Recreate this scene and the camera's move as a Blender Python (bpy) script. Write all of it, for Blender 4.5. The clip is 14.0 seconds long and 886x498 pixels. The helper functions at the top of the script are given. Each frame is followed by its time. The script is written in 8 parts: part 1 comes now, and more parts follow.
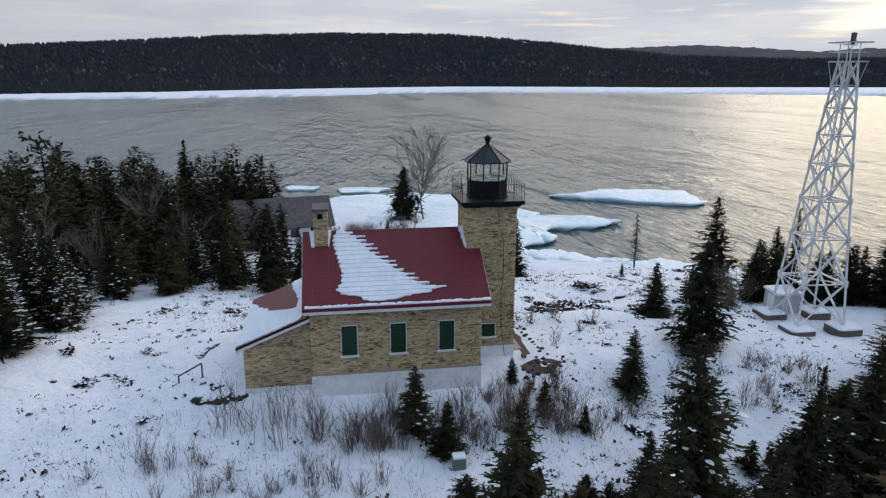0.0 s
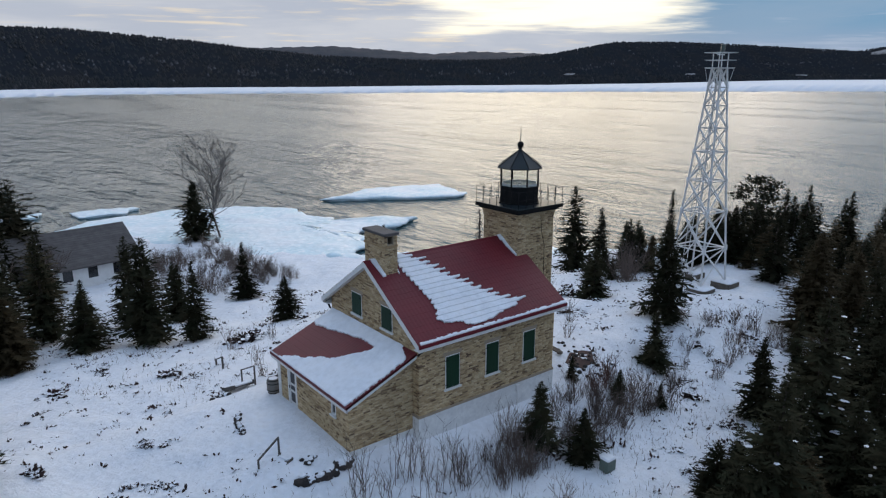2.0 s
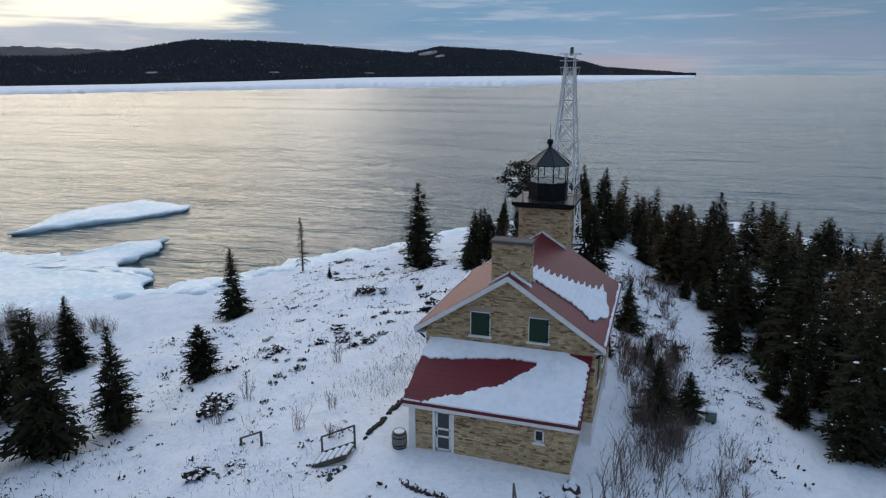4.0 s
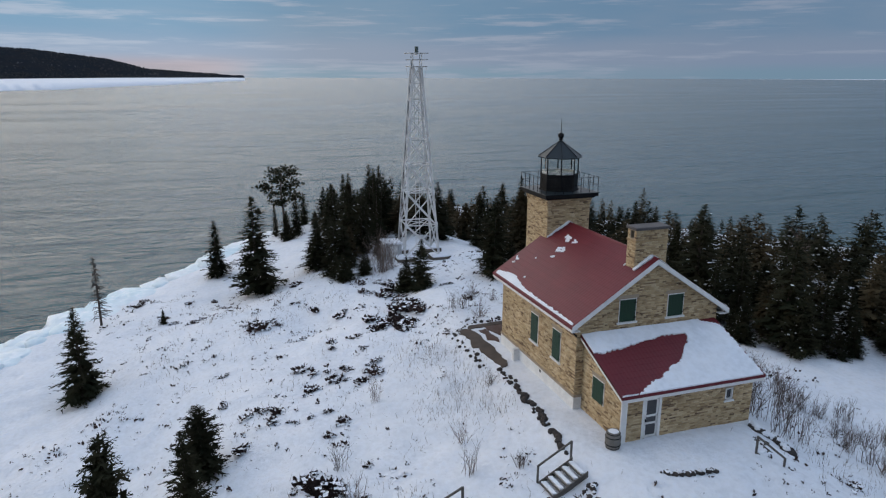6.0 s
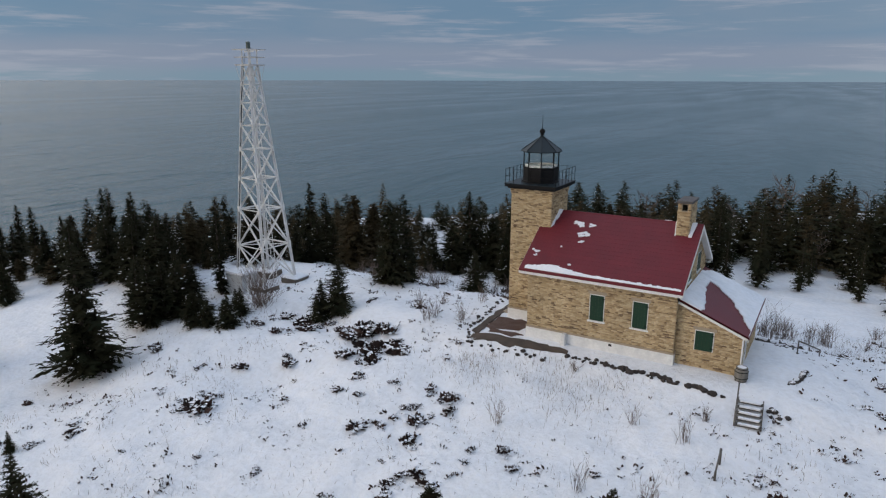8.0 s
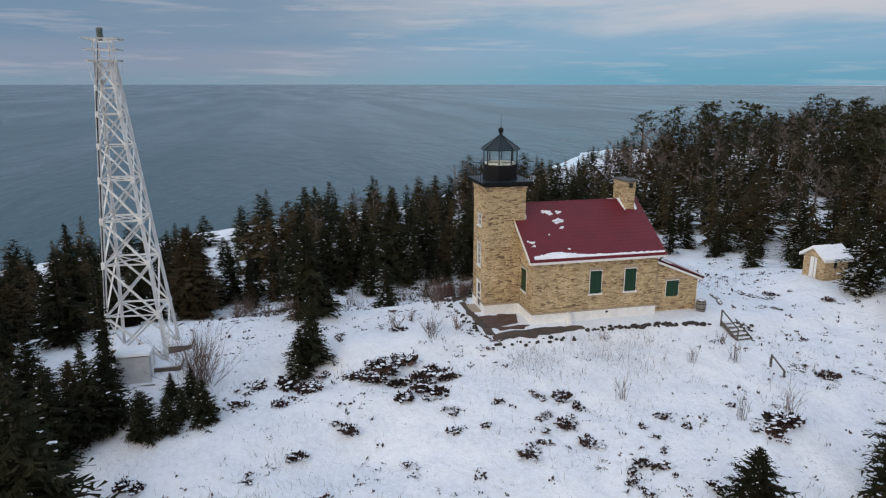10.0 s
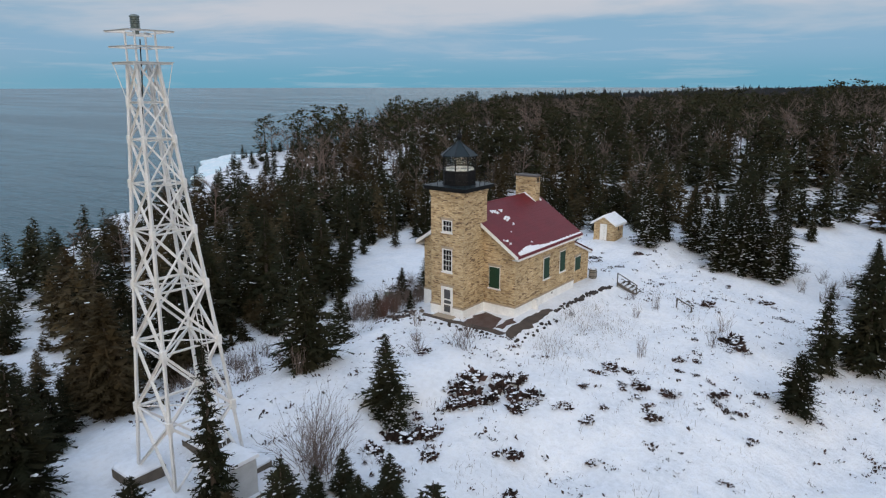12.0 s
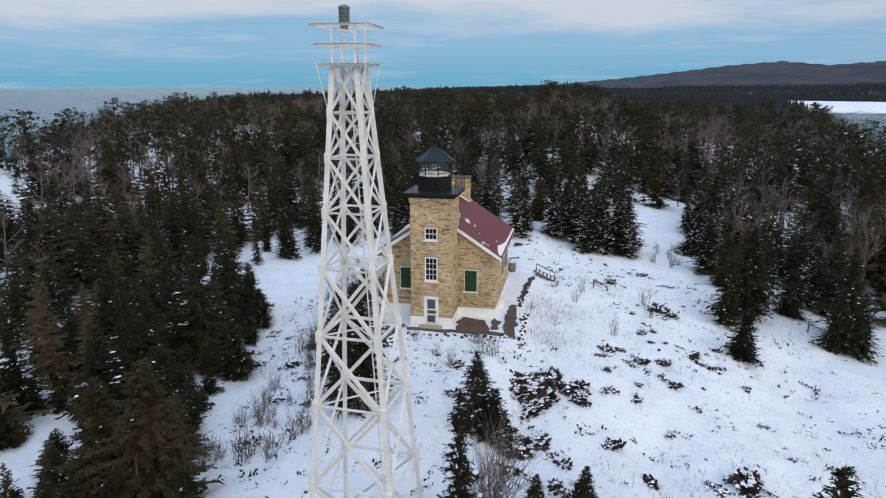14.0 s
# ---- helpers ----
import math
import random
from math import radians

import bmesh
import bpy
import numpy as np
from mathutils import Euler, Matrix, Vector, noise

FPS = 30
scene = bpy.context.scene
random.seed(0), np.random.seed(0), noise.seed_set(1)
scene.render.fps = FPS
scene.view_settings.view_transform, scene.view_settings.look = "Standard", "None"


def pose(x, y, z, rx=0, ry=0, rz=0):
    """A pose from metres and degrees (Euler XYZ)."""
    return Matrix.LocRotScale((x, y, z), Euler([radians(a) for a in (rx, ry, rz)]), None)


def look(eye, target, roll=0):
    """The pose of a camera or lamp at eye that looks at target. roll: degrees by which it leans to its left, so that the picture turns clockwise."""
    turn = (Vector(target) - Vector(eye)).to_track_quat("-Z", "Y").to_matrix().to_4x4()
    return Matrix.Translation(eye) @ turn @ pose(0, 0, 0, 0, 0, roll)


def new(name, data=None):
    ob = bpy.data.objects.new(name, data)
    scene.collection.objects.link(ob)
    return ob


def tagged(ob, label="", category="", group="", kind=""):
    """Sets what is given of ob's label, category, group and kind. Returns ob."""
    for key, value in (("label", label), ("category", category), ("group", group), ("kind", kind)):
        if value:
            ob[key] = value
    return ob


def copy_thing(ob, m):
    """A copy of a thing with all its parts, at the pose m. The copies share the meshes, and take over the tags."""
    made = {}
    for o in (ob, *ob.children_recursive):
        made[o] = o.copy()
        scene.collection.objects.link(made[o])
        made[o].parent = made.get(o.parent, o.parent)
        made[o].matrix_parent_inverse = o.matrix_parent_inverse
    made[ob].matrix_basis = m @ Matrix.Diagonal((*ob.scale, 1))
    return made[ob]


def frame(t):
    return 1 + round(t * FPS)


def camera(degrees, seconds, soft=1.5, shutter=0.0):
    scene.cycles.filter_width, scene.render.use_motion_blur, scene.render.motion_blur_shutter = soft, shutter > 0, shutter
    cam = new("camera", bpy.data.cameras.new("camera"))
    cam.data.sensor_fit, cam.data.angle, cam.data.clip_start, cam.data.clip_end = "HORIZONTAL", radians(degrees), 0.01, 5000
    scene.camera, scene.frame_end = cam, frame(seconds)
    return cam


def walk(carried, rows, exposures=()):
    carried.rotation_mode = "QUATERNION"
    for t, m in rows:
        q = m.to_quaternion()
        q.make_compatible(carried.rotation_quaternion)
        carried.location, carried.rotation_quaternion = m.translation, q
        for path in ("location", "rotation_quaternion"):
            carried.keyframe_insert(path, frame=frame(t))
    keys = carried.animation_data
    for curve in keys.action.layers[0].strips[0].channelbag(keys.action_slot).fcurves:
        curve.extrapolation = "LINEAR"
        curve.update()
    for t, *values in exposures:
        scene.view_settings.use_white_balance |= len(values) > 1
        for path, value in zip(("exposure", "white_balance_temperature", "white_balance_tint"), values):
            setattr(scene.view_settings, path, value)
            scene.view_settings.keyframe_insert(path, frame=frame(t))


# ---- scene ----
cam = camera(66.55, 14.0, 1.2)
ROWS = [
    (0, 2.09, -39.80, 17.19, -8.90, -14.56, -0.02),
    (0.5, -3.19, -38.25, 17.31, -16.01, -14.55, -0.00),
    (1, -8.31, -35.84, 17.42, -23.40, -14.55, 0.01),
    (1.5, -13.03, -32.77, 17.49, -30.50, -14.55, -0.02),
    (2, -17.65, -29.13, 17.54, -38.04, -14.57, -0.01),
    (2.5, -22.13, -24.26, 17.52, -46.56, -14.58, -0.01),
    (3, -25.73, -18.77, 17.51, -55.11, -14.59, -0.00),
    (3.5, -28.66, -12.97, 17.58, -63.48, -14.68, 0.03),
    (4, -30.68, -6.71, 17.61, -71.91, -14.72, 0.03),
    (4.5, -31.75, -0.05, 17.55, -80.58, -14.69, -0.01),
    (5, -31.77, 6.89, 17.46, -89.52, -14.62, -0.06),
    (5.5, -30.68, 13.98, 17.34, -98.76, -14.55, -0.11),
    (6, -28.40, 21.11, 17.24, -108.33, -14.48, -0.14),
    (6.5, -24.85, 28.05, 17.16, -118.25, -14.45, -0.15),
    (7, -20.15, 34.09, 17.08, -128.13, -14.38, -0.16),
    (7.5, -14.03, 39.72, 17.06, -138.85, -14.32, -0.15),
    (8, -7.11, 44.12, 17.05, -149.36, -14.28, -0.13),
    (8.5, 0.68, 47.13, 16.97, -160.05, -14.21, -0.14),
    (9, 9.15, 48.54, 16.92, -171.11, -14.14, -0.11),
    (9.5, 17.92, 48.38, 16.88, -182.33, -14.06, -0.08),
    (10, 26.52, 46.79, 16.85, -193.47, -13.96, -0.04),
    (10.5, 34.50, 43.89, 16.85, -204.25, -13.87, 0.00),
    (11, 41.41, 39.82, 16.88, -214.45, -13.78, 0.05),
    (11.5, 46.93, 34.79, 16.98, -223.86, -13.72, 0.09),
    (12, 51.35, 29.27, 17.15, -232.65, -13.72, 0.07),
    (12.5, 54.41, 23.79, 17.29, -240.50, -13.72, 0.05),
    (13, 56.49, 18.37, 17.33, -247.79, -13.70, 0.09),
    (13.5, 57.73, 13.93, 17.38, -253.69, -13.70, 0.10),
    (14, 58.35, 10.00, 17.38, -258.76, -13.75, 0.05),
]
walk(cam, [(t, pose(x, y, z, 90 + pitch, roll, yaw)) for t, x, y, z, yaw, pitch, roll in ROWS],
     exposures=[(0.0, 0.07, 6480, 11), (1.0, -0.02, 6380, 11), (3.5, -0.27, 6110, 10), (6.0, -0.09, 6500, 11), (8.5, 0.03, 6960, 12), (11.0, 0.19, 6790, 11), (12.5, 0.21, 6680, 10), (14.0, 0.36, 6500, 10)])
# ---- sky, sun ----
SUN_AZ, SUN_EL = radians(47.5), radians(5.0)
SUN_DIR = Vector((math.sin(SUN_AZ) * math.cos(SUN_EL), math.cos(SUN_AZ) * math.cos(SUN_EL), math.sin(SUN_EL)))


def build_world():
    world = bpy.data.worlds.new("dusk_sky")
    scene.world = world
    world.use_nodes = True
    nt = world.node_tree
    nt.nodes.clear()
    N, L = nt.nodes.new, nt.links.new

    def math_node(op, a, b=None, c=None, clamp=False):
        n = N("ShaderNodeMath")
        n.operation, n.use_clamp = op, clamp
        for i, v in enumerate((a, b, c)):
            if v is None:
                continue
            if isinstance(v, (int, float)):
                n.inputs[i].default_value = v
            else:
                L(v, n.inputs[i])
        return n.outputs[0]

    def mix(fac, a, b, kind="MIX"):
        n = N("ShaderNodeMix")
        n.data_type, n.blend_type = "RGBA", kind
        for sock, v in ((n.inputs[0], fac), (n.inputs[6], a), (n.inputs[7], b)):
            if isinstance(v, (int, float)):
                sock.default_value = v
            elif isinstance(v, tuple):
                sock.default_value = (*v, 1)
            else:
                L(v, sock)
        return n.outputs[2]

    def step(v, lo, hi):
        n = N("ShaderNodeMapRange")
        n.interpolation_type = "SMOOTHSTEP"
        n.inputs[1].default_value, n.inputs[2].default_value = lo, hi
        L(v, n.inputs[0])
        return n.outputs[0]

    way = N("ShaderNodeTexCoord").outputs["Generated"]
    split = N("ShaderNodeSeparateXYZ")
    L(way, split.inputs[0])
    up = split.outputs[2]
    dot = N("ShaderNodeVectorMath")
    dot.operation = "DOT_PRODUCT"
    L(way, dot.inputs[0])
    dot.inputs[1].default_value = SUN_DIR
    near_sun = dot.outputs["Value"]
    dot_north = N("ShaderNodeVectorMath")
    dot_north.operation = "DOT_PRODUCT"
    L(way, dot_north.inputs[0])
    dot_north.inputs[1].default_value = (math.sin(radians(8)), math.cos(radians(8)), 0)

    nishita = N("ShaderNodeTexSky")
    nishita.sky_type, nishita.sun_disc = "NISHITA", False
    nishita.sun_elevation, nishita.sun_rotation = SUN_EL, SUN_AZ
    dim = mix(1.0, nishita.outputs[0], (0.016, 0.018, 0.022), "MULTIPLY")

    # cloud deck: noise on a flat sheet overhead, so that it foreshortens towards the horizon
    high = math_node("ADD", math_node("MAXIMUM", up, 0.0), 0.085)
    sheet = N("ShaderNodeCombineXYZ")
    L(math_node("DIVIDE", split.outputs[0], high), sheet.inputs[0])
    L(math_node("DIVIDE", split.outputs[1], high), sheet.inputs[1])

    def deck(scale, detail, shift, rough=0.55, warp=0.3):
        m = N("ShaderNodeMapping")
        m.inputs[1].default_value = shift
        m.inputs[2].default_value = (0, 0, radians(38))
        m.inputs[3].default_value = (1.0, 0.40, 1.0)
        L(sheet.outputs[0], m.inputs[0])
        t = N("ShaderNodeTexNoise")
        t.inputs["Scale"].default_value, t.inputs["Detail"].default_value = scale, detail
        t.inputs["Roughness"].default_value, t.inputs["Distortion"].default_value = rough, warp
        L(m.outputs[0], t.inputs["Vector"])
        return t.outputs[0]

    big, small = deck(0.33, 5, (3.1, 7.7, 0)), deck(1.1, 6, (11.0, 2.0, 4.0), 0.52, 0.6)
    cover = math_node("ADD", math_node("MULTIPLY", big, 0.62), math_node("MULTIPLY", small, 0.38))
    # thicker towards the sun's side and overhead, a clear gap low over the open lake
    north = step(dot_north.outputs["Value"], 0.32, 0.96)
    lift = math_node("ADD", math_node("MULTIPLY", north, 0.20), math_node("SUBTRACT", math_node("MULTIPLY", step(up, 0.025, 0.10), 0.17), 0.045))
    dot_west = N("ShaderNodeVectorMath")
    dot_west.operation = "DOT_PRODUCT"
    L(way, dot_west.inputs[0])
    dot_west.inputs[1].default_value = (math.sin(radians(240)), math.cos(radians(240)), 0)
    west = math_node("MULTIPLY", step(dot_west.outputs["Value"], 0.25, 0.85), step(up, 0.045, 0.10))
    lift = math_node("ADD", lift, math_node("ADD", math_node("MULTIPLY", west, 0.10), math_node("MULTIPLY", step(near_sun, 0.25, 0.85), 0.06)))
    cloud = step(math_node("ADD", cover, lift), 0.50, 0.66)

    side = step(near_sun, -0.70, 0.60)
    clear = mix(side, (0.120, 0.300, 0.470), (0.120, 0.218, 0.350))
    clear = mix(step(up, 0.0, 0.035), mix(side, (0.155, 0.36, 0.50), (0.22, 0.25, 0.30)), clear)
    clear = mix(1.0, clear, dim, "ADD")
    low_warm = math_node("MAXIMUM", math_node("MULTIPLY", north, step(near_sun, 0.45, 0.97)), step(near_sun, 0.955, 0.998))
    warm = mix(step(up, 0.10, 0.22), low_warm, math_node("MULTIPLY", step(near_sun, 0.45, 0.97), 0.9))
    veil = mix(warm, mix(north, mix(side, (0.335, 0.395, 0.48), (0.40, 0.455, 0.54)), (0.53, 0.555, 0.60)), (0.64, 0.62, 0.59))
    veil = mix(step(small, 0.38, 0.62), mix(1.0, veil, (0.76, 0.81, 0.88), "MULTIPLY"), veil)
    # the deck is brighter overhead, and a pale belt stands above the sun's side of the sky
    high_deck = mix(step(up, 0.12, 0.5), (1.0, 1.0, 1.0), (1.78, 1.88, 2.02))
    belt = math_node("MULTIPLY", math_node("MULTIPLY", step(up, 0.05, 0.135), step(near_sun, -0.40, 0.55)), math_node("SUBTRACT", 1.0, step(up, 0.36, 0.66)))
    veil = mix(belt, veil, mix(step(near_sun, 0.35, 0.97), (0.88, 0.865, 0.86), (1.06, 0.97, 0.86)))
    veil = mix(1.0, veil, high_deck, "MULTIPLY")
    # thinner, paler cloud stands over the landward side
    dot_land = N("ShaderNodeVectorMath")
    dot_land.operation = "DOT_PRODUCT"
    L(way, dot_land.inputs[0])
    dot_land.inputs[1].default_value = (math.sin(radians(262)), math.cos(radians(262)), 0)
    pale = math_node("MULTIPLY", step(dot_land.outputs["Value"], 0.70, 0.97), step(up, 0.05, 0.14))
    veil = mix(math_node("MULTIPLY", pale, 0.8), veil, (0.74, 0.75, 0.77))
    thick = math_node("MAXIMUM", math_node("MAXIMUM", math_node("MULTIPLY", cloud, 0.93), math_node("MULTIPLY", low_warm, 0.7)), math_node("MULTIPLY", belt, 0.9))
    sky = mix(thick, clear, veil)
    hole = math_node("MULTIPLY", step(near_sun, 0.955, 0.998), step(math_node("ADD", small, math_node("MULTIPLY", big, 0.4)), 0.60, 0.78))
    sky = mix(hole, sky, (1.35, 1.18, 0.88))
    sky = mix(step(near_sun, 0.965, 1.0), sky, mix(0.35, sky, (1.1, 0.98, 0.78)))

    # the cloud is thin and bright to the east and heavier in the south-east
    for az, lo, hi, tone in ((78, 0.72, 0.99, (1.58, 1.53, 1.47)), (21, 0.955, 0.998, (1.30, 1.25, 1.17)), (150, 0.70, 0.99, (0.68, 0.70, 0.72)), (318, 0.45, 0.97, (0.60, 0.62, 0.66))):
        lobe = N("ShaderNodeVectorMath")
        lobe.operation = "DOT_PRODUCT"
        L(way, lobe.inputs[0])
        lobe.inputs[1].default_value = (math.sin(radians(az)), math.cos(radians(az)), 0)
        sky = mix(step(lobe.outputs["Value"], lo, hi), sky, mix(1.0, sky, tone, "MULTIPLY"))

    # the low sky: streaks of cloud that lie flat along the horizon
    def facing(az, lo, hi):
        d = N("ShaderNodeVectorMath")
        d.operation = "DOT_PRODUCT"
        L(way, d.inputs[0])
        d.inputs[1].default_value = (math.sin(radians(az)), math.cos(radians(az)), 0)
        return step(d.outputs["Value"], lo, hi)

    def bands(flat, tall, shift, detail):
        m, t = N("ShaderNodeMapping"), N("ShaderNodeTexNoise")
        m.inputs[1].default_value, m.inputs[3].default_value = shift, (flat, flat, tall)
        L(way, m.inputs[0]), L(m.outputs[0], t.inputs["Vector"])
        t.inputs["Scale"].default_value, t.inputs["Detail"].default_value = 1.0, detail
        t.inputs["Roughness"].default_value, t.inputs["Distortion"].default_value = 0.58, 0.25
        return t.outputs[0]

    wide, fine, soft_bank = bands(5.0, 62, (1.7, 4.2, 9.1), 6), bands(11, 170, (7.7, 0.4, 3.3), 5), bands(2.6, 15, (2.2, 8.1, 5.5), 5)
    streak = step(math_node("ADD", math_node("MULTIPLY", wide, 0.66), math_node("MULTIPLY", fine, 0.34)), 0.50, 0.63)
    bank = step(soft_bank, 0.42, 0.66)
    open_lake = mix(step(up, 0.002, 0.02), (0.245, 0.365, 0.455), (0.285, 0.355, 0.465))
    open_lake = mix(step(up, 0.03, 0.065), open_lake, (0.19, 0.315, 0.445))
    open_lake = mix(math_node("MULTIPLY", bank, 0.35), open_lake, (0.33, 0.385, 0.47))
    open_lake = mix(math_node("MULTIPLY", streak, 0.72), open_lake, (0.40, 0.45, 0.54))
    open_lake = mix(facing(150, 0.60, 0.98), open_lake, mix(1.0, open_lake, (0.72, 0.76, 0.82), "MULTIPLY"))
    open_lake = mix(facing(74, 0.90, 0.985), open_lake, mix(1.0, open_lake, (1.22, 1.25, 1.25), "MULTIPLY"))
    pink = math_node("MULTIPLY", math_node("MULTIPLY", facing(85, 0.985, 0.999), math_node("SUBTRACT", 1.0, step(up, 0.010, 0.030))), 0.6)
    open_lake = mix(pink, open_lake, (0.56, 0.43, 0.43))
    landward = mix(step(up, 0.0, 0.055), (0.125, 0.325, 0.465), (0.205, 0.37, 0.53))
    landward = mix(step(math_node("ADD", up, math_node("MULTIPLY", math_node("SUBTRACT", soft_bank, 0.5), 0.20)), 0.050, 0.120), landward, (0.46, 0.50, 0.575))
    landward = mix(math_node("MULTIPLY", streak, 0.28), landward, (0.44, 0.49, 0.58))
    sunward = mix(bank, (0.54, 0.575, 0.645), (0.68, 0.69, 0.72))
    cream = math_node("MULTIPLY", streak, math_node("ADD", math_node("MULTIPLY", step(near_sun, 0.70, 0.97), 0.7), 0.3))
    sunward = mix(cream, sunward, (0.92, 0.80, 0.63))
    sunward = mix(facing(-42, 0.72, 0.98), sunward, mix(1.0, sunward, (0.76, 0.78, 0.82), "MULTIPLY"))
    low_sky = mix(facing(245, 0.40, 0.85), open_lake, landward)
    low_sky = mix(facing(10, 0.64, 0.80), low_sky, sunward)
    gap = math_node("MULTIPLY", step(math_node("ADD", near_sun, math_node("MULTIPLY", math_node("SUBTRACT", wide, 0.5), 0.05)), 0.978, 0.996), step(math_node("ADD", up, math_node("MULTIPLY", math_node("SUBTRACT", wide, 0.5), 0.06)), 0.048, 0.075))
    low_sky = mix(gap, low_sky, (1.5, 1.36, 1.05))
    sky = mix(step(up, 0.10, 0.17), low_sky, sky)
    back = N("ShaderNodeBackground")
    back.inputs[1].default_value = 1.0
    L(sky, back.inputs[0])
    L(back.outputs[0], N("ShaderNodeOutputWorld").inputs[0])


build_world()
sun = new("sun", bpy.data.lights.new("sun", "SUN"))
sun.data.energy, sun.data.angle, sun.data.color = 0.6, radians(40), (1.0, 0.83, 0.62)
sun.matrix_world = look(SUN_DIR * 100 + Vector((0, 0, 22)), (0, 0, 0))


# ---- materials ----
def material(name, base, rough=0.7, metal=0.0, second=None, scale=3.0, amount=0.5, grain=25.0, bump=0.0, vary=0.0,
             stretch=(1, 1, 1), spec=0.4, third=None, coords="Object"):
    """Two-scale procedural surface: large stains between base and second, fine grain, relief, and a shift for each object."""
    m = bpy.data.materials.new(name)
    m.use_nodes = True
    nt = m.node_tree
    N, L = nt.nodes.new, nt.links.new
    b = nt.nodes["Principled BSDF"]
    b.inputs["Roughness"].default_value, b.inputs["Metallic"].default_value = rough, metal
    b.inputs["Specular IOR Level"].default_value = spec
    second = second or tuple(c * 0.7 for c in base)
    co = N("ShaderNodeTexCoord").outputs[coords]
    mp = N("ShaderNodeMapping")
    mp.inputs[3].default_value = stretch
    L(co, mp.inputs[0])

    def noise_tex(s, d):
        t = N("ShaderNodeTexNoise")
        t.inputs["Scale"].default_value, t.inputs["Detail"].default_value = s, d
        L(mp.outputs[0], t.inputs["Vector"])
        return t.outputs[0]

    def mix(fac, a, c, kind="MIX"):
        n = N("ShaderNodeMix")
        n.data_type, n.blend_type = "RGBA", kind
        for sock, v in ((n.inputs[0], fac), (n.inputs[6], a), (n.inputs[7], c)):
            if isinstance(v, (int, float)):
                sock.default_value = v
            elif isinstance(v, tuple):
                sock.default_value = (*v, 1)
            else:
                L(v, sock)
        return n.outputs[2]

    def ramp(v, lo, hi):
        n = N("ShaderNodeMapRange")
        n.inputs[1].default_value, n.inputs[2].default_value = lo, hi
        L(v, n.inputs[0])
        return n.outputs[0]

    large, fine = noise_tex(scale, 4), noise_tex(grain, 5)
    k = N("ShaderNodeMath")
    k.operation = "MULTIPLY"
    L(ramp(large, 0.35, 0.68), k.inputs[0])
    k.inputs[1].default_value = amount
    colour = mix(k.outputs[0], base, second)
    if third:
        colour = mix(ramp(fine, 0.52, 0.70), colour, third)
    shade = N("ShaderNodeMapRange")
    shade.inputs[3].default_value, shade.inputs[4].default_value = 0.82, 1.15
    L(fine, shade.inputs[0])
    colour = mix(1.0, colour, shade.outputs[0], "MULTIPLY")
    if vary:
        info = N("ShaderNodeObjectInfo")
        r = N("ShaderNodeMapRange")
        r.inputs[3].default_value, r.inputs[4].default_value = 1 - vary, 1 + vary
        L(info.outputs["Random"], r.inputs[0])
        colour = mix(1.0, colour, r.outputs[0], "MULTIPLY")
    L(colour, b.inputs["Base Color"])
    if bump:
        bp = N("ShaderNodeBump")
        bp.inputs["Strength"].default_value, bp.inputs["Distance"].default_value = 0.6, bump
        L(fine, bp.inputs["Height"])
        L(bp.outputs[0], b.inputs["Normal"])
    return m


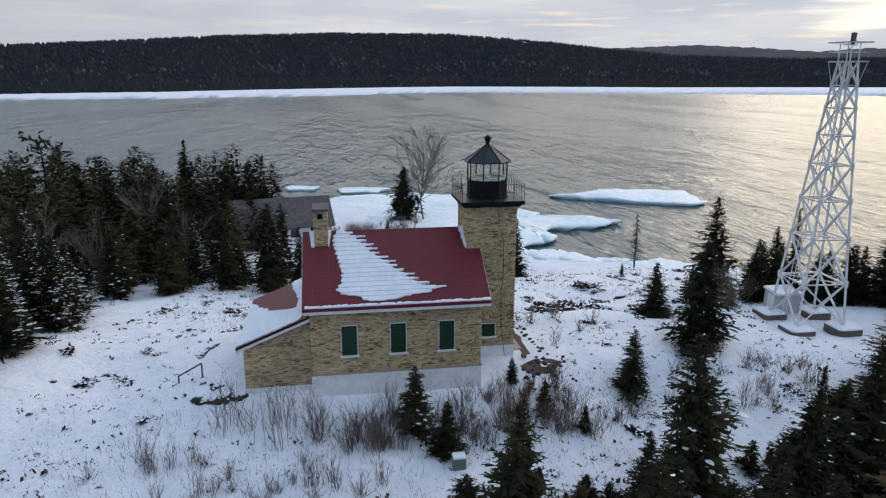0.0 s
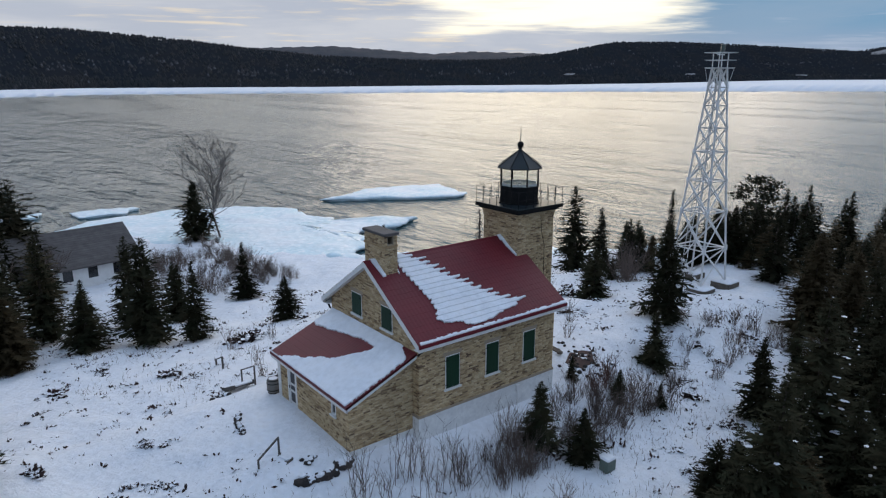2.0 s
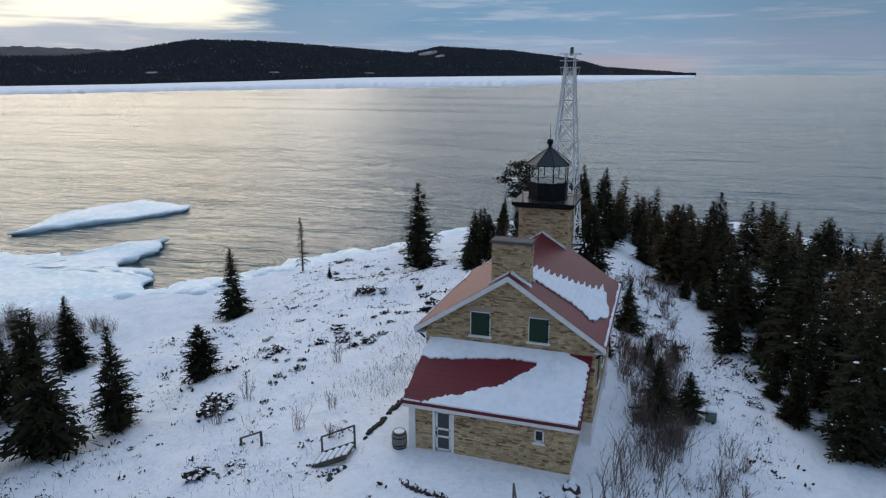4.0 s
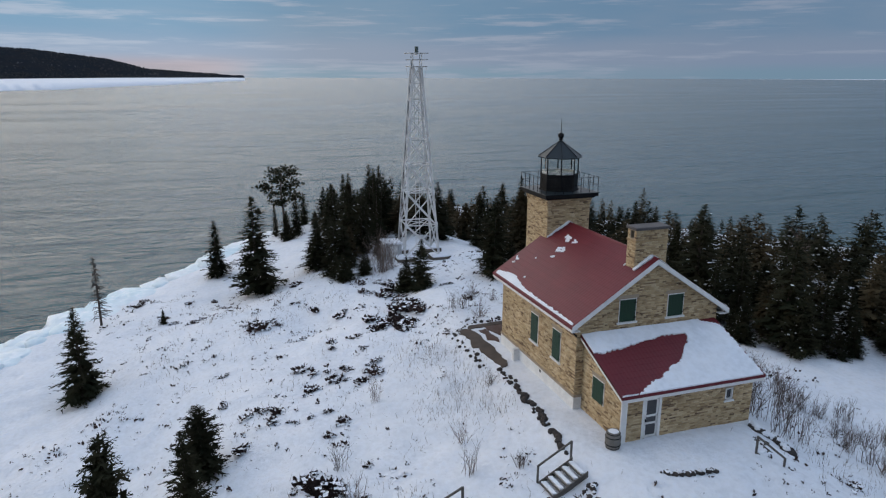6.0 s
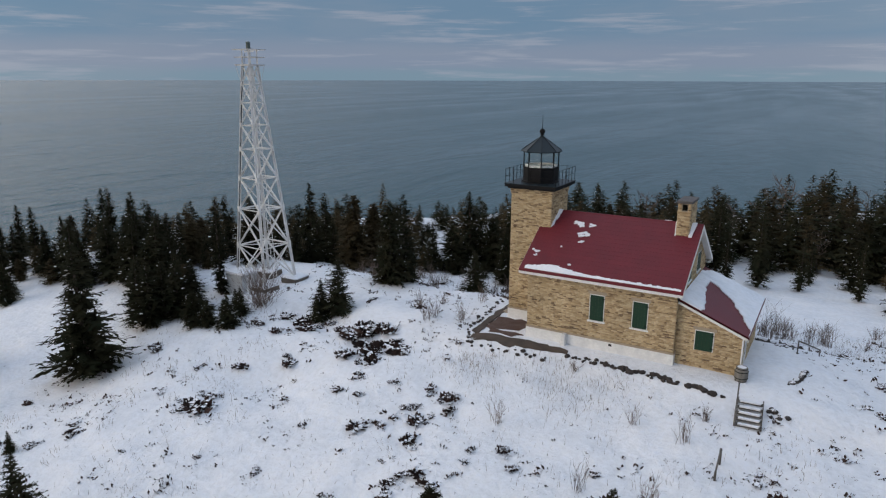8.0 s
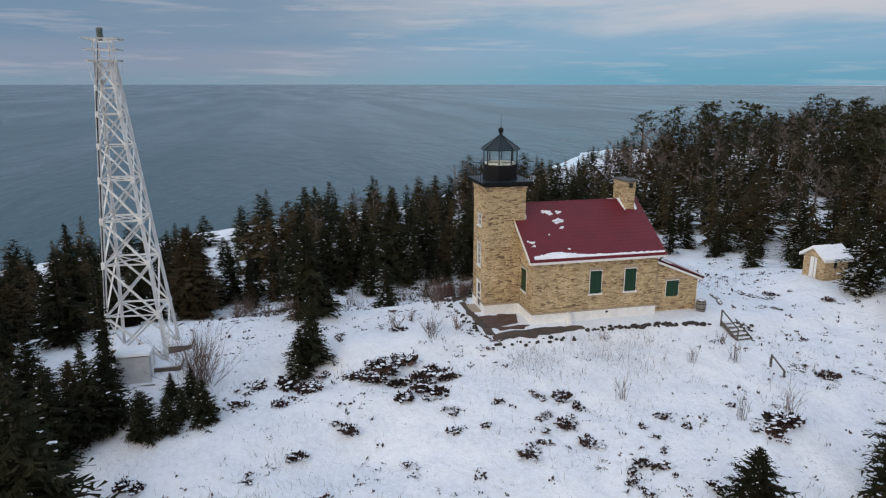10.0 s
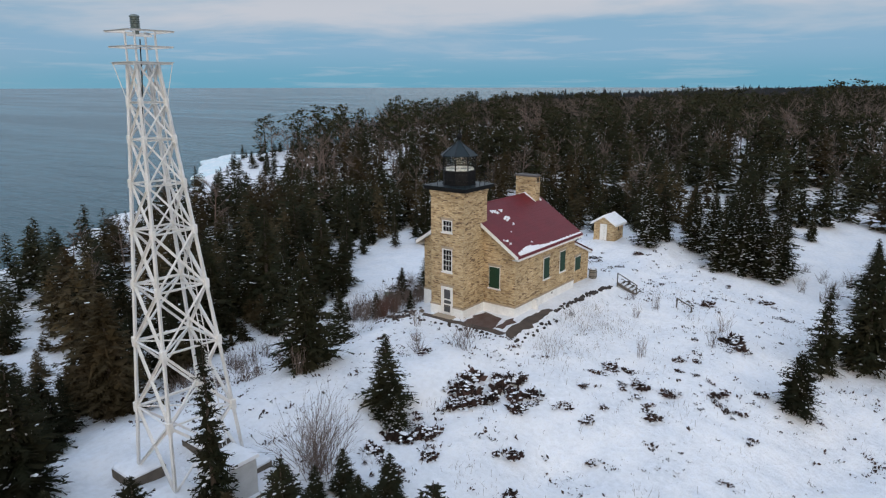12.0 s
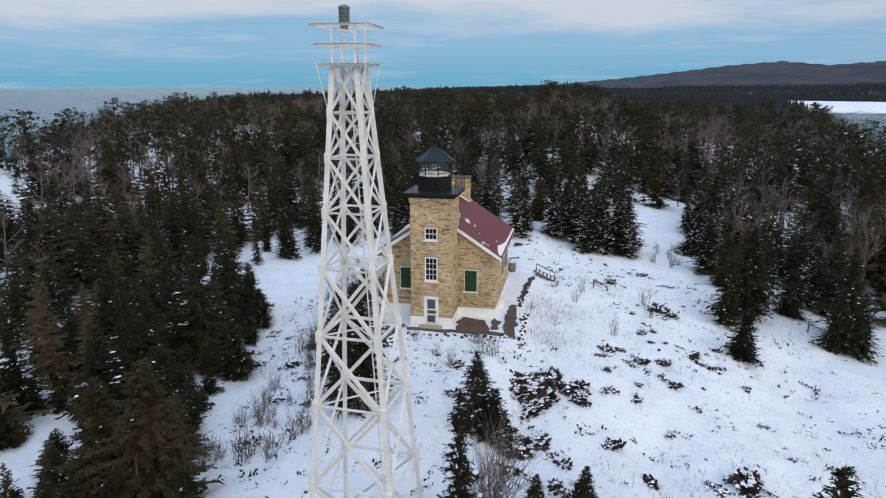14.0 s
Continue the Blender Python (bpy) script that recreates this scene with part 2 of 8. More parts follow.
def brick_material():
    """Cream, tan and brown bricks: each has its own tone, and dark ones lie together in loose runs."""
    m = bpy.data.materials.new("tan_brick")
    m.use_nodes = True
    nt = m.node_tree
    N, L = nt.nodes.new, nt.links.new
    b = nt.nodes["Principled BSDF"]
    b.inputs["Roughness"].default_value, b.inputs["Specular IOR Level"].default_value = 0.88, 0.25
    geo = N("ShaderNodeNewGeometry")

    def mn(op, a, c):
        n = N("ShaderNodeMath")
        n.operation = op
        for i, v in enumerate((a, c)):
            if isinstance(v, (int, float)):
                n.inputs[i].default_value = v
            else:
                L(v, n.inputs[i])
        return n.outputs[0]

    def noise_tex(scale, detail, stretch):
        mp = N("ShaderNodeMapping")
        mp.inputs[3].default_value = stretch
        L(geo.outputs["Position"], mp.inputs[0])
        t = N("ShaderNodeTexNoise")
        t.inputs["Scale"].default_value, t.inputs["Detail"].default_value = scale, detail
        L(mp.outputs[0], t.inputs["Vector"])
        return t.outputs[0]

    each = mn("FRACT", mn("ADD", geo.outputs["Random Per Island"], N("ShaderNodeObjectInfo").outputs["Random"]), 0.0)
    tone = mn("ADD", mn("MULTIPLY", each, 0.62), mn("MULTIPLY", noise_tex(1.0, 3, (1.0, 1.0, 4.5)), 0.75))
    ramp = N("ShaderNodeValToRGB")
    e = ramp.color_ramp.elements
    e[0].position, e[0].color = 0.24, (0.105, 0.068, 0.044, 1)
    e[1].position, e[1].color = 0.98, (0.60, 0.475, 0.30, 1)
    for p, c in ((0.36, (0.19, 0.125, 0.075, 1)), (0.47, (0.34, 0.24, 0.135, 1)), (0.62, (0.46, 0.335, 0.19, 1)), (0.80, (0.53, 0.40, 0.235, 1))):
        e.new(p).color = c
    L(tone, ramp.inputs[0])
    shade = N("ShaderNodeMapRange")
    shade.inputs[1].default_value, shade.inputs[2].default_value, shade.inputs[3].default_value, shade.inputs[4].default_value = 0.3, 0.7, 0.80, 1.10
    L(noise_tex(0.45, 5, (1, 1, 1)), shade.inputs[0])
    mx = N("ShaderNodeMix")
    mx.data_type, mx.blend_type = "RGBA", "MULTIPLY"
    mx.inputs[0].default_value = 1.0
    L(ramp.outputs[0], mx.inputs[6]), L(shade.outputs[0], mx.inputs[7])
    L(mx.outputs[2], b.inputs["Base Color"])
    bp = N("ShaderNodeBump")
    bp.inputs["Distance"].default_value, bp.inputs["Strength"].default_value = 0.006, 0.7
    L(noise_tex(38, 4, (1, 1, 1)), bp.inputs["Height"]), L(bp.outputs[0], b.inputs["Normal"])
    return m


def water_material():
    m = bpy.data.materials.new("lake_water")
    m.use_nodes = True
    nt = m.node_tree
    N, L = nt.nodes.new, nt.links.new
    b = nt.nodes["Principled BSDF"]
    b.inputs["Base Color"].default_value = (0.013, 0.058, 0.072, 1)
    b.inputs["IOR"].default_value = 1.333
    co = N("ShaderNodeTexCoord").outputs["Object"]

    def waves(scale, stretch, turn, detail=3):
        mp = N("ShaderNodeMapping")
        mp.inputs[2].default_value, mp.inputs[3].default_value = (0, 0, radians(turn)), stretch
        L(co, mp.inputs[0])
        t = N("ShaderNodeTexNoise")
        t.inputs["Scale"].default_value, t.inputs["Detail"].default_value = scale, detail
        t.inputs["Distortion"].default_value = 0.4
        L(mp.outputs[0], t.inputs["Vector"])
        return t.outputs[0]

    add = N("ShaderNodeMath")
    add.operation = "MULTIPLY_ADD"
    L(waves(0.12, (1, 0.28, 1), 35, 6), add.inputs[0])
    add.inputs[1].default_value = 3.6
    L(waves(0.55, (1, 0.32, 1), 28, 6), add.inputs[2])
    bp = N("ShaderNodeBump")
    bp.inputs["Strength"].default_value, bp.inputs["Distance"].default_value = 0.9, 0.72
    L(add.outputs[0], bp.inputs["Height"]), L(bp.outputs[0], b.inputs["Normal"])
    # slicks: calmer and rougher reaches
    ra = N("ShaderNodeMapRange")
    ra.inputs[1].default_value, ra.inputs[2].default_value, ra.inputs[3].default_value, ra.inputs[4].default_value = 0.36, 0.64, 0.12, 0.24
    L(waves(0.022, (1, 0.16, 1), 15, 5), ra.inputs[0]), L(ra.outputs[0], b.inputs["Roughness"])
    return m


def snow_material(name, drift, crust):
    """Wind-packed snow: soft grey-blue patches paint the shade of hollows into the colour; crusted grain and small
    pits.
    """
    m = material(name, (0.82, 0.83, 0.86), 0.75, second=(0.70, 0.735, 0.79), scale=0.5, amount=0.8, grain=3.1, bump=drift, spec=0.25, third=(0.75, 0.775, 0.825))
    nt = m.node_tree
    N, L = nt.nodes.new, nt.links.new
    b = nt.nodes["Principled BSDF"]
    first = b.inputs["Normal"].links[0].from_socket
    t, bp = N("ShaderNodeTexNoise"), N("ShaderNodeBump")
    t.inputs["Scale"].default_value, t.inputs["Detail"].default_value, t.inputs["Roughness"].default_value = 0.9, 8, 0.72
    L(N("ShaderNodeTexCoord").outputs["Object"], t.inputs["Vector"])
    bp.inputs["Strength"].default_value, bp.inputs["Distance"].default_value = 0.7, crust
    L(t.outputs[0], bp.inputs["Height"]), L(first, bp.inputs["Normal"]), L(bp.outputs[0], b.inputs["Normal"])
    return m


BRICK, WATER, SNOW = brick_material(), water_material(), snow_material("snow", 0.05, 0.05)
GROUND_SNOW = snow_material("drifted_snow", 0.10, 0.30)
ICE = material("lake_ice", (0.76, 0.82, 0.86), 0.5, second=(0.50, 0.72, 0.80), scale=0.16, amount=0.7, grain=1.1, bump=0.22, third=(0.80, 0.84, 0.87))
MORTAR = material("pale_mortar", (0.36, 0.30, 0.22), 0.95, second=(0.25, 0.21, 0.16), scale=1.2, amount=0.8, grain=20, bump=0.004)
STONE_TRIM = material("sandstone_trim", (0.38, 0.31, 0.23), 0.85, second=(0.27, 0.22, 0.17), scale=2, bump=0.006)
FOUNDATION = material("whitewashed_foundation", (0.78, 0.78, 0.77), 0.85, second=(0.56, 0.57, 0.58), scale=1.6, amount=0.5, grain=7, bump=0.02)
PAINT = material("white_paint", (0.78, 0.78, 0.77), 0.5, second=(0.62, 0.61, 0.58), scale=2.5, amount=0.4, grain=40, bump=0.002)
ROOF_RED = material("red_roof_metal", (0.135, 0.012, 0.019), 0.5, second=(0.105, 0.010, 0.016), scale=0.8, amount=0.7, grain=9, bump=0.003, vary=0.03, spec=0.35)
SHUTTER = material("green_shutter_paint", (0.007, 0.040, 0.019), 0.5, second=(0.005, 0.028, 0.014), scale=3, grain=30, stretch=(4, 4, 0.6), bump=0.003, vary=0.1)
IRON = material("black_iron", (0.006, 0.0065, 0.008), 0.6, metal=0.0, second=(0.022, 0.021, 0.02), scale=3, grain=30, bump=0.002, spec=0.15)
# Teal of the reflected sky is put into this dark paint's base colour.
COPPER = material("sky_tinted_roof_paint", (0.008, 0.017, 0.021), 0.42, second=(0.012, 0.018, 0.026), scale=2, grain=20, spec=0.3)
DARK = material("dark_interior", (0.02, 0.02, 0.02), 0.9)
MAST = material("white_mast_paint", (0.74, 0.74, 0.74), 0.5, second=(0.56, 0.54, 0.51), scale=1.5, amount=0.6, grain=18, bump=0.002)
CONCRETE = material("dark_concrete", (0.15, 0.125, 0.10), 0.9, second=(0.08, 0.07, 0.06), scale=1.5, amount=0.9, grain=14, bump=0.015)
TIMBER = material("weathered_timber", (0.11, 0.10, 0.09), 0.85, second=(0.06, 0.055, 0.05), scale=2, grain=22, stretch=(1, 1, 4), bump=0.005, vary=0.15)
BARREL = material("grey_barrel_wood", (0.21, 0.20, 0.18), 0.85, second=(0.13, 0.12, 0.11), scale=3, grain=20, stretch=(3, 3, 0.6), bump=0.006, vary=0.1)
ROCK = material("dark_rock", (0.030, 0.026, 0.025), 0.9, second=(0.055, 0.044, 0.040), scale=2.5, amount=0.8, grain=9, bump=0.03, vary=0.3)
BARE_EARTH = material("red_brown_gravel", (0.080, 0.044, 0.035), 0.95, second=(0.12, 0.085, 0.072), scale=1.5, amount=0.8, grain=16, bump=0.03)
PATH = material("brown_stone_path", (0.085, 0.064, 0.051), 0.9, second=(0.05, 0.039, 0.033), scale=1.2, amount=0.8, grain=12, bump=0.015)
SHINGLE = material("grey_shingles", (0.12, 0.11, 0.108), 0.85, second=(0.055, 0.05, 0.05), scale=1.5, grain=10, bump=0.01, vary=0.12)
NEEDLES = material("spruce_needles", (0.020, 0.024, 0.014), 0.95, second=(0.036, 0.031, 0.018), scale=0.6, amount=0.9, grain=3.5, vary=0.35, spec=0.04)
CEDAR = material("cedar_needles", (0.050, 0.041, 0.023), 0.9, second=(0.068, 0.050, 0.029), scale=0.6, amount=0.9, grain=3.5, vary=0.3, spec=0.04)
BARK = material("dark_bark", (0.055, 0.042, 0.034), 0.9, second=(0.09, 0.075, 0.065), scale=3, grain=14, stretch=(2, 2, 0.5), vary=0.2)
BIRCH = material("pale_bare_bark", (0.16, 0.14, 0.125), 0.85, second=(0.12, 0.10, 0.09), scale=3, grain=14, vary=0.2)
TWIG = material("bare_twigs", (0.150, 0.115, 0.098), 0.9, second=(0.06, 0.045, 0.04), scale=2, grain=10, vary=0.3)
BARE_WOOD = material("leafless_crowns", (0.165, 0.122, 0.104), 0.9, second=(0.10, 0.075, 0.066), scale=0.05, amount=0.8, grain=2, vary=0.1)
REDTWIG = material("red_brown_twigs", (0.12, 0.062, 0.05), 0.9, second=(0.07, 0.042, 0.036), scale=2, grain=10, vary=0.25)
JUNIPER = material("juniper_needles", (0.030, 0.021, 0.019), 0.85, second=(0.062, 0.036, 0.031), scale=1.2, amount=0.9, grain=5, vary=0.35, spec=0.2)
GRASS = material("dry_grass", (0.19, 0.145, 0.11), 0.9, second=(0.10, 0.075, 0.06), scale=2, grain=9)
# Bluer, lifted tones put the far shore's haze into these two base colours.
HAZED_HILLSIDE = material("hazed_hillside_cover", (0.018, 0.022, 0.028), 1.0, second=(0.024, 0.025, 0.028), scale=0.012, amount=0.9, grain=0.09, spec=0.0)
HAZED_FOREST = material("hazed_forest_cover", (0.020, 0.025, 0.029), 0.95, second=(0.030, 0.029, 0.029), scale=0.012, amount=0.9, grain=0.09, spec=0.1, third=(0.026, 0.026, 0.027))
BARE_SLOPE = material("bare_woods_on_slope", (0.050, 0.050, 0.054), 0.95, second=(0.022, 0.023, 0.025), scale=0.05, amount=1.0, grain=0.2, spec=0.1, third=(0.13, 0.135, 0.15))
SNOWY_WOODS = material("snow_among_bare_trees", (0.30, 0.31, 0.33), 0.95, second=(0.09, 0.09, 0.095), scale=0.05, amount=1.0, grain=0.2, spec=0.1)
# Blue of distant haze mixed into the base colours of the farthest ridges.
HAZED_RIDGE = material("hazed_ridge_forest", (0.035, 0.045, 0.060), 0.95, second=(0.075, 0.072, 0.080), scale=0.006, amount=1.0, grain=0.03, spec=0.1, third=(0.028, 0.036, 0.050))
CABINET = material("grey_white_cabinet_paint", (0.50, 0.52, 0.53), 0.6, second=(0.36, 0.37, 0.38), scale=1.5, amount=0.7, grain=12, bump=0.003)
LENS = material("beacon_lens", (0.10, 0.13, 0.12), 0.25, second=(0.06, 0.08, 0.08), scale=4, spec=0.7)


def glass_material():
    """Thin clear pane: nearly all passes straight through, a little is mirrored."""
    m = bpy.data.materials.new("clear_glass")
    m.use_nodes = True
    nt = m.node_tree
    N, L = nt.nodes.new, nt.links.new
    nt.nodes.remove(nt.nodes["Principled BSDF"])
    clear, gloss, both = N("ShaderNodeBsdfTransparent"), N("ShaderNodeBsdfGlossy"), N("ShaderNodeMixShader")
    clear.inputs[0].default_value = (0.975, 0.985, 0.98, 1)
    gloss.inputs["Roughness"].default_value = 0.02
    both.inputs[0].default_value = 0.045
    L(clear.outputs[0], both.inputs[1]), L(gloss.outputs[0], both.inputs[2])
    L(both.outputs[0], nt.nodes["Material Output"].inputs[0])
    return m


GLASS = glass_material()


# ---- mesh building ----
class Geo:
    """Collects corners and faces for one mesh."""

    def __init__(self):
        self.v, self.f = [], []

    def add(self, verts, faces):
        n = len(self.v)
        self.v.extend(tuple(p) for p in verts)
        self.f.extend(tuple(i + n for i in face) for face in faces)
        return self

    def poly(self, *pts):
        return self.add(pts, [tuple(range(len(pts)))])

    def box(self, x0, x1, y0, y1, z0, z1, c=0.0):
        """A box; c chamfers its upright and top edges a little."""
        if c <= 0:
            v = [(x, y, z) for z in (z0, z1) for x, y in ((x0, y0), (x1, y0), (x1, y1), (x0, y1))]
            return self.add(v, [(3, 2, 1, 0), (4, 5, 6, 7), (0, 1, 5, 4), (1, 2, 6, 5), (2, 3, 7, 6), (3, 0, 4, 7)])

        def ring(z, i):
            a, b, d, e = x0 + i, x1 - i, y0 + i, y1 - i
            return [(a + c, d, z), (b - c, d, z), (b, d + c, z), (b, e - c, z), (b - c, e, z), (a + c, e, z), (a, e - c, z), (a, d + c, z)]
        return self.stack([ring(z0 + c, 0)[:], ring(z1 - c, 0), ring(z1, c)], floor=ring(z0, 0))

    def stack(self, rings, floor=None, cap=True):
        """Joins rings of equal count from the bottom up."""
        if floor is not None:
            rings = [floor] + rings
        n, k = len(rings[0]), len(self.v)
        for r in rings:
            self.v.extend(tuple(p) for p in r)
        for j in range(len(rings) - 1):
            for i in range(n):
                a, b = k + j * n + i, k + j * n + (i + 1) % n
                self.f.append((a, b, b + n, a + n))
        if cap:
            self.f.append(tuple(k + i for i in reversed(range(n))))
            self.f.append(tuple(k + (len(rings) - 1) * n + i for i in range(n)))
        return self

    def turned(self, profile, sides=8, centre=(0, 0), turn=0.0):
        """A solid of revolution: (radius, height) pairs, bottom up."""
        rings = [[(centre[0] + max(r, 1e-4) * math.cos(turn + 2 * math.pi * i / sides), centre[1] + max(r, 1e-4) * math.sin(turn + 2 * math.pi * i / sides), z)
                  for i in range(sides)] for r, z in profile]
        return self.stack(rings)

    def rod(self, a, b, r0, r1=None, sides=4, cap=True):
        """A straight tapered bar from a to b."""
        a, b = Vector(a), Vector(b)
        r1 = r0 if r1 is None else r1
        d = (b - a).normalized()
        s = d.cross(Vector((0, 0, 1))) if abs(d.z) < 0.95 else d.cross(Vector((1, 0, 0)))
        s.normalize()
        t = d.cross(s)
        rings = []
        for p, r in ((a, r0), (b, r1)):
            rings.append([p + (s * math.cos(2 * math.pi * (i + 0.5) / sides) + t * math.sin(2 * math.pi * (i + 0.5) / sides)) * r for i in range(sides)])
        return self.stack([rings[0][::-1], rings[1][::-1]], cap=cap)

    def path(self, pts, radii, sides=4):
        for (a, b), (r, q) in zip(zip(pts[:-1], pts[1:]), zip(radii[:-1], radii[1:])):
            self.rod(a, b, r, q, sides, cap=False)
        return self

    def mesh(self, name, mat, smooth=False, uv=False):
        me = bpy.data.meshes.new(name)
        me.from_pydata(self.v, [], self.f)
        me.materials.append(mat)
        me.update()
        if smooth:
            me.polygons.foreach_set("use_smooth", [True] * len(me.polygons))
        if uv:
            lay = me.uv_layers.new(name="UVMap")
            for p in me.polygons:
                n = p.normal
                for li in p.loop_indices:
                    co = me.vertices[me.loops[li].vertex_index].co
                    if abs(n.z) > 0.8:
                        lay.data[li].uv = (co.x, co.y)
                    elif abs(n.x) > abs(n.y):
                        lay.data[li].uv = (co.y + 40.13, co.z + 30)
                    else:
                        lay.data[li].uv = (co.x + 40, co.z + 30)
        return me


def part(name, geo, mat, parent=None, label="", smooth=False, uv=False):
    """Links one mesh object, as a part under its thing or part. geo may be a Geo or a ready mesh."""
    me = geo.mesh(name, mat, smooth, uv) if isinstance(geo, Geo) else geo
    ob = new(name, me)
    if parent is not None:
        ob.parent = parent
    if label:
        ob["label"] = label
    return ob


def thing(name, label, category, group="", kind="", at=None):
    ob = new(name)
    ob.empty_display_size = 0.3
    if at is not None:
        ob.matrix_basis = at
    return tagged(ob, label, category, group, kind)


def lumps(x, y, scale, seed=0.0):
    return noise.noise(Vector((x / scale, y / scale, seed)))


def arrays(verts, faces, name, mat, smooth=False):
    """A mesh from numpy corners and faces of equal count."""
    me = bpy.data.meshes.new(name)
    verts, faces = np.asarray(verts, np.float32), np.asarray(faces, np.int32)
    me.vertices.add(len(verts))
    me.vertices.foreach_set("co", verts.ravel())
    k = faces.shape[1]
    me.loops.add(faces.size)
    me.loops.foreach_set("vertex_index", faces.ravel())
    me.polygons.add(len(faces))
    me.polygons.foreach_set("loop_start", np.arange(0, faces.size, k, dtype=np.int32))
    me.polygons.foreach_set("loop_total", np.full(len(faces), k, np.int32))
    if smooth:
        me.polygons.foreach_set("use_smooth", np.ones(len(faces), bool))
    me.materials.append(mat)
    me.update(calc_edges=True)
    me.validate()
    return me


# ---- the lie of the land ----
LAKE = -6.2
COAST = [(-300, 140), (-190, 112), (-90, 92), (-40, 88), (-12, 88), (6, 82), (16, 72), (21, 60), (24, 50), (30, 42), (38, 40), (46, 33), (54, 29), (62, 23),
         (72, 16), (80, 8), (86, -4), (84, -20), (70, -34), (55, -47), (40, -56), (28, -61), (14, -66), (3, -79), (-10, -92), (-23, -101), (-40, -112),
         (-52, -128), (-72, -150), (-95, -150), (-110, -152), (-140, -168), (-200, -192), (-290, -224), (-380, -262), (-560, -300), (-1000, -320), (-2500, -520), (-4500, -900),
         (-4500, 1500), (-2500, 800), (-1000, 300), (-520, 175)]


def soft(v, w):
    return w * np.logaddexp(0, v / w)


def inland(x, y, poly=COAST):
    """Metres inside a closed line (negative outside)."""
    x, y = np.asarray(x, float), np.asarray(y, float)
    d, inside = np.full(x.shape, 1e9), np.zeros(x.shape, bool)
    for (ax, ay), (bx, by) in zip(poly, poly[1:] + poly[:1]):
        ex, ey = bx - ax, by - ay
        k = np.clip(((x - ax) * ex + (y - ay) * ey) / (ex * ex + ey * ey), 0, 1)
        d = np.minimum(d, np.hypot(x - ax - k * ex, y - ay - k * ey))
        if by != ay:
            inside ^= ((ay > y) != (by > y)) & (x < ex * (y - ay) / ey + ax)
    return np.where(inside, d, -d)


def ripple(x, y):
    """Low drifts and hollows of the snow."""
    r = 0.15 * np.sin(x / 3.1 + 1.3 * np.sin(y / 4.7)) * np.sin(y / 2.7 + 1.1 * np.sin(x / 5.3))
    r += 0.07 * np.sin(x / 1.27 + 2.0 * np.sin(y / 2.1)) * np.sin(y / 1.13 + 1.7 * np.sin(x / 1.9))
    r += 0.06 * np.sin(x / 0.61 + 2.3 * np.sin(y / 1.31)) * np.sin(y / 0.57 + 2.1 * np.sin(x / 1.7))
    calm = 1 - 0.8 * np.exp(-(np.maximum(np.abs(x - 4.5) - 9, 0) ** 2 + np.maximum(np.abs(y) - 5, 0) ** 2) / 6)
    return r * calm


def ground_z(x, y):
    x, y = np.asarray(x, float), np.asarray(y, float)
    # a level bench round the house, a bank north of it, then a slope to the harbour; a steeper fall to the south
    h = 0.12 - 0.75 / (1 + np.exp(-np.clip((y - 6.6) / 0.45, -50, 50))) - 0.165 * soft(y - 8, 1.5)
    h = h - 2.3 * (1 - np.exp(-soft(-y - 3.2, 0.7) / 4.2)) - 0.02 * soft(-y - 8, 2)
    h = h - 0.04 * soft(x - 28, 3) - 0.05 * soft(x - 46, 4) + 0.035 * np.minimum(soft(-x - 30, 8), 140)
    h = h - 0.55 * np.exp(-((x - 36.5) / 6) ** 2 - ((y - 2.5) / 5) ** 2)
    # hollows and steps of the slope
    for cx, cy, rx, ry, dz in ((23.3, 15.0, 3.8, 3.0, -0.95), (10, 26.5, 8.5, 3.2, -0.85), (-12.5, 1.5, 4.6, 6.5, -0.85), (20.3, 8.9, 2.2, 1.6, -0.4), (0.5, 18.3, 2.4, 1.6, 0.5),
                               (39.5, 20, 7.0, 5.5, -1.2), (21.5, 33, 6.0, 4.0, -0.8), (25.8, 6.2, 3.0, 2.4, -0.8), (20.0, -5.0, 3.6, 2.4, -0.8)):
        h = h + dz * np.exp(-((x - cx) / rx) ** 2 - ((y - cy) / ry) ** 2)
    h = np.maximum(h, LAKE + 0.9) + ripple(x, y)
    d = inland(x, y) + 1.6 * np.sin(x / 5.0 + 2 * np.sin(y / 9)) + 0.7 * np.sin(y / 2.3 + x / 3.1) + 0.8 * np.sin(x / 1.6 + 1.5 * np.sin(y / 2.9))
    bank = LAKE + np.where(d > 0, 0.25 + 0.45 * np.maximum(d, 0) ** 0.9, 0.25 + 0.4 * d)
    k = 0.6
    return -k * np.logaddexp(-h / k, -np.maximum(bank, LAKE - 3) / k)


def gz(x, y):
    return float(ground_z(x, y))


def widening(lo, hi, step, far, grow=1.14):
    core = list(np.arange(lo, hi + step / 2, step))
    for sign, start in ((1, core[-1]), (-1, core[0])):
        p, s = start, step
        while abs(p) < far:
            s *= grow
            p += sign * s
            core.append(p) if sign > 0 else core.insert(0, p)
    return np.array(core)


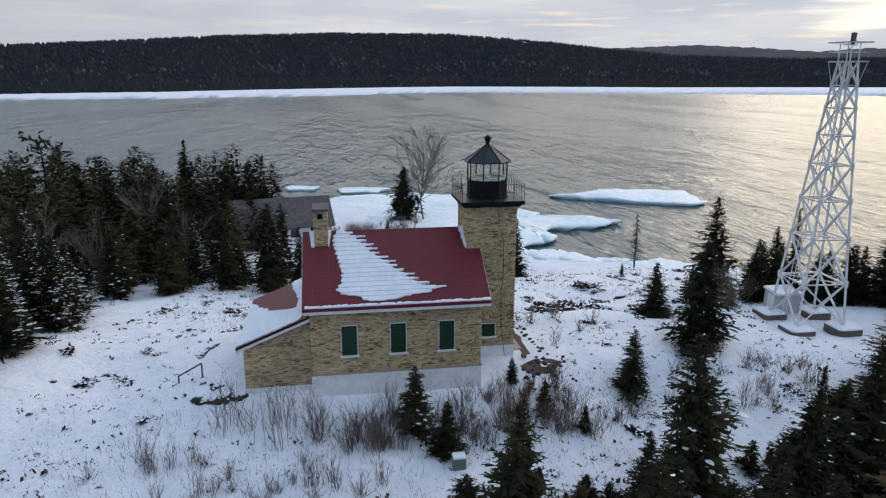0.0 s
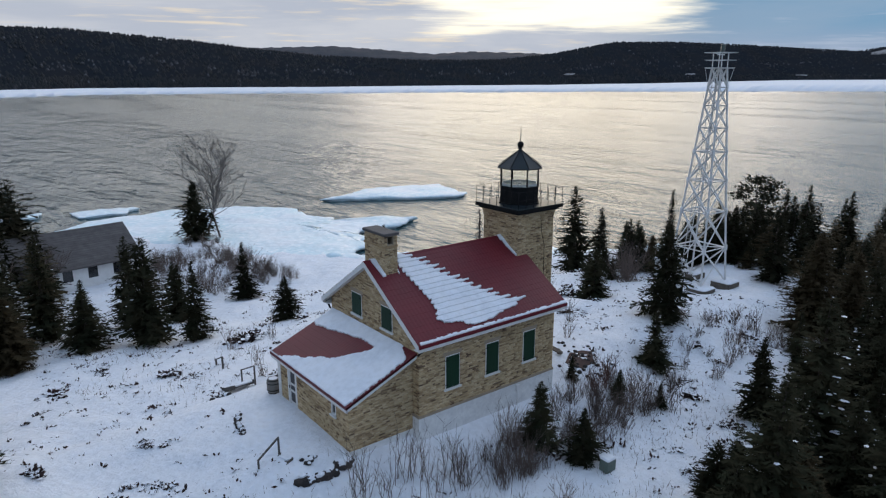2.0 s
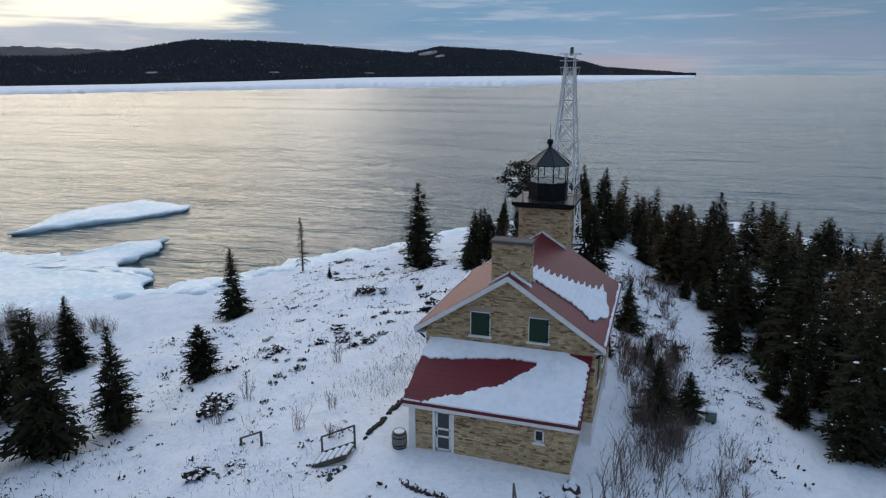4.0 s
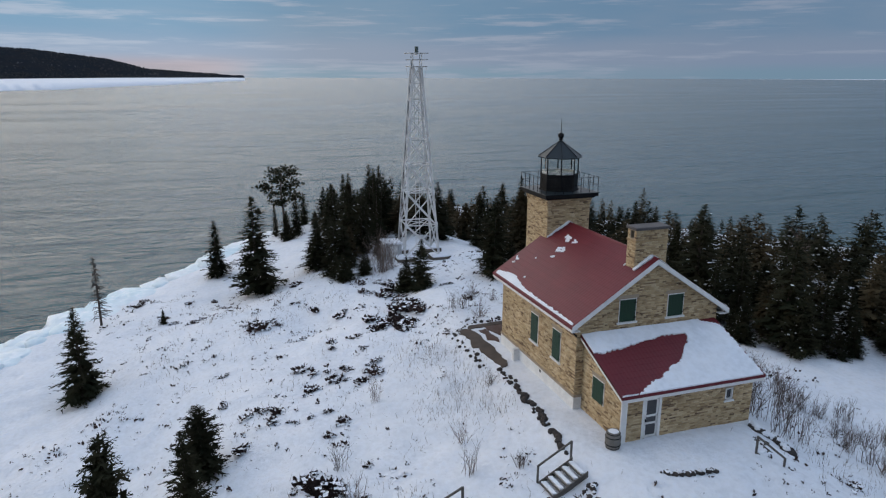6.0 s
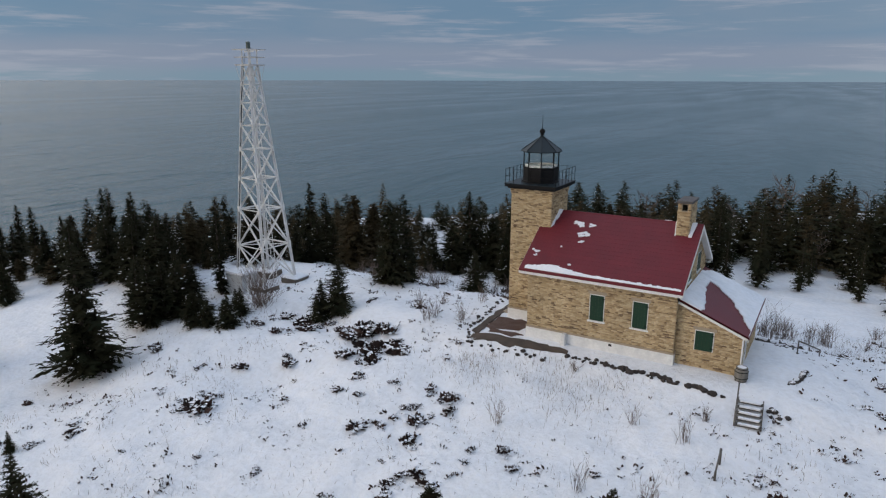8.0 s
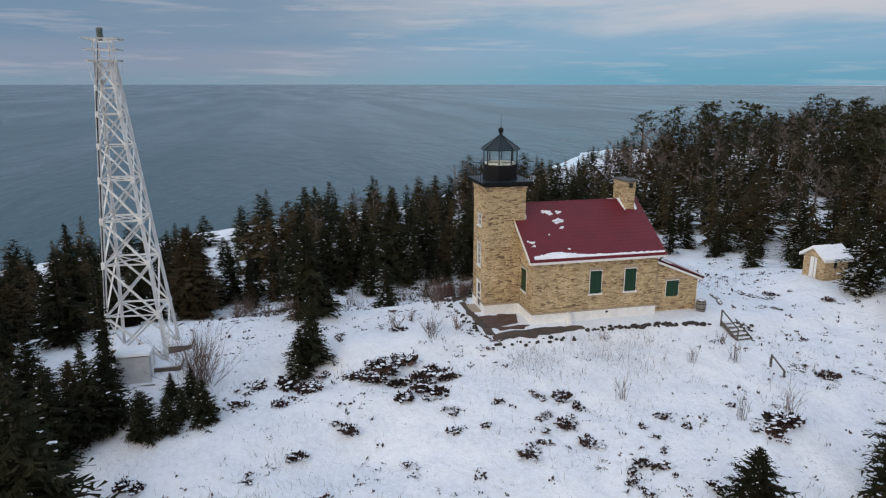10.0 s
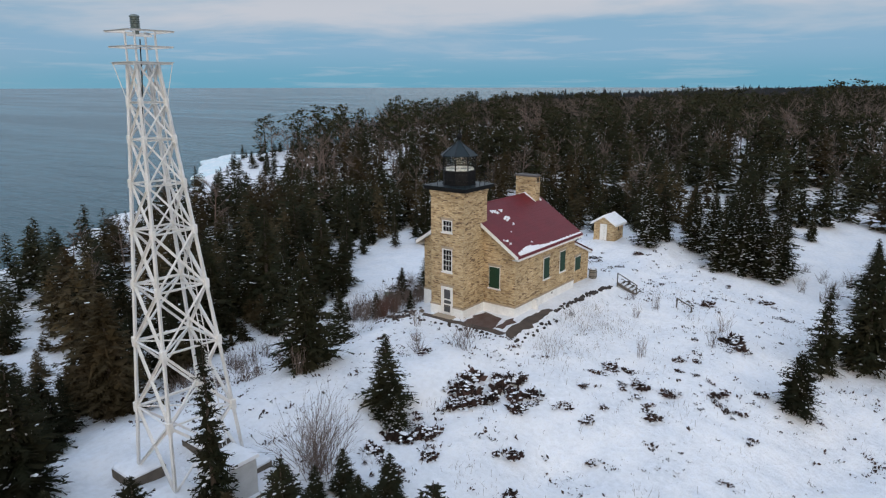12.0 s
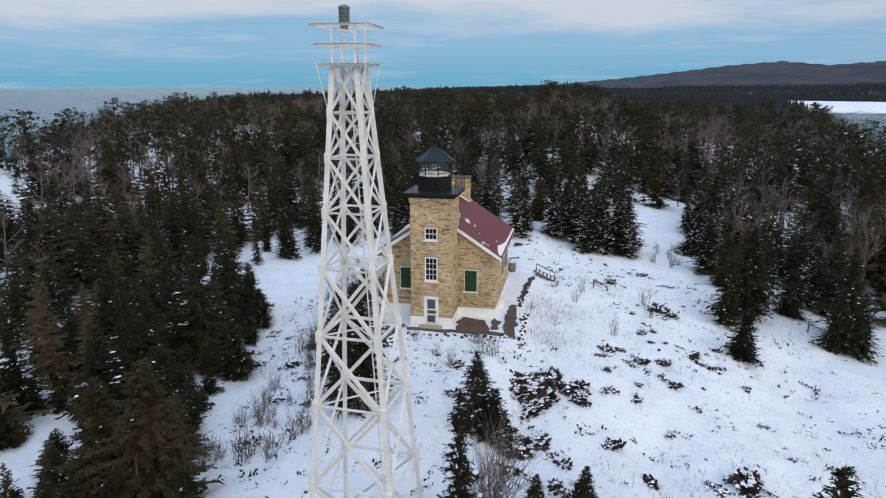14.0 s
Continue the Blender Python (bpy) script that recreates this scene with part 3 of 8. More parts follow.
def build_ground():
    xs, ys = widening(-34, 66, 0.36, 4400, 1.12), widening(-30, 48, 0.36, 4400, 1.12)
    X, Y = np.meshgrid(xs, ys)
    Z = ground_z(X, Y)
    far = np.maximum(np.abs(X), np.abs(Y)) > 150
    Z = np.where(far, Z + 0.5 * np.sin(X / 37) * np.sin(Y / 41), Z)
    n, m = len(xs), len(ys)
    i = (np.arange(m - 1)[:, None] * n + np.arange(n - 1)[None]).ravel()
    faces = np.stack([i, i + 1, i + n + 1, i + n], 1)
    ob = new("ground", arrays(np.stack([X, Y, Z], -1).reshape(-1, 3), faces, "ground", GROUND_SNOW, True))
    tagged(ob, "uneven snow-covered ground of a rocky wooded point", "snowy ground", kind="structure")


def build_water():
    g = Geo()
    rings = [0, 60, 160, 400, 1000, 2400, 4900]
    seg = 48
    pts = [(20, 20, LAKE)] + [(20 + r * math.cos(2 * math.pi * i / seg), 20 + r * math.sin(2 * math.pi * i / seg), LAKE) for r in rings[1:] for i in range(seg)]
    faces = [(0, 1 + i, 1 + (i + 1) % seg) for i in range(seg)]
    for k in range(len(rings) - 2):
        for i in range(seg):
            a, b = 1 + k * seg + i, 1 + k * seg + (i + 1) % seg
            faces.append((a, a + seg, b + seg, b))
    g.add(pts, faces)
    tagged(part("water", g, WATER), "cold grey open lake water with small ripples", "lake water", kind="structure")


def curve(az, table):
    t = np.array(table)
    return np.interp(az, t[:, 0], t[:, 1])


SHORE = [(-84, 560), (-70, 600), (-50, 680), (-24, 712), (-13, 680), (0, 724), (10, 865), (28, 838), (45, 890), (62, 1000), (78, 1155), (87, 1700), (92, 2600)]
WOODS = [(-84, 1000), (-60, 960), (-50, 900), (-24, 880), (-13, 900), (0, 1060), (10, 1200), (28, 1190), (47, 1420), (55, 1700), (65, 2300), (83, 2600), (92, 2700)]
WOODS_EL = [(-84, -1.3), (-60, -1.32), (-50, -1.5), (-24, -1.5), (-13, -1.48), (0, -1.25), (10, -1.1), (28, -1.12), (47, -0.93), (55, -0.75), (65, -0.46), (83, -0.28), (92, -0.25)]
CREST_EL = [(-84, -0.35), (-70, -0.2), (-62, 0.2), (-50, 1.4), (-24, 1.83), (-17, 2.25), (-8, 2.85), (0, 3.12), (9.6, 3.08), (18, 2.42), (23, 1.8), (28, 1.35), (36, 1.0), (43, 1.05),
            (47, 1.5), (52, 2.4), (57, 2.35), (62, 2.05), (69, 1.5), (71.7, 2.0), (77.6, 1.65), (82.3, 1.05), (85, 0.35), (88, 0.12), (92, -0.12)]
EYE_Z = 17.3


def far_hill_height(az, k):
    """Height of the far shore's slope at bearing az, k from the wood's edge (0) to the crest (1)."""
    lo, hi = curve(az, WOODS_EL), curve(az, CREST_EL)
    r0 = curve(az, WOODS)
    r1 = r0 + 620
    r = r0 + (r1 - r0) * k
    swell = np.sin(np.clip(k, 0, 1) * math.pi / 2) ** 0.9
    el = lo + (hi - lo) * swell
    el = el - 6.0 * np.maximum(k - 1, 0)
    return r, EYE_Z + r * np.tan(np.radians(el))


def polar(az, r, z):
    a = np.radians(az)
    return np.stack([r * np.sin(a), r * np.cos(a), z], -1)


def build_far_shore():
    rng = np.random.default_rng(5)
    az = np.arange(-84, 92.01, 0.4)
    rough = np.interp(az, az, rng.normal(0, 1, len(az)))
    n = len(az)

    def sheet(rows, name, mat, label, category):
        P = np.stack(rows)
        m = len(rows)
        i = (np.arange(m - 1)[:, None] * n + np.arange(n - 1)[None]).ravel()
        faces = np.stack([i, i + n, i + n + 1, i + 1], 1)
        ob = new(name, arrays(P.reshape(-1, 3), faces, name, mat, True))
        tagged(ob, label, category, kind="structure")

    s, w = curve(az, SHORE) + 9 * rough, curve(az, WOODS)
    zw = EYE_Z + w * np.tan(np.radians(curve(az, WOODS_EL)))
    sheet([polar(az, s, LAKE - 0.5 + 0 * az), polar(az, s + 2, LAKE + 0.9 + 0.5 * np.abs(rough)), polar(az, s * 0.5 + w * 0.5, np.maximum(LAKE * 0.5 + zw * 0.5, LAKE + 1) + 0.4 * rough), polar(az, w + 30, np.maximum(zw, LAKE + 1.2))],
          "shore_ice", SNOW, "white shelf of snow-covered ice along the far shore", "shore ice")
    az = np.arange(-84, 92.01, 0.4)
    n, rough = len(az), rough[-len(np.arange(-84, 92.01, 0.4)):]
    rows = []
    for k in (-0.02, 0.0, 0.1, 0.25, 0.4, 0.55, 0.7, 0.85, 0.95, 1.0, 1.15, 1.4):
        r, z = far_hill_height(az, k)
        z = z + (0 if k <= 0 else 1.6 * np.sin(az * 2.1 + 9 * k) + 1.0 * rough * min(k, 1))
        rows.append(polar(az, r, z if k >= 0 else np.full_like(az, LAKE)))
    sheet(rows, "backdrop_hills", HAZED_HILLSIDE, "dark wooded hills on the far side of the harbour", "hills")

    # trees of the far shore and slope, as one mass
    K = 24000
    a = rng.uniform(-83, 90, K)
    k = np.concatenate([rng.uniform(0, 0.1, K // 4), np.full(K // 6, 1.0) + rng.normal(0, 0.02, K // 6), rng.uniform(0, 1.0, K - K // 4 - K // 6)])
    r, z = far_hill_height(a, k)
    keep = (np.sin(a * 1.7 + 11 * k) + np.sin(a * 4.1 - 17 * k) + rng.normal(0, 0.5, K) < 1.75) | (k < 0.08) | (k > 0.97)
    a, r, z, k = a[keep], r[keep], z[keep], k[keep]
    P = polar(a, r, z - 1.0)
    H, R = rng.uniform(4.5, 8.0, len(a)), rng.uniform(2.4, 4.4, len(a))
    H = np.where(r > 2000, H * 0.8, H)
    ring = [(math.cos(i * 2 * math.pi / 5), math.sin(i * 2 * math.pi / 5)) for i in range(5)]
    V = np.zeros((len(a), 6, 3))
    for i, (c, q) in enumerate(ring):
        V[:, i] = P + np.stack([R * c, R * q, 0 * R], 1)
    V[:, 5] = P + np.stack([rng.normal(0, 0.3, len(a)), rng.normal(0, 0.3, len(a)), H], 1)
    F = np.array([(i, (i + 1) % 5, 5) for i in range(5)])
    bare = (np.abs(k - 0.27 - 0.05 * np.sin(a * 0.5)) < 0.05) & (np.sin(a * 0.9) + np.sin(a * 2.3 + 1) + rng.normal(0, 0.5, len(a)) > 0.1) | (rng.random(len(a)) < 0.04)
    for pick, name, mat, label in ((~bare, "far_woods", HAZED_FOREST, "dense dark conifer woods covering the far shore and hills"), (bare, "far_bare_woods", BARE_SLOPE, "bands of grey leafless woods with snow beneath on the far slope")):
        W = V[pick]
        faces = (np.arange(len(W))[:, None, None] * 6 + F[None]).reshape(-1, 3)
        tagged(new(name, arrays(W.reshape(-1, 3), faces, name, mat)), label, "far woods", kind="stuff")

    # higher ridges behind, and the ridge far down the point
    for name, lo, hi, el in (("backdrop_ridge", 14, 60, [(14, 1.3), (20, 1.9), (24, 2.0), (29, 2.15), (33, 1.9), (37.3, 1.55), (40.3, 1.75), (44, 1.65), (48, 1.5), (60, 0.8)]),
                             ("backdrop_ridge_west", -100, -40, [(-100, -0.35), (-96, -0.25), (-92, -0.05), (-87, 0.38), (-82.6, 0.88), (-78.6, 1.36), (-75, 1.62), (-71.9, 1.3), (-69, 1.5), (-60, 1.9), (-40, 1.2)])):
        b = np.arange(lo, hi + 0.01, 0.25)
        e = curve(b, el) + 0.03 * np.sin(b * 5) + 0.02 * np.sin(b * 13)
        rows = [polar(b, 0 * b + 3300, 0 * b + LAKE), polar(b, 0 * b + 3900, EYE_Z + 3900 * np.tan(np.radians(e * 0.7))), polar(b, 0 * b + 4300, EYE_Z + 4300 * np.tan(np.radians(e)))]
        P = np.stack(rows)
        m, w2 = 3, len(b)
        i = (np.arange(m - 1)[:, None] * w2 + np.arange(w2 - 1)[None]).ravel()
        ob = new(name, arrays(P.reshape(-1, 3), np.stack([i, i + w2, i + w2 + 1, i + 1], 1), name, HAZED_RIDGE, True))
        tagged(ob, "distant wooded ridge on the horizon with blue haze in its colour", "far ridge", kind="structure")


def floe(name, outline, height, label, seed):
    """A slab of ice with an undercut rim and a lumpy snow top."""
    rng = random.Random(seed)
    cx, cy = sum(p[0] for p in outline) / len(outline), sum(p[1] for p in outline) / len(outline)
    pts = []
    for (ax, ay), (bx, by) in zip(outline, outline[1:] + outline[:1]):
        for k in range(5):
            t = k / 5
            pts.append((ax + (bx - ax) * t + rng.uniform(-0.6, 0.6), ay + (by - ay) * t + rng.uniform(-0.6, 0.6)))

    def ring(scale, z, rough):
        return [(cx + (x - cx) * scale, cy + (y - cy) * scale, z + rough * (1.6 * lumps(cx + (x - cx) * scale, cy + (y - cy) * scale, 5.0, seed) + 0.8 * lumps(cx + (x - cx) * scale, cy + (y - cy) * scale, 1.7, seed))) for x, y in pts]
    rings = [ring(0.965, LAKE - 0.4, 0), ring(0.96, LAKE + 0.12, 0.0), ring(1.0, LAKE + 0.32, 0.05)]
    for s, f in ((0.985, 0.45), (0.95, 0.62), (0.90, 0.72), (0.84, 0.78), (0.76, 0.84), (0.68, 0.9), (0.58, 0.96), (0.48, 1.0), (0.38, 1.0), (0.28, 0.97), (0.18, 0.95), (0.08, 0.93)):
        rings.append(ring(s, LAKE + 0.3 + (height - 0.3) * f, 0.20 * height))
    g = Geo().stack(rings)
    tagged(part(name, g, ICE, smooth=True), label, "ice floe")


build_ground()
build_water()
build_far_shore()
floe("ice_floe", [(42.5, 85), (50, 81), (57, 76), (66, 72.5), (69, 74), (70, 82), (71, 86), (64, 89), (57, 90), (50, 88)], 0.85, "pale blue-white ice floe afloat on the lake", 1)
floe("ice_floe", [(27, 41.5), (31, 39.6), (34, 41.5), (32, 44.5), (28.5, 45)], 0.55, "small low flat ice floe beside the snowy shore", 2)
floe("ice_shelf", [(16, 52), (24, 45.5), (30, 49), (33, 51), (31.5, 54), (34, 57), (41, 57.5), (47, 60.5), (45, 62), (36, 61.5), (33.5, 64), (35, 68), (33, 73),
                   (34, 79), (31, 83), (26, 88), (14, 92), (2, 90), (-4, 84), (4, 70)], 1.0, "broad shelf of snow-covered shore ice with a dark undercut edge", 3)
floe("ice_floe", [(3, 96), (10, 95), (13, 99), (8, 102), (2, 101)], 0.45, "small broken ice floe off the harbour shore", 4)
floe("ice_floe", [(-9, 101), (-3, 100), (-2, 104), (-8, 106)], 0.4, "small broken ice floe off the harbour shore", 6)
floe("ice_shelf", [(-52, -118), (-44, -122), (-54, -134), (-66, -152), (-80, -160), (-92, -158), (-90, -142), (-70, -128)], 1.6, "snow-capped shelf of shore ice jutting into the lake", 5)


def ice_rim(pts, n, seed):
    """Lumps of spray ice frozen along the edge of the shore."""
    rng = random.Random(seed)
    g = Geo()
    lens = [math.dist(a, b) for a, b in zip(pts[:-1], pts[1:])]
    for i in range(n):
        d, k = sum(lens) * (i + rng.random()) / n, 0
        while k < len(lens) - 1 and d > lens[k]:
            d -= lens[k]
            k += 1
        t, (ax, ay), (bx, by) = d / lens[k], pts[k], pts[k + 1]
        pad = rng.random() < 0.3
        off = rng.uniform(0.2, 3.0) if pad else rng.gauss(0.6, 1.0)
        x, y = ax + (bx - ax) * t + (by - ay) / lens[k] * -off, ay + (by - ay) * t + (bx - ax) / lens[k] * off
        r, z, turn = rng.uniform(1.4, 3.0) if pad else rng.uniform(0.3, 1.2), max(LAKE, gz(x, y)) - (0.25 if pad else 0.1), rng.uniform(0, 6)
        rings = []
        for q, h in ((1.05, -0.5), (1.0, 0.05), (0.88, 0.28), (0.55, 0.42), (0.2, 0.46)):
            rings.append([(x + r * q * rng.uniform(0.85, 1.15) * math.cos(turn + m * math.pi / 4), y + r * q * rng.uniform(0.85, 1.15) * math.sin(turn + m * math.pi / 4), z + h * min(r, 1.1) * rng.uniform(0.85, 1.15)) for m in range(8)])
        g.stack(rings)
    tagged(part("ice_rim", g, ICE, smooth=True), "pale blue lumps of frozen spray along the shore", "shore ice", kind="stuff")


ice_rim([(78, 9.5), (72, 15), (62, 22), (54, 28), (46, 32), (38, 39), (30, 41), (24, 49)], 130, 12)


def hill_clearing(az, k, width, depth):
    """A snowy opening in the woods of the far slope."""
    rng = random.Random(int(az * 10))
    rows = []
    for j in range(4):
        row = []
        for i in range(7):
            b = az + width * (i / 6 - 0.5) + rng.uniform(-0.05, 0.05)
            q = k + depth * (j / 3 - 0.5) * (0.4 + 0.6 * math.sin(math.pi * (i + 0.5) / 7)) + rng.uniform(-0.006, 0.006)
            r, z = far_hill_height(b, q)
            row.append(tuple(polar(b, r - 2, z + 2.2)))
        rows.append(row)
    g = Geo()
    g.add([p for row in rows for p in row], [(j * 7 + i, j * 7 + i + 1, j * 7 + i + 8, j * 7 + i + 7) for j in range(3) for i in range(6)])
    tagged(part("hill_clearing", g, SNOWY_WOODS), "small snowy clearing in the far dark woods", "snow patch", kind="structure")


for az, k, width, depth in ((70.6, 0.62, 1.5, 0.16), (71.6, 0.45, 0.8, 0.08)):
    hill_clearing(az, k, width, depth)
for az, k, width, depth in ((48.7, 0.16, 0.9, 0.03), (58.0, 0.10, 0.7, 0.03), (65.7, 0.07, 0.8, 0.03)):
    hill_clearing(az, k, width, depth)


# ---- the lighthouse ----
def wall(g, axis, plane, out, u0, u1, z0, top, holes=(), thick=0.32):
    """A wall on the plane axis = plane that faces out (+1 or -1); top(u) is its upper edge; holes are (u, u, z, z)."""
    def at(u, z, d):
        p = plane - out * d
        return (p, u, z) if axis == "x" else (u, p, z)
    cuts = sorted({u0, u1, *(h[0] for h in holes), *(h[1] for h in holes), *((0.0,) if u0 < 0 < u1 else ())})
    for a, b in zip(cuts[:-1], cuts[1:]):
        mid = (a + b) / 2
        spans, z = [], z0
        for h in sorted((h for h in holes if h[0] < mid < h[1]), key=lambda h: h[2]):
            spans.append((z, z, h[2], h[2]))
            z = h[3]
        spans.append((z, z, top(a), top(b)))
        for za, zb, ta, tb in spans:
            for d in (0.0, thick):
                g.poly(at(a, za, d), at(b, zb, d), at(b, tb, d), at(a, ta, d))
    for a, b, c, e in holes:
        for (p, q), (r, s) in (((a, c), (b, c)), ((a, e), (b, e)), ((a, c), (a, e)), ((b, c), (b, e))):
            g.poly(at(p, q, 0), at(r, s, 0), at(r, s, thick), at(p, q, thick))


BRICKWORK = []


def brick_wall(name, parent, axis, plane, out, u0, u1, z0, top, holes=(), thick=0.32, label=""):
    """A mortar wall whose bricks are laid at the end of the file."""
    g = Geo()
    wall(g, axis, plane, out, u0, u1, z0, top, holes, thick)
    w = part(name, g, MORTAR, parent, label)
    BRICKWORK.append((w, axis, plane, out, u0, u1, z0, top, holes))
    return w


def slab_on(axis, plane, out, u0, u1, z0, z1, d0, d1):
    """A box lying on a wall: d0 to d1 metres out from its plane."""
    g = Geo()
    p, q = sorted((plane + out * d0, plane + out * d1))
    return g.box(p, q, u0, u1, z0, z1) if axis == "x" else g.box(u0, u1, p, q, z0, z1)


lighthouse = thing("lighthouse", "tan brick lighthouse and keeper's house with a snow-patched dark red roof", "lighthouse")
EAVE_Z, RIDGE_Z, ROOF_Y = 4.91, 8.08, 4.83
PITCH = (RIDGE_Z - EAVE_Z) / ROOF_Y
HX0, HX1, HY = 0.27, 9.85, 4.31
TX, TH = 11.03, 1.50
AX, AY0, AY1 = -3.45, -3.78, 3.88
ANNEX_TOP = 4.30
ANNEX_PITCH = 0.406


def under_roof(y):
    return RIDGE_Z - 0.16 - PITCH * abs(y)


def annex_under(x):
    return ANNEX_TOP - 0.13 + (x - HX0) * ANNEX_PITCH


SHUT_S = [(1.93, 2.83), (4.66, 5.56), (7.42, 8.32)]
SHUT_N = [(1.93, 2.86), (4.65, 5.58)]
holes_s = [(a, b, 1.92, 3.70) for a, b in SHUT_S]
holes_n = [(a, b, 2.06, 3.78) for a, b in SHUT_N]
holes_w = [(0.92, 1.92, 4.70, 5.95), (-2.04, -1.05, 4.70, 5.95)]
holes_e = [(2.02, 2.98, 2.06, 3.74), (-2.98, -2.02, 2.06, 3.74)]
for plane, out, holes in ((-HY, -1, holes_s), (HY, 1, holes_n)):
    brick_wall("house_wall", lighthouse, "y", plane, out, HX0, HX1, 0.82, lambda u: 4.75, holes)
for plane, out, holes in ((HX0, -1, holes_w), (HX1, 1, holes_e)):
    brick_wall("gable_wall", lighthouse, "x", plane, out, -HY, HY, 0.82, under_roof, holes)
g = Geo()
g.box(HX0 - 0.05, HX1 + 0.05, -HY - 0.05, HY + 0.05, -1.6, 0.80)
part("foundation", g, FOUNDATION, lighthouse, "whitewashed rubble foundation")
for args in (("y", -HY, -1, HX0 - 0.05, HX1 + 0.05), ("y", HY, 1, HX0 - 0.05, HX1 + 0.05), ("x", HX1, 1, -HY - 0.05, HY + 0.05), ("x", HX0, -1, -HY - 0.05, HY + 0.05)):
    part("water_table", slab_on(*args, 0.80, 0.92, -0.02, 0.075), STONE_TRIM, lighthouse, "brown sandstone course")


def shuttered(axis, plane, out, u0, u1, z0, z1, sill=True):
    """A window closed by a green board shutter, with its frame, lintel, sill, hinges and stay."""
    f = Geo()
    for a, b, c, e in ((u0 - 0.02, u0 + 0.06, z0, z1), (u1 - 0.06, u1 + 0.02, z0, z1), (u0 - 0.02, u1 + 0.02, z1 - 0.06, z1 + 0.02)):
        s = slab_on(axis, plane, out, a, b, c, e, -0.14, 0.03)
        f.add(s.v, s.f)
    win = part("window_frame", f, PAINT, lighthouse, "white painted frame of a shuttered window")
    s = Geo()
    n = 5
    w = (u1 - u0 - 0.04) / n
    for i in range(n):
        b = slab_on(axis, plane, out, u0 + 0.02 + i * w + 0.006, u0 + 0.02 + (i + 1) * w - 0.006, z0 + 0.03, z1 - 0.03, 0.0, 0.05)
        s.add(b.v, b.f)
    b = slab_on(axis, plane, out, u0 + 0.03, u1 - 0.03, z0 + 0.05, z1 - 0.05, -0.02, 0.035)
    s.add(b.v, b.f)
    part("shutter", s, SHUTTER, win, "dark green closed board shutter")
    for z in (z0 + 0.22, z1 - 0.22):
        part("hinge", slab_on(axis, plane, out, u0 - 0.04, u0 + 0.14, z - 0.025, z + 0.025, 0.052, 0.07), IRON, win)
    part("lintel", slab_on(axis, plane, out, u0 - 0.14, u1 + 0.14, z1 + 0.02, z1 + 0.22, -0.1, 0.025), STONE_TRIM, win, "sandstone lintel")
    if sill:
        part("sill", slab_on(axis, plane, out, u0 - 0.10, u1 + 0.10, z0 - 0.10, z0, -0.12, 0.10), PAINT, win, "white painted sill with snow")


for a, b, c, e in holes_s:
    shuttered("y", -HY, -1, a, b, c, e)
for a, b, c, e in holes_n:
    shuttered("y", HY, 1, a, b, c, e)
for a, b, c, e in holes_w:
    shuttered("x", HX0, -1, a, b, c, e)
for a, b, c, e in holes_e:
    shuttered("x", HX1, 1, a, b, c, e)

# roof of the house: courses of pressed metal tiles, each lapping the one below
X0, X1 = -0.10, 10.33
COURSES = 16
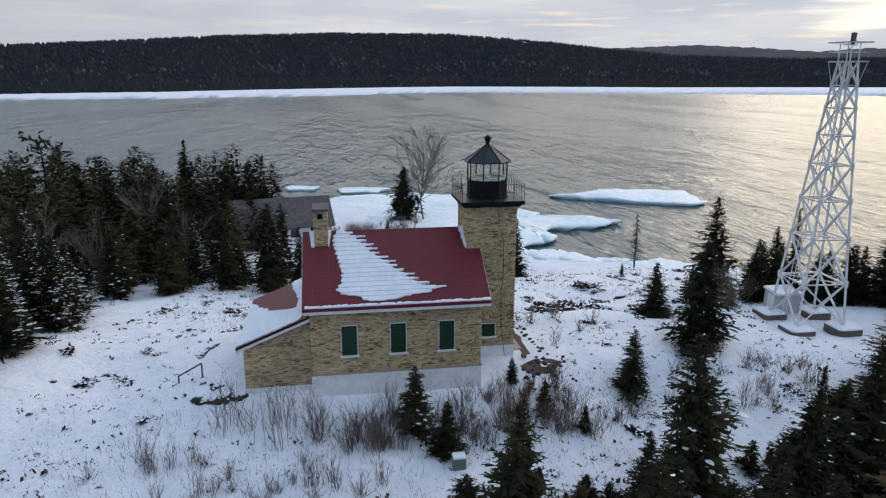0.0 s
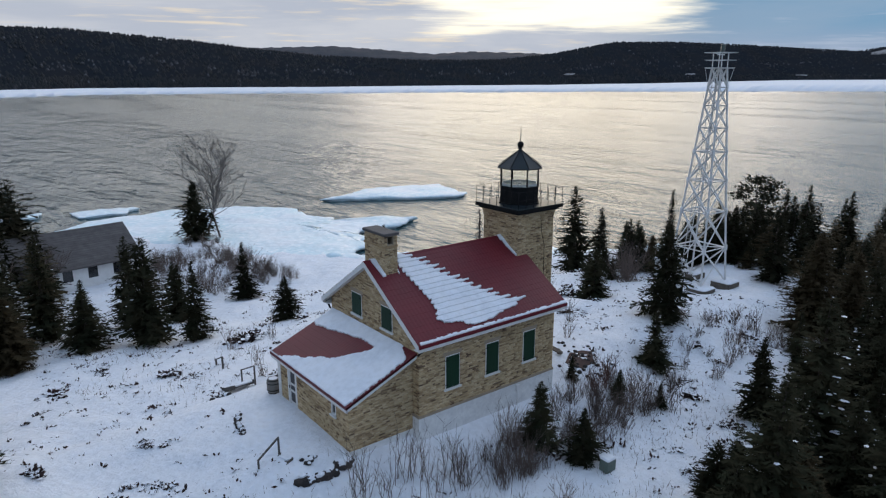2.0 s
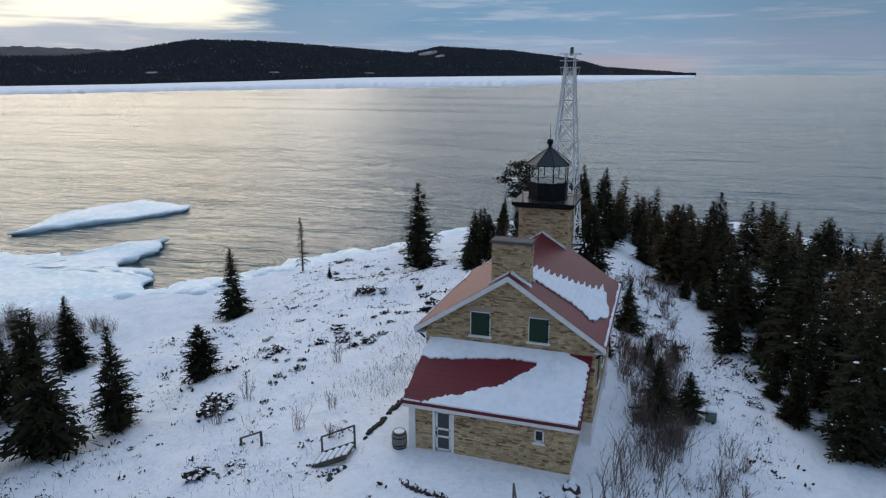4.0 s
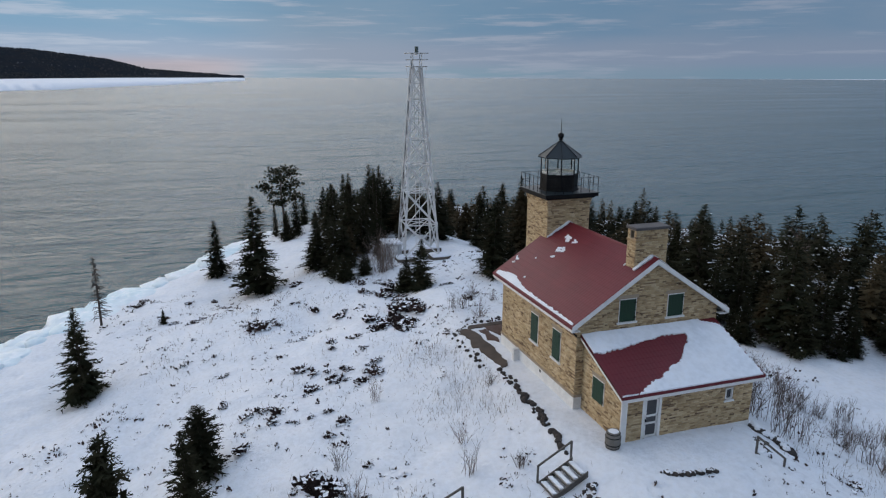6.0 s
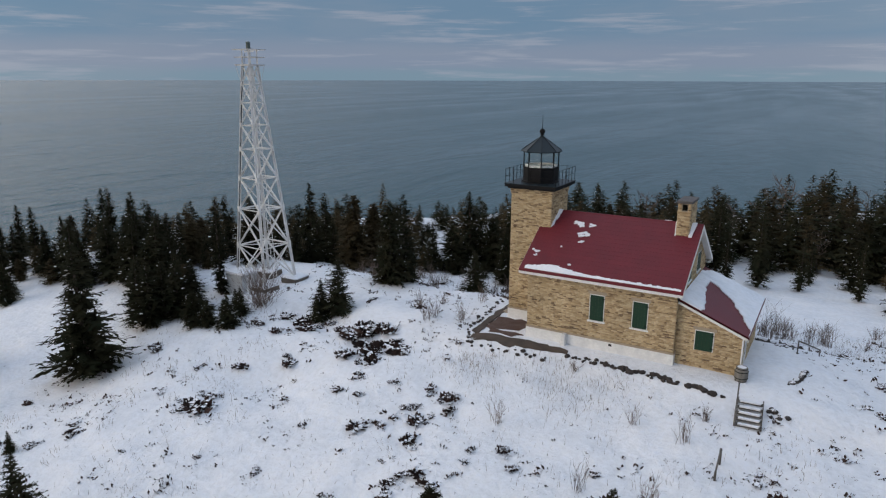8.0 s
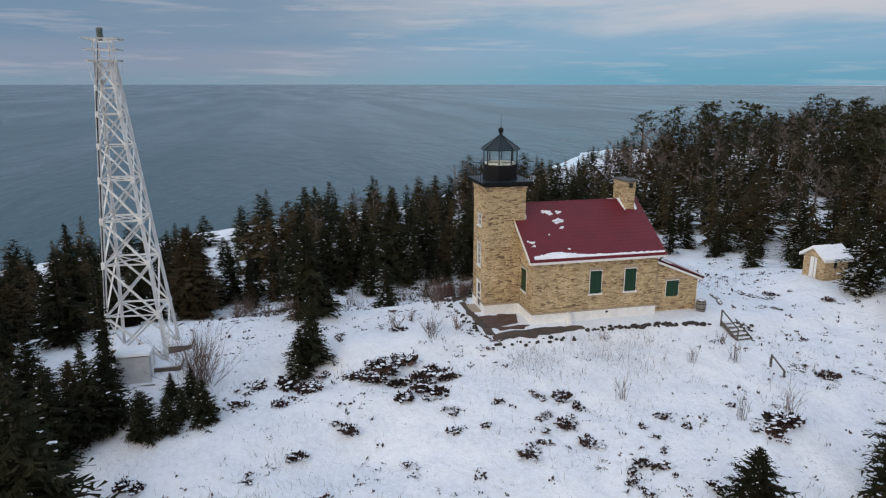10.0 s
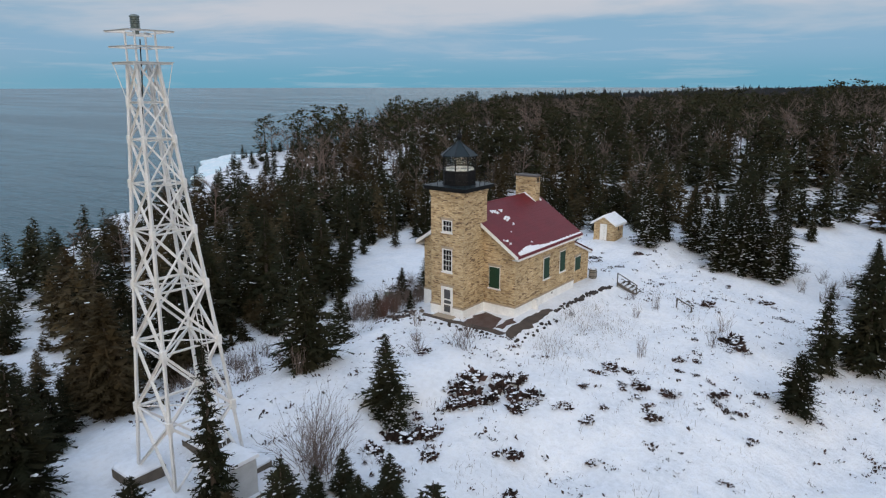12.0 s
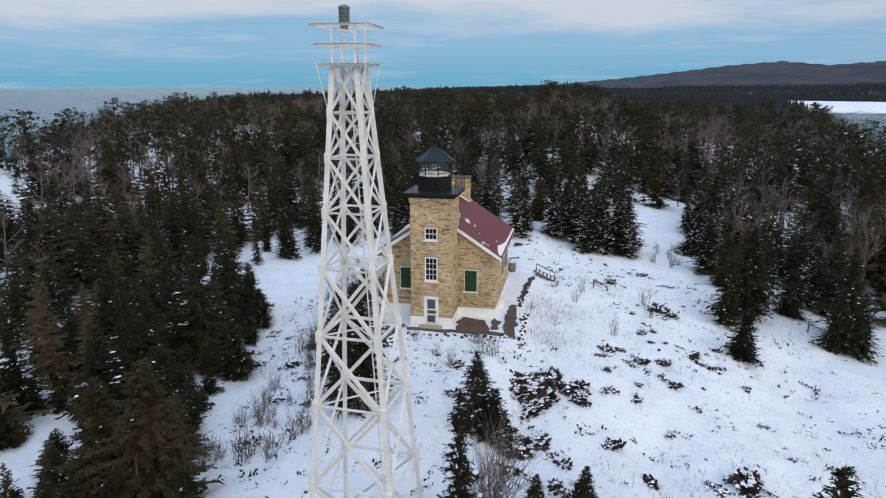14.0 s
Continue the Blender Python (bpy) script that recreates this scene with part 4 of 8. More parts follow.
for side in (-1, 1):
    deck = Geo()
    e = [(X0 + 0.03, side * ROOF_Y, EAVE_Z - 0.14), (X1 - 0.03, side * ROOF_Y, EAVE_Z - 0.14), (X1 - 0.03, 0, RIDGE_Z - 0.14), (X0 + 0.03, 0, RIDGE_Z - 0.14)]
    t = [(x, y, z + 0.09) for x, y, z in e]
    deck.stack([e, t])
    slope = part("roof", deck, ROOF_RED, lighthouse, "dark red metal tile roof slope")
    for k in range(COURSES):
        ya, yb = ROOF_Y * k / COURSES, ROOF_Y * (k + 1) / COURSES
        za, zb = RIDGE_Z - PITCH * ya, RIDGE_Z - PITCH * yb
        xe = X1 if yb > TH else 9.56
        c = Geo()
        n = int((xe - X0) / 0.22)
        top, low = [], []
        for i in range(n * 2 + 1):
            x = X0 + (xe - X0) * i / (n * 2)
            h = 0.005 if i % 2 else 0.0
            top.append((x, side * ya, za - 0.001 + h))
            low.append((x, side * (yb + 0.004), zb + 0.004 + h))
        m = len(top)
        c.add(top + low, [(i, i + 1, m + i + 1, m + i) for i in range(m - 1)])
        c.add(low + [(x, y, z - 0.012) for x, y, z in low], [(i, i + 1, m + i + 1, m + i) for i in range(m - 1)])
        part("roof_course", c, ROOF_RED, slope)
    # eave board and drip edge
    b = Geo().box(X0, X1, *sorted((side * (ROOF_Y - 0.02), side * (ROOF_Y + 0.025))), EAVE_Z - 0.15, EAVE_Z - 0.005)
    part("drip_edge", b, ROOF_RED, slope)
    b = Geo().box(X0 + 0.04, X1 - 0.04, *sorted((side * (ROOF_Y - 0.07), side * (ROOF_Y - 0.022))), EAVE_Z - 0.34, EAVE_Z - 0.15)
    part("fascia", b, PAINT, slope, "white painted eave board")
    b = Geo().box(X0 + 0.06, X1 - 0.06, *sorted((side * (HY - 0.02), side * (ROOF_Y - 0.07))), EAVE_Z - 0.34, EAVE_Z - 0.31)
    part("soffit", b, PAINT, slope)
    for x in (X0 - 0.02, X1 - 0.02):
        r = Geo()
        lo, hi = (side * ROOF_Y, EAVE_Z), (0.0, RIDGE_Z)
        pts = [(x, lo[0], lo[1] - 0.02), (x, hi[0], hi[1] - 0.02), (x, hi[0], hi[1] - 0.30), (x, lo[0], lo[1] - 0.30)]
        r.stack([pts, [(p[0] + 0.04, p[1], p[2]) for p in pts]])
        part("rake_board", r, PAINT, slope, "white painted gable board")
        inner = HX0 + 0.02 if x < 1 else HX1 - 0.02
        r = Geo()
        pts = [(x + 0.02, lo[0], lo[1] - 0.27), (x + 0.02, hi[0], hi[1] - 0.27), (inner, hi[0], hi[1] - 0.27), (inner, lo[0], lo[1] - 0.27)]
        r.stack([pts, [(p[0], p[1], p[2] + 0.03) for p in pts]])
        part("gable_soffit", r, PAINT, slope)
part("ridge_cap", Geo().stack([[(X0, -0.13, RIDGE_Z - 0.075), (9.56, -0.13, RIDGE_Z - 0.075), (9.56, 0.13, RIDGE_Z - 0.075), (X0, 0.13, RIDGE_Z - 0.075)],
                               [(X0, -0.02, RIDGE_Z + 0.035), (9.56, -0.02, RIDGE_Z + 0.035), (9.56, 0.02, RIDGE_Z + 0.035), (X0, 0.02, RIDGE_Z + 0.035)]]), ROOF_RED, lighthouse)

# chimney with a flue opening under its cap slab
cx0, cx1, cy0, cy1 = 0.60, 1.38, -0.95, 0.97
chimney = part("chimney", Geo().box(cx0 + 0.05, cx1 - 0.05, cy0 + 0.25, cy1 - 0.25, 7.0, 8.98), DARK, lighthouse, "broad tan brick chimney")
for axis, plane, out, u0, u1, holes in (("y", cy0, -1, cx0, cx1, [(0.80, 1.12, 9.02, 9.42)]), ("y", cy1, 1, cx0, cx1, [(0.80, 1.12, 9.02, 9.42)]), ("x", cx0, -1, cy0, cy1, []), ("x", cx1, 1, cy0, cy1, [])):
    brick_wall("chimney_wall", lighthouse, axis, plane, out, u0, u1, 7.0, lambda u: 9.5, holes, 0.2)
part("cap", Geo().box(cx0 - 0.09, cx1 + 0.09, cy0 - 0.09, cy1 + 0.09, 9.50, 9.64, 0.03), SHINGLE, chimney, "grey-brown stone cap slab")
part("band", Geo().box(cx0 - 0.04, cx1 + 0.04, cy0 - 0.04, cy1 + 0.04, 8.86, 8.96), BRICK, chimney)

# the lean-to kitchen
door_a, win_a = (1.70, 2.66, 0.10, 2.30), (-2.58, -2.12, 1.42, 2.06)
kitchen_front = brick_wall("kitchen_wall", lighthouse, "x", AX, -1, AY0, AY1, 0.0, lambda u: annex_under(AX), [door_a, win_a], 0.3)
for plane, out, holes in ((AY1, 1, [(-1.88, -0.82, 1.25, 2.50)]), (AY0, -1, [])):
    brick_wall("kitchen_wall", lighthouse, "y", plane, out, AX, HX0, 0.0, annex_under, holes, 0.3)
shuttered("y", AY1, 1, -1.88, -0.82, 1.25, 2.50, False)
part("kitchen_foundation", Geo().box(AX - 0.03, HX0, AY0 - 0.03, AY1 + 0.03, -1.5, 0.06), FOUNDATION, lighthouse, "pale rendered foundation")


def annex_z(x):
    return ANNEX_TOP + (x - HX0) * ANNEX_PITCH


RX0, RY0, RY1 = -3.78, -4.20, 4.12
deck = Geo()
e = [(RX0, RY0, annex_z(RX0) - 0.12), (HX0, RY0, annex_z(HX0) - 0.12), (HX0, RY1, annex_z(HX0) - 0.12), (RX0, RY1, annex_z(RX0) - 0.12)]
deck.stack([e, [(x, y, z + 0.09) for x, y, z in e]])
lean_roof = part("lean_to_roof", deck, ROOF_RED, lighthouse, "dark red metal lean-to roof mostly under snow")
for k in range(12):
    xa, xb = HX0 + (RX0 - HX0) * k / 12, HX0 + (RX0 - HX0) * (k + 1) / 12
    c = Geo()
    n = 76
    top = [(xa, RY0 + (RY1 - RY0) * i / n, annex_z(xa) - 0.001 + (0.005 if i % 2 else 0)) for i in range(n + 1)]
    low = [(xb - 0.004, y, annex_z(xb) + 0.004 + (0.005 if i % 2 else 0)) for i, (x, y, z) in enumerate(top)]
    m = n + 1
    c.add(top + low, [(i, i + 1, m + i + 1, m + i) for i in range(n)])
    c.add(low + [(x, y, z - 0.012) for x, y, z in low], [(i, i + 1, m + i + 1, m + i) for i in range(n)])
    part("roof_course", c, ROOF_RED, lean_roof)
part("fascia", Geo().box(RX0 + 0.02, RX0 + 0.07, RY0 + 0.03, RY1 - 0.03, annex_z(RX0) - 0.32, annex_z(RX0) - 0.12), PAINT, lean_roof, "white painted eave board")
part("drip_edge", Geo().box(RX0 - 0.02, RX0 + 0.02, RY0, RY1, annex_z(RX0) - 0.13, annex_z(RX0) + 0.0), ROOF_RED, lean_roof)
for y in (RY0, RY1 - 0.04):
    r = Geo()
    for name, mat, z0, z1, dy in (("rake_board", PAINT, -0.30, -0.12, 0.03), ("rake_edge", ROOF_RED, -0.125, 0.005, 0.0)):
        q = y + (dy if y < 0 else -dy)
        pts = [(RX0, q, annex_z(RX0) + z0), (HX0, q, annex_z(HX0) + z0), (HX0, q, annex_z(HX0) + z1), (RX0, q, annex_z(RX0) + z1)]
        part(name, Geo().stack([pts, [(a, b + 0.04, c) for a, b, c in pts]]), mat, lean_roof)
part("corner_board", Geo().box(AX - 0.05, AX + 0.02, AY1 - 0.30, AY1 + 0.02, -0.05, annex_z(AX) - 0.2), PAINT, lighthouse, "white painted corner board")


def screen_door(axis, plane, out, u0, u1, z0, z1):
    """A white screen door with dark panels, in its frame."""
    f = Geo()
    for a, b, c, e in ((u0 - 0.05, u0 + 0.09, z0, z1), (u1 - 0.09, u1 + 0.05, z0, z1), (u0 - 0.05, u1 + 0.05, z1 - 0.08, z1 + 0.04)):
        s = slab_on(axis, plane, out, a, b, c, e, -0.15, 0.03)
        f.add(s.v, s.f)
    door = part("door_frame", f, PAINT, lighthouse, "white painted door frame")
    h = z1 - z0
    leaf = Geo()
    bars = [(u0 + 0.10, u0 + 0.20, z0 + 0.02, z1 - 0.09), (u1 - 0.20, u1 - 0.10, z0 + 0.02, z1 - 0.09)]
    bars += [(u0 + 0.10, u1 - 0.10, z0 + k * h - 0.05, z0 + k * h + 0.05) for k in (0.05, 0.36, 0.54, 0.935)]
    for a, b, c, e in bars:
        s = slab_on(axis, plane, out, a, b, c, e, -0.05, 0.0)
        leaf.add(s.v, s.f)
    part("door_leaf", leaf, PAINT, door, "white screen door")
    part("screen", slab_on(axis, plane, out, u0 + 0.12, u1 - 0.12, z0 + 0.04, z1 - 0.1, -0.045, -0.03), SCREEN, door, "grey wire screen")
    part("handle", slab_on(axis, plane, out, u1 - 0.17, u1 - 0.13, z0 + 0.9, z0 + 1.05, 0.0, 0.05), IRON, door)
    part("lintel", slab_on(axis, plane, out, u0 - 0.15, u1 + 0.15, z1 + 0.04, z1 + 0.22, -0.1, 0.022), STONE_TRIM, door)


SCREEN = material("wire_screen", (0.055, 0.058, 0.064), 0.6, second=(0.09, 0.09, 0.095), scale=3, grain=60)
SCREEN_DARK = material("dark_glass", (0.012, 0.014, 0.018), 0.12, second=(0.02, 0.022, 0.026), scale=2, spec=0.6)


def sash(axis, plane, out, u0, u1, z0, z1, cols, rows, glass):
    """A white sash window with its muntins, panes, lintel and sill."""
    f = Geo()
    w = 0.075
    for a, b, c, e in ((u0, u0 + w, z0, z1), (u1 - w, u1, z0, z1), (u0, u1, z1 - w, z1), (u0, u1, z0, z0 + w)):
        s = slab_on(axis, plane, out, a, b, c, e, -0.12, 0.015)
        f.add(s.v, s.f)
    win = part("window_frame", f, PAINT, lighthouse, "white sash window frame")
    a0, a1, b0, b1 = u0 + w, u1 - w, z0 + w, z1 - w
    for i in range(1, cols):
        u = a0 + (a1 - a0) * i / cols
        part("muntin", slab_on(axis, plane, out, u - 0.011, u + 0.011, b0, b1, -0.08, -0.03), PAINT, win)
    for j in range(1, rows):
        z = b0 + (b1 - b0) * j / rows
        t = 0.022 if 2 * j == rows else 0.011
        part("muntin", slab_on(axis, plane, out, a0, a1, z - t, z + t, -0.085, -0.028), PAINT, win)
    for i in range(cols):
        for j in range(rows):
            part("pane", slab_on(axis, plane, out, a0 + (a1 - a0) * i / cols + 0.014, a0 + (a1 - a0) * (i + 1) / cols - 0.014,
                                 b0 + (b1 - b0) * j / rows + 0.014, b0 + (b1 - b0) * (j + 1) / rows - 0.014, -0.066, -0.058), glass, win)
    part("sill", slab_on(axis, plane, out, u0 - 0.06, u1 + 0.06, z0 - 0.09, z0, -0.1, 0.09), PAINT, win)
    part("lintel", slab_on(axis, plane, out, u0 - 0.10, u1 + 0.10, z1, z1 + 0.18, -0.1, 0.02), STONE_TRIM, win)


screen_door("x", AX, -1, *door_a)
sash("x", AX, -1, *win_a, 1, 1, SCREEN_DARK)

# the square tower
tower_holes = [(-0.46, 0.48, 6.54, 7.46), (-0.46, 0.48, 3.52, 5.28)]
door_t = (-0.50, 0.50, 0.20, 2.32)
sh_t = (10.50, 11.36, 1.42, 2.28)
for axis, plane, out, u0, u1, z0, holes in (("x", TX + TH, 1, -TH, TH, 0.82, [*tower_holes, (door_t[0], door_t[1], 0.82, door_t[3])]), ("x", TX - TH, -1, -TH, TH, 6.0, []),
                                            ("y", -TH, -1, TX - TH, TX + TH, 0.82, [sh_t]), ("y", TH, 1, TX - TH, TX + TH, 0.82, [])):
    side = brick_wall("tower_wall", lighthouse, axis, plane, out, u0, u1, z0, lambda u: 9.62, holes, 0.32, "square tan brick tower wall")
for k in range(5):
    d = 0.018 * (k + 1)
    ring = part("corbel_course", Geo().box(TX - TH - d, TX + TH + d, -TH - d, TH + d, 9.17 + 0.09 * k, 9.262 + 0.09 * k), MORTAR, lighthouse)
    for axis, mid, half in (("x", TX, 0), ("y", 0, TX)):
        for out in (-1, 1):
            BRICKWORK.append((ring, axis, mid + out * (TH + d), out, half - TH - d, half + TH + d, 9.17 + 0.09 * k, lambda u, z=9.255 + 0.09 * k: z, ()))
g = Geo()
g.box(HX1, TX + TH + 0.05, -TH - 0.05, TH + 0.05, -0.9, 0.20)
for y0, y1 in ((-TH - 0.05, door_t[0]), (door_t[1], TH + 0.05)):
    g.box(TX + TH - 0.30, TX + TH + 0.05, y0, y1, 0.20, 0.80)
g.box(HX1, TX + TH - 0.3, -TH - 0.05, TH + 0.05, 0.20, 0.80)
part("tower_foundation", g, FOUNDATION, lighthouse, "whitewashed tower base")
for args in (("y", -TH, -1, HX1, TX + TH + 0.05), ("y", TH, 1, HX1, TX + TH + 0.05), ("x", TX + TH, 1, -TH - 0.05, door_t[0] - 0.06), ("x", TX + TH, 1, door_t[1] + 0.06, TH + 0.05)):
    part("water_table", slab_on(*args, 0.80, 0.92, -0.02, 0.075), STONE_TRIM, lighthouse)
sash("x", TX + TH, 1, *tower_holes[0], 3, 2, SCREEN_DARK)
sash("x", TX + TH, 1, *tower_holes[1], 3, 4, SCREEN_DARK)
screen_door("x", TX + TH, 1, *door_t)
part("door_step", Geo().box(TX + TH, TX + TH + 0.75, -0.85, 0.85, -0.3, 0.19, 0.03), STONE_TRIM, lighthouse, "stone door step under snow")
shuttered("y", -TH, -1, *sh_t)

# gallery and lantern
GZ = 9.96
g = Geo()
g.box(TX - 1.72, TX + 1.72, -1.72, 1.72, 9.60, 9.72)
g.box(TX - 1.88, TX + 1.88, -1.88, 1.88, 9.72, 9.92)
gallery = part("gallery", g, IRON, lighthouse, "black iron gallery deck")
part("deck_plate", Geo().box(TX - 1.93, TX + 1.93, -1.93, 1.93, 9.92, GZ, 0.01), COPPER, gallery, "dark glossy deck plate")
R = 1.84
ring = [(-R, -R), (R, -R), (R, R), (-R, R)]
for (ax, ay), (bx, by) in zip(ring, ring[1:] + ring[:1]):
    for k in range(6):
        x, y = TX + ax + (bx - ax) * k / 6, ay + (by - ay) * k / 6
        part("baluster", Geo().rod((x, y, GZ), (x, y, GZ + 1.02), 0.020, sides=5), IRON, gallery)
    for h in (0.5, 0.98):
        part("handrail", Geo().rod((TX + ax, ay, GZ + h), (TX + bx, by, GZ + h), 0.013, sides=4), IRON, gallery)
T8 = math.pi / 8
lantern = part("lantern", Geo().turned([(1.30, GZ), (1.30, GZ + 0.06), (1.23, GZ + 0.08), (1.23, 10.95), (1.28, 10.97), (1.28, 11.02), (1.0, 11.02), (1.0, 10.7)], 8, (TX, 0), T8), IRON, lighthouse, "black octagonal lantern base")
part("inner_lining", Geo().turned([(1.12, 10.98), (1.12, 11.17), (1.07, 11.17), (1.07, 10.98)], 8, (TX, 0), T8), PAINT, lantern, "white inner lining")
part("lamp_table", Geo().turned([(1.05, 11.02), (1.05, 11.06)], 24, (TX, 0)), material("lamp_table_paint", (0.30, 0.36, 0.33), 0.5), lantern, "grey-green lamp table")
part("lamp", Geo().turned([(0.10, 11.06), (0.10, 11.12), (0.22, 11.14), (0.22, 11.18), (0.05, 11.22), (0.05, 11.30)], 12, (TX, 0)), PAINT, lantern, "small white beacon fitting")
for i in range(8):
    a, b = T8 + i * math.pi / 4, T8 + (i + 1) * math.pi / 4
    pa, pb = (TX + 1.20 * math.cos(a), 1.20 * math.sin(a)), (TX + 1.20 * math.cos(b), 1.20 * math.sin(b))
    part("mullion", Geo().rod((*pa, 11.0), (*pa, 12.12), 0.042, sides=4), IRON, lantern)
    q = Geo()
    ia, ib = (TX + 1.19 * math.cos(a), 1.19 * math.sin(a)), (TX + 1.19 * math.cos(b), 1.19 * math.sin(b))
    q.stack([[(*pa, 11.02), (*pb, 11.02), (*pb, 12.08), (*pa, 12.08)], [(*ia, 11.02), (*ib, 11.02), (*ib, 12.08), (*ia, 12.08)]])
    pane = part("pane", q, GLASS, lantern, "clear lantern glass")
    pane.visible_shadow = False
cap = part("lantern_roof", Geo().turned([(1.22, 12.06), (1.42, 12.06), (1.44, 12.12), (1.38, 12.16), (0.16, 13.05), (0.14, 13.12), (0.10, 13.14), (0.10, 13.20)], 8, (TX, 0), T8), COPPER, lighthouse, "black octagonal lantern roof")
for i in range(8):
    a = T8 + i * math.pi / 4
    c, s = math.cos(a), math.sin(a)
    part("rib", Geo().rod((TX + 1.40 * c, 1.40 * s, 12.17), (TX + 0.15 * c, 0.15 * s, 13.07), 0.022, 0.016), IRON, cap)
part("ventilator_ball", Geo().turned([(0.10, 13.18), (0.17, 13.22), (0.12, 13.26)] + [(0.20 * math.sin(t * math.pi / 8), 13.44 - 0.20 * math.cos(t * math.pi / 8)) for t in range(1, 8)], 16, (TX, 0)), IRON, cap, "black ball ventilator", smooth=True)
part("lightning_rod", Geo().rod((TX, 0, 13.6), (TX, 0, 14.55), 0.026, 0.014), IRON, cap)
g = Geo()
pts = [(11.35, -TH - 0.03, 9.55), (11.5, -TH - 0.03, 8.3), (11.78, -TH - 0.03, 7.4), (11.80, -TH - 0.03, 5.5), (11.68, -TH - 0.03, 4.3), (11.72, -TH - 0.03, 2.0), (11.95, -TH - 0.08, 0.3), (12.0, -TH - 0.2, -0.5)]
part("lightning_cable", g.path(pts, [0.016] * len(pts), 4), IRON, lighthouse, "black lightning cable hanging down the tower")
for y in (-HY - 0.06, HY + 0.06):
    pts = [(0.15, y * 1.10, 4.62), (0.20, y * 1.05, 4.45), (0.20, y * 1.0, 4.25)]
    part("downspout", Geo().path(pts, [0.05] * 3, 8), IRON, lighthouse)
meter = part("meter_box", Geo().box(6.86, 7.08, -HY - 0.20, -HY - 0.05, 0.36, 0.72, 0.02), MAST, lighthouse, "grey electric meter box")
part("conduit", Geo().rod((6.97, -HY - 0.12, -0.9), (6.97, -HY - 0.12, 0.36), 0.035, sides=8), MAST, meter)
part("pier", Geo().box(6.98, 7.28, HY + 0.05, HY + 0.45, -0.4, 0.86, 0.03), FOUNDATION, lighthouse)
part("vent", Geo().box(4.02, 4.22, HY + 0.045, HY + 0.065, 0.55, 0.70), DARK, lighthouse)


# ---- snow lying on the roofs ----
def roof_snow(label, strips, height=0.07):
    """Ragged snow: each strip is (four plan corners with the roof's height)."""
    g = Geo()
    for q in strips:
        g.stack([list(q), [(x, y, z + height * (0.95 + 0.35 * lumps(x, y, 0.6))) for x, y, z in q]])
    tagged(part("roof_snow", g, SNOW), label, "snow", kind="stuff")


rnd = random.Random(8)
PATCH = [(0.02, 1.95, 2.45), (0.15, 1.95, 2.62), (0.65, 1.72, 3.15), (1.2, 1.75, 3.62), (1.8, 1.86, 3.95), (2.4, 1.98, 4.65), (3.3, 2.14, 5.45), (4.1, 2.10, 6.30),
         (4.50, 1.82, 6.9), (4.66, 1.85, 7.6), (4.80, 2.0, 7.45), (4.95, 2.5, 6.8), (5.10, 3.1, 6.3), (5.30, 3.3, 5.0), (5.45, 3.6, 4.6)]
strips = []
L_SLOPE = math.hypot(ROOF_Y, RIDGE_Z - EAVE_Z)
v = 0.02
while v < 5.45:
    w = 0.06
    k0 = np.interp(v, [p[0] for p in PATCH], [p[1] for p in PATCH]) + rnd.uniform(-0.04, 0.04) + 0.06 - 0.16 * ((v / 0.34 + 0.4) % 1.0)
    k1 = np.interp(v, [p[0] for p in PATCH], [p[2] for p in PATCH]) + rnd.uniform(-0.10, 0.10) + (0.55 + 0.5 * abs(lumps(v, 3.0, 0.8))) * max(0.0, 1 - abs((v / 0.34) % 1.0 - 0.65) / 0.30) - 0.26
    x = k0
    while x < k1:
        xe = min(x + 0.4, k1)
        a, b = v, v + w
        q = []
        for px, pv in ((x, a), (xe, a), (xe, b), (x, b)):
            y = -pv / L_SLOPE * ROOF_Y
            q.append((px, y, RIDGE_Z + PITCH * y + 0.012 + 0.045 * ((v / 0.34) % 1.0)))
        strips.append(q)
        x = xe
    v += w
x = 0.05
while x < 10.2:
    xe = x + rnd.uniform(0.1, 0.25)
    y0, y1 = -ROOF_Y + 0.02, -ROOF_Y + rnd.uniform(0.07, 0.15)
    strips.append([(a, b, RIDGE_Z + PITCH * b + 0.012) for a, b in ((x, y0), (xe, y0), (xe, y1), (x, y1))])
    x = xe
roof_snow("white snow sliding down a red metal roof", strips)
strips, x = [], 0.05
while x < 9.9:
    xe = x + rnd.uniform(0.08, 0.2)
    w = 0.09 + 0.08 * (x / 9) + 0.28 * math.exp(-((x - 8.0) / 1.3) ** 2) + rnd.uniform(-0.03, 0.04)
    y0, y1 = ROOF_Y - 0.05, ROOF_Y - 0.05 - w
    strips.append([(a, b, RIDGE_Z - PITCH * b + 0.012) for a, b in ((x, y0), (xe, y0), (xe, y1), (x, y1))])
    x = xe
for px, py, r in ((7.8, 0.95, 0.22), (7.5, 1.1, 0.17), (6.8, 1.0, 0.18), (7.0, 1.8, 0.24), (6.85, 1.75, 0.12), (7.05, 2.35, 0.13), (9.72, 3.45, 0.16), (9.65, 3.75, 0.08), (7.1, 4.1, 0.08), (8.2, 2.9, 0.05)):
    for _ in range(7):
        a, b = px + rnd.gauss(0, r * 0.7), py + rnd.gauss(0, r * 0.35)
        s, t = r * rnd.uniform(0.4, 0.8), r * rnd.uniform(0.25, 0.45)
        strips.append([(a + u * s, b + w * t, RIDGE_Z - PITCH * (b + w * t) + 0.012) for u, w in ((-1, -0.4), (-0.2, -1), (1, -0.3), (0.3, 1))])
roof_snow("thin line of snow along a red roof's eave", strips, 0.05)
strips = []
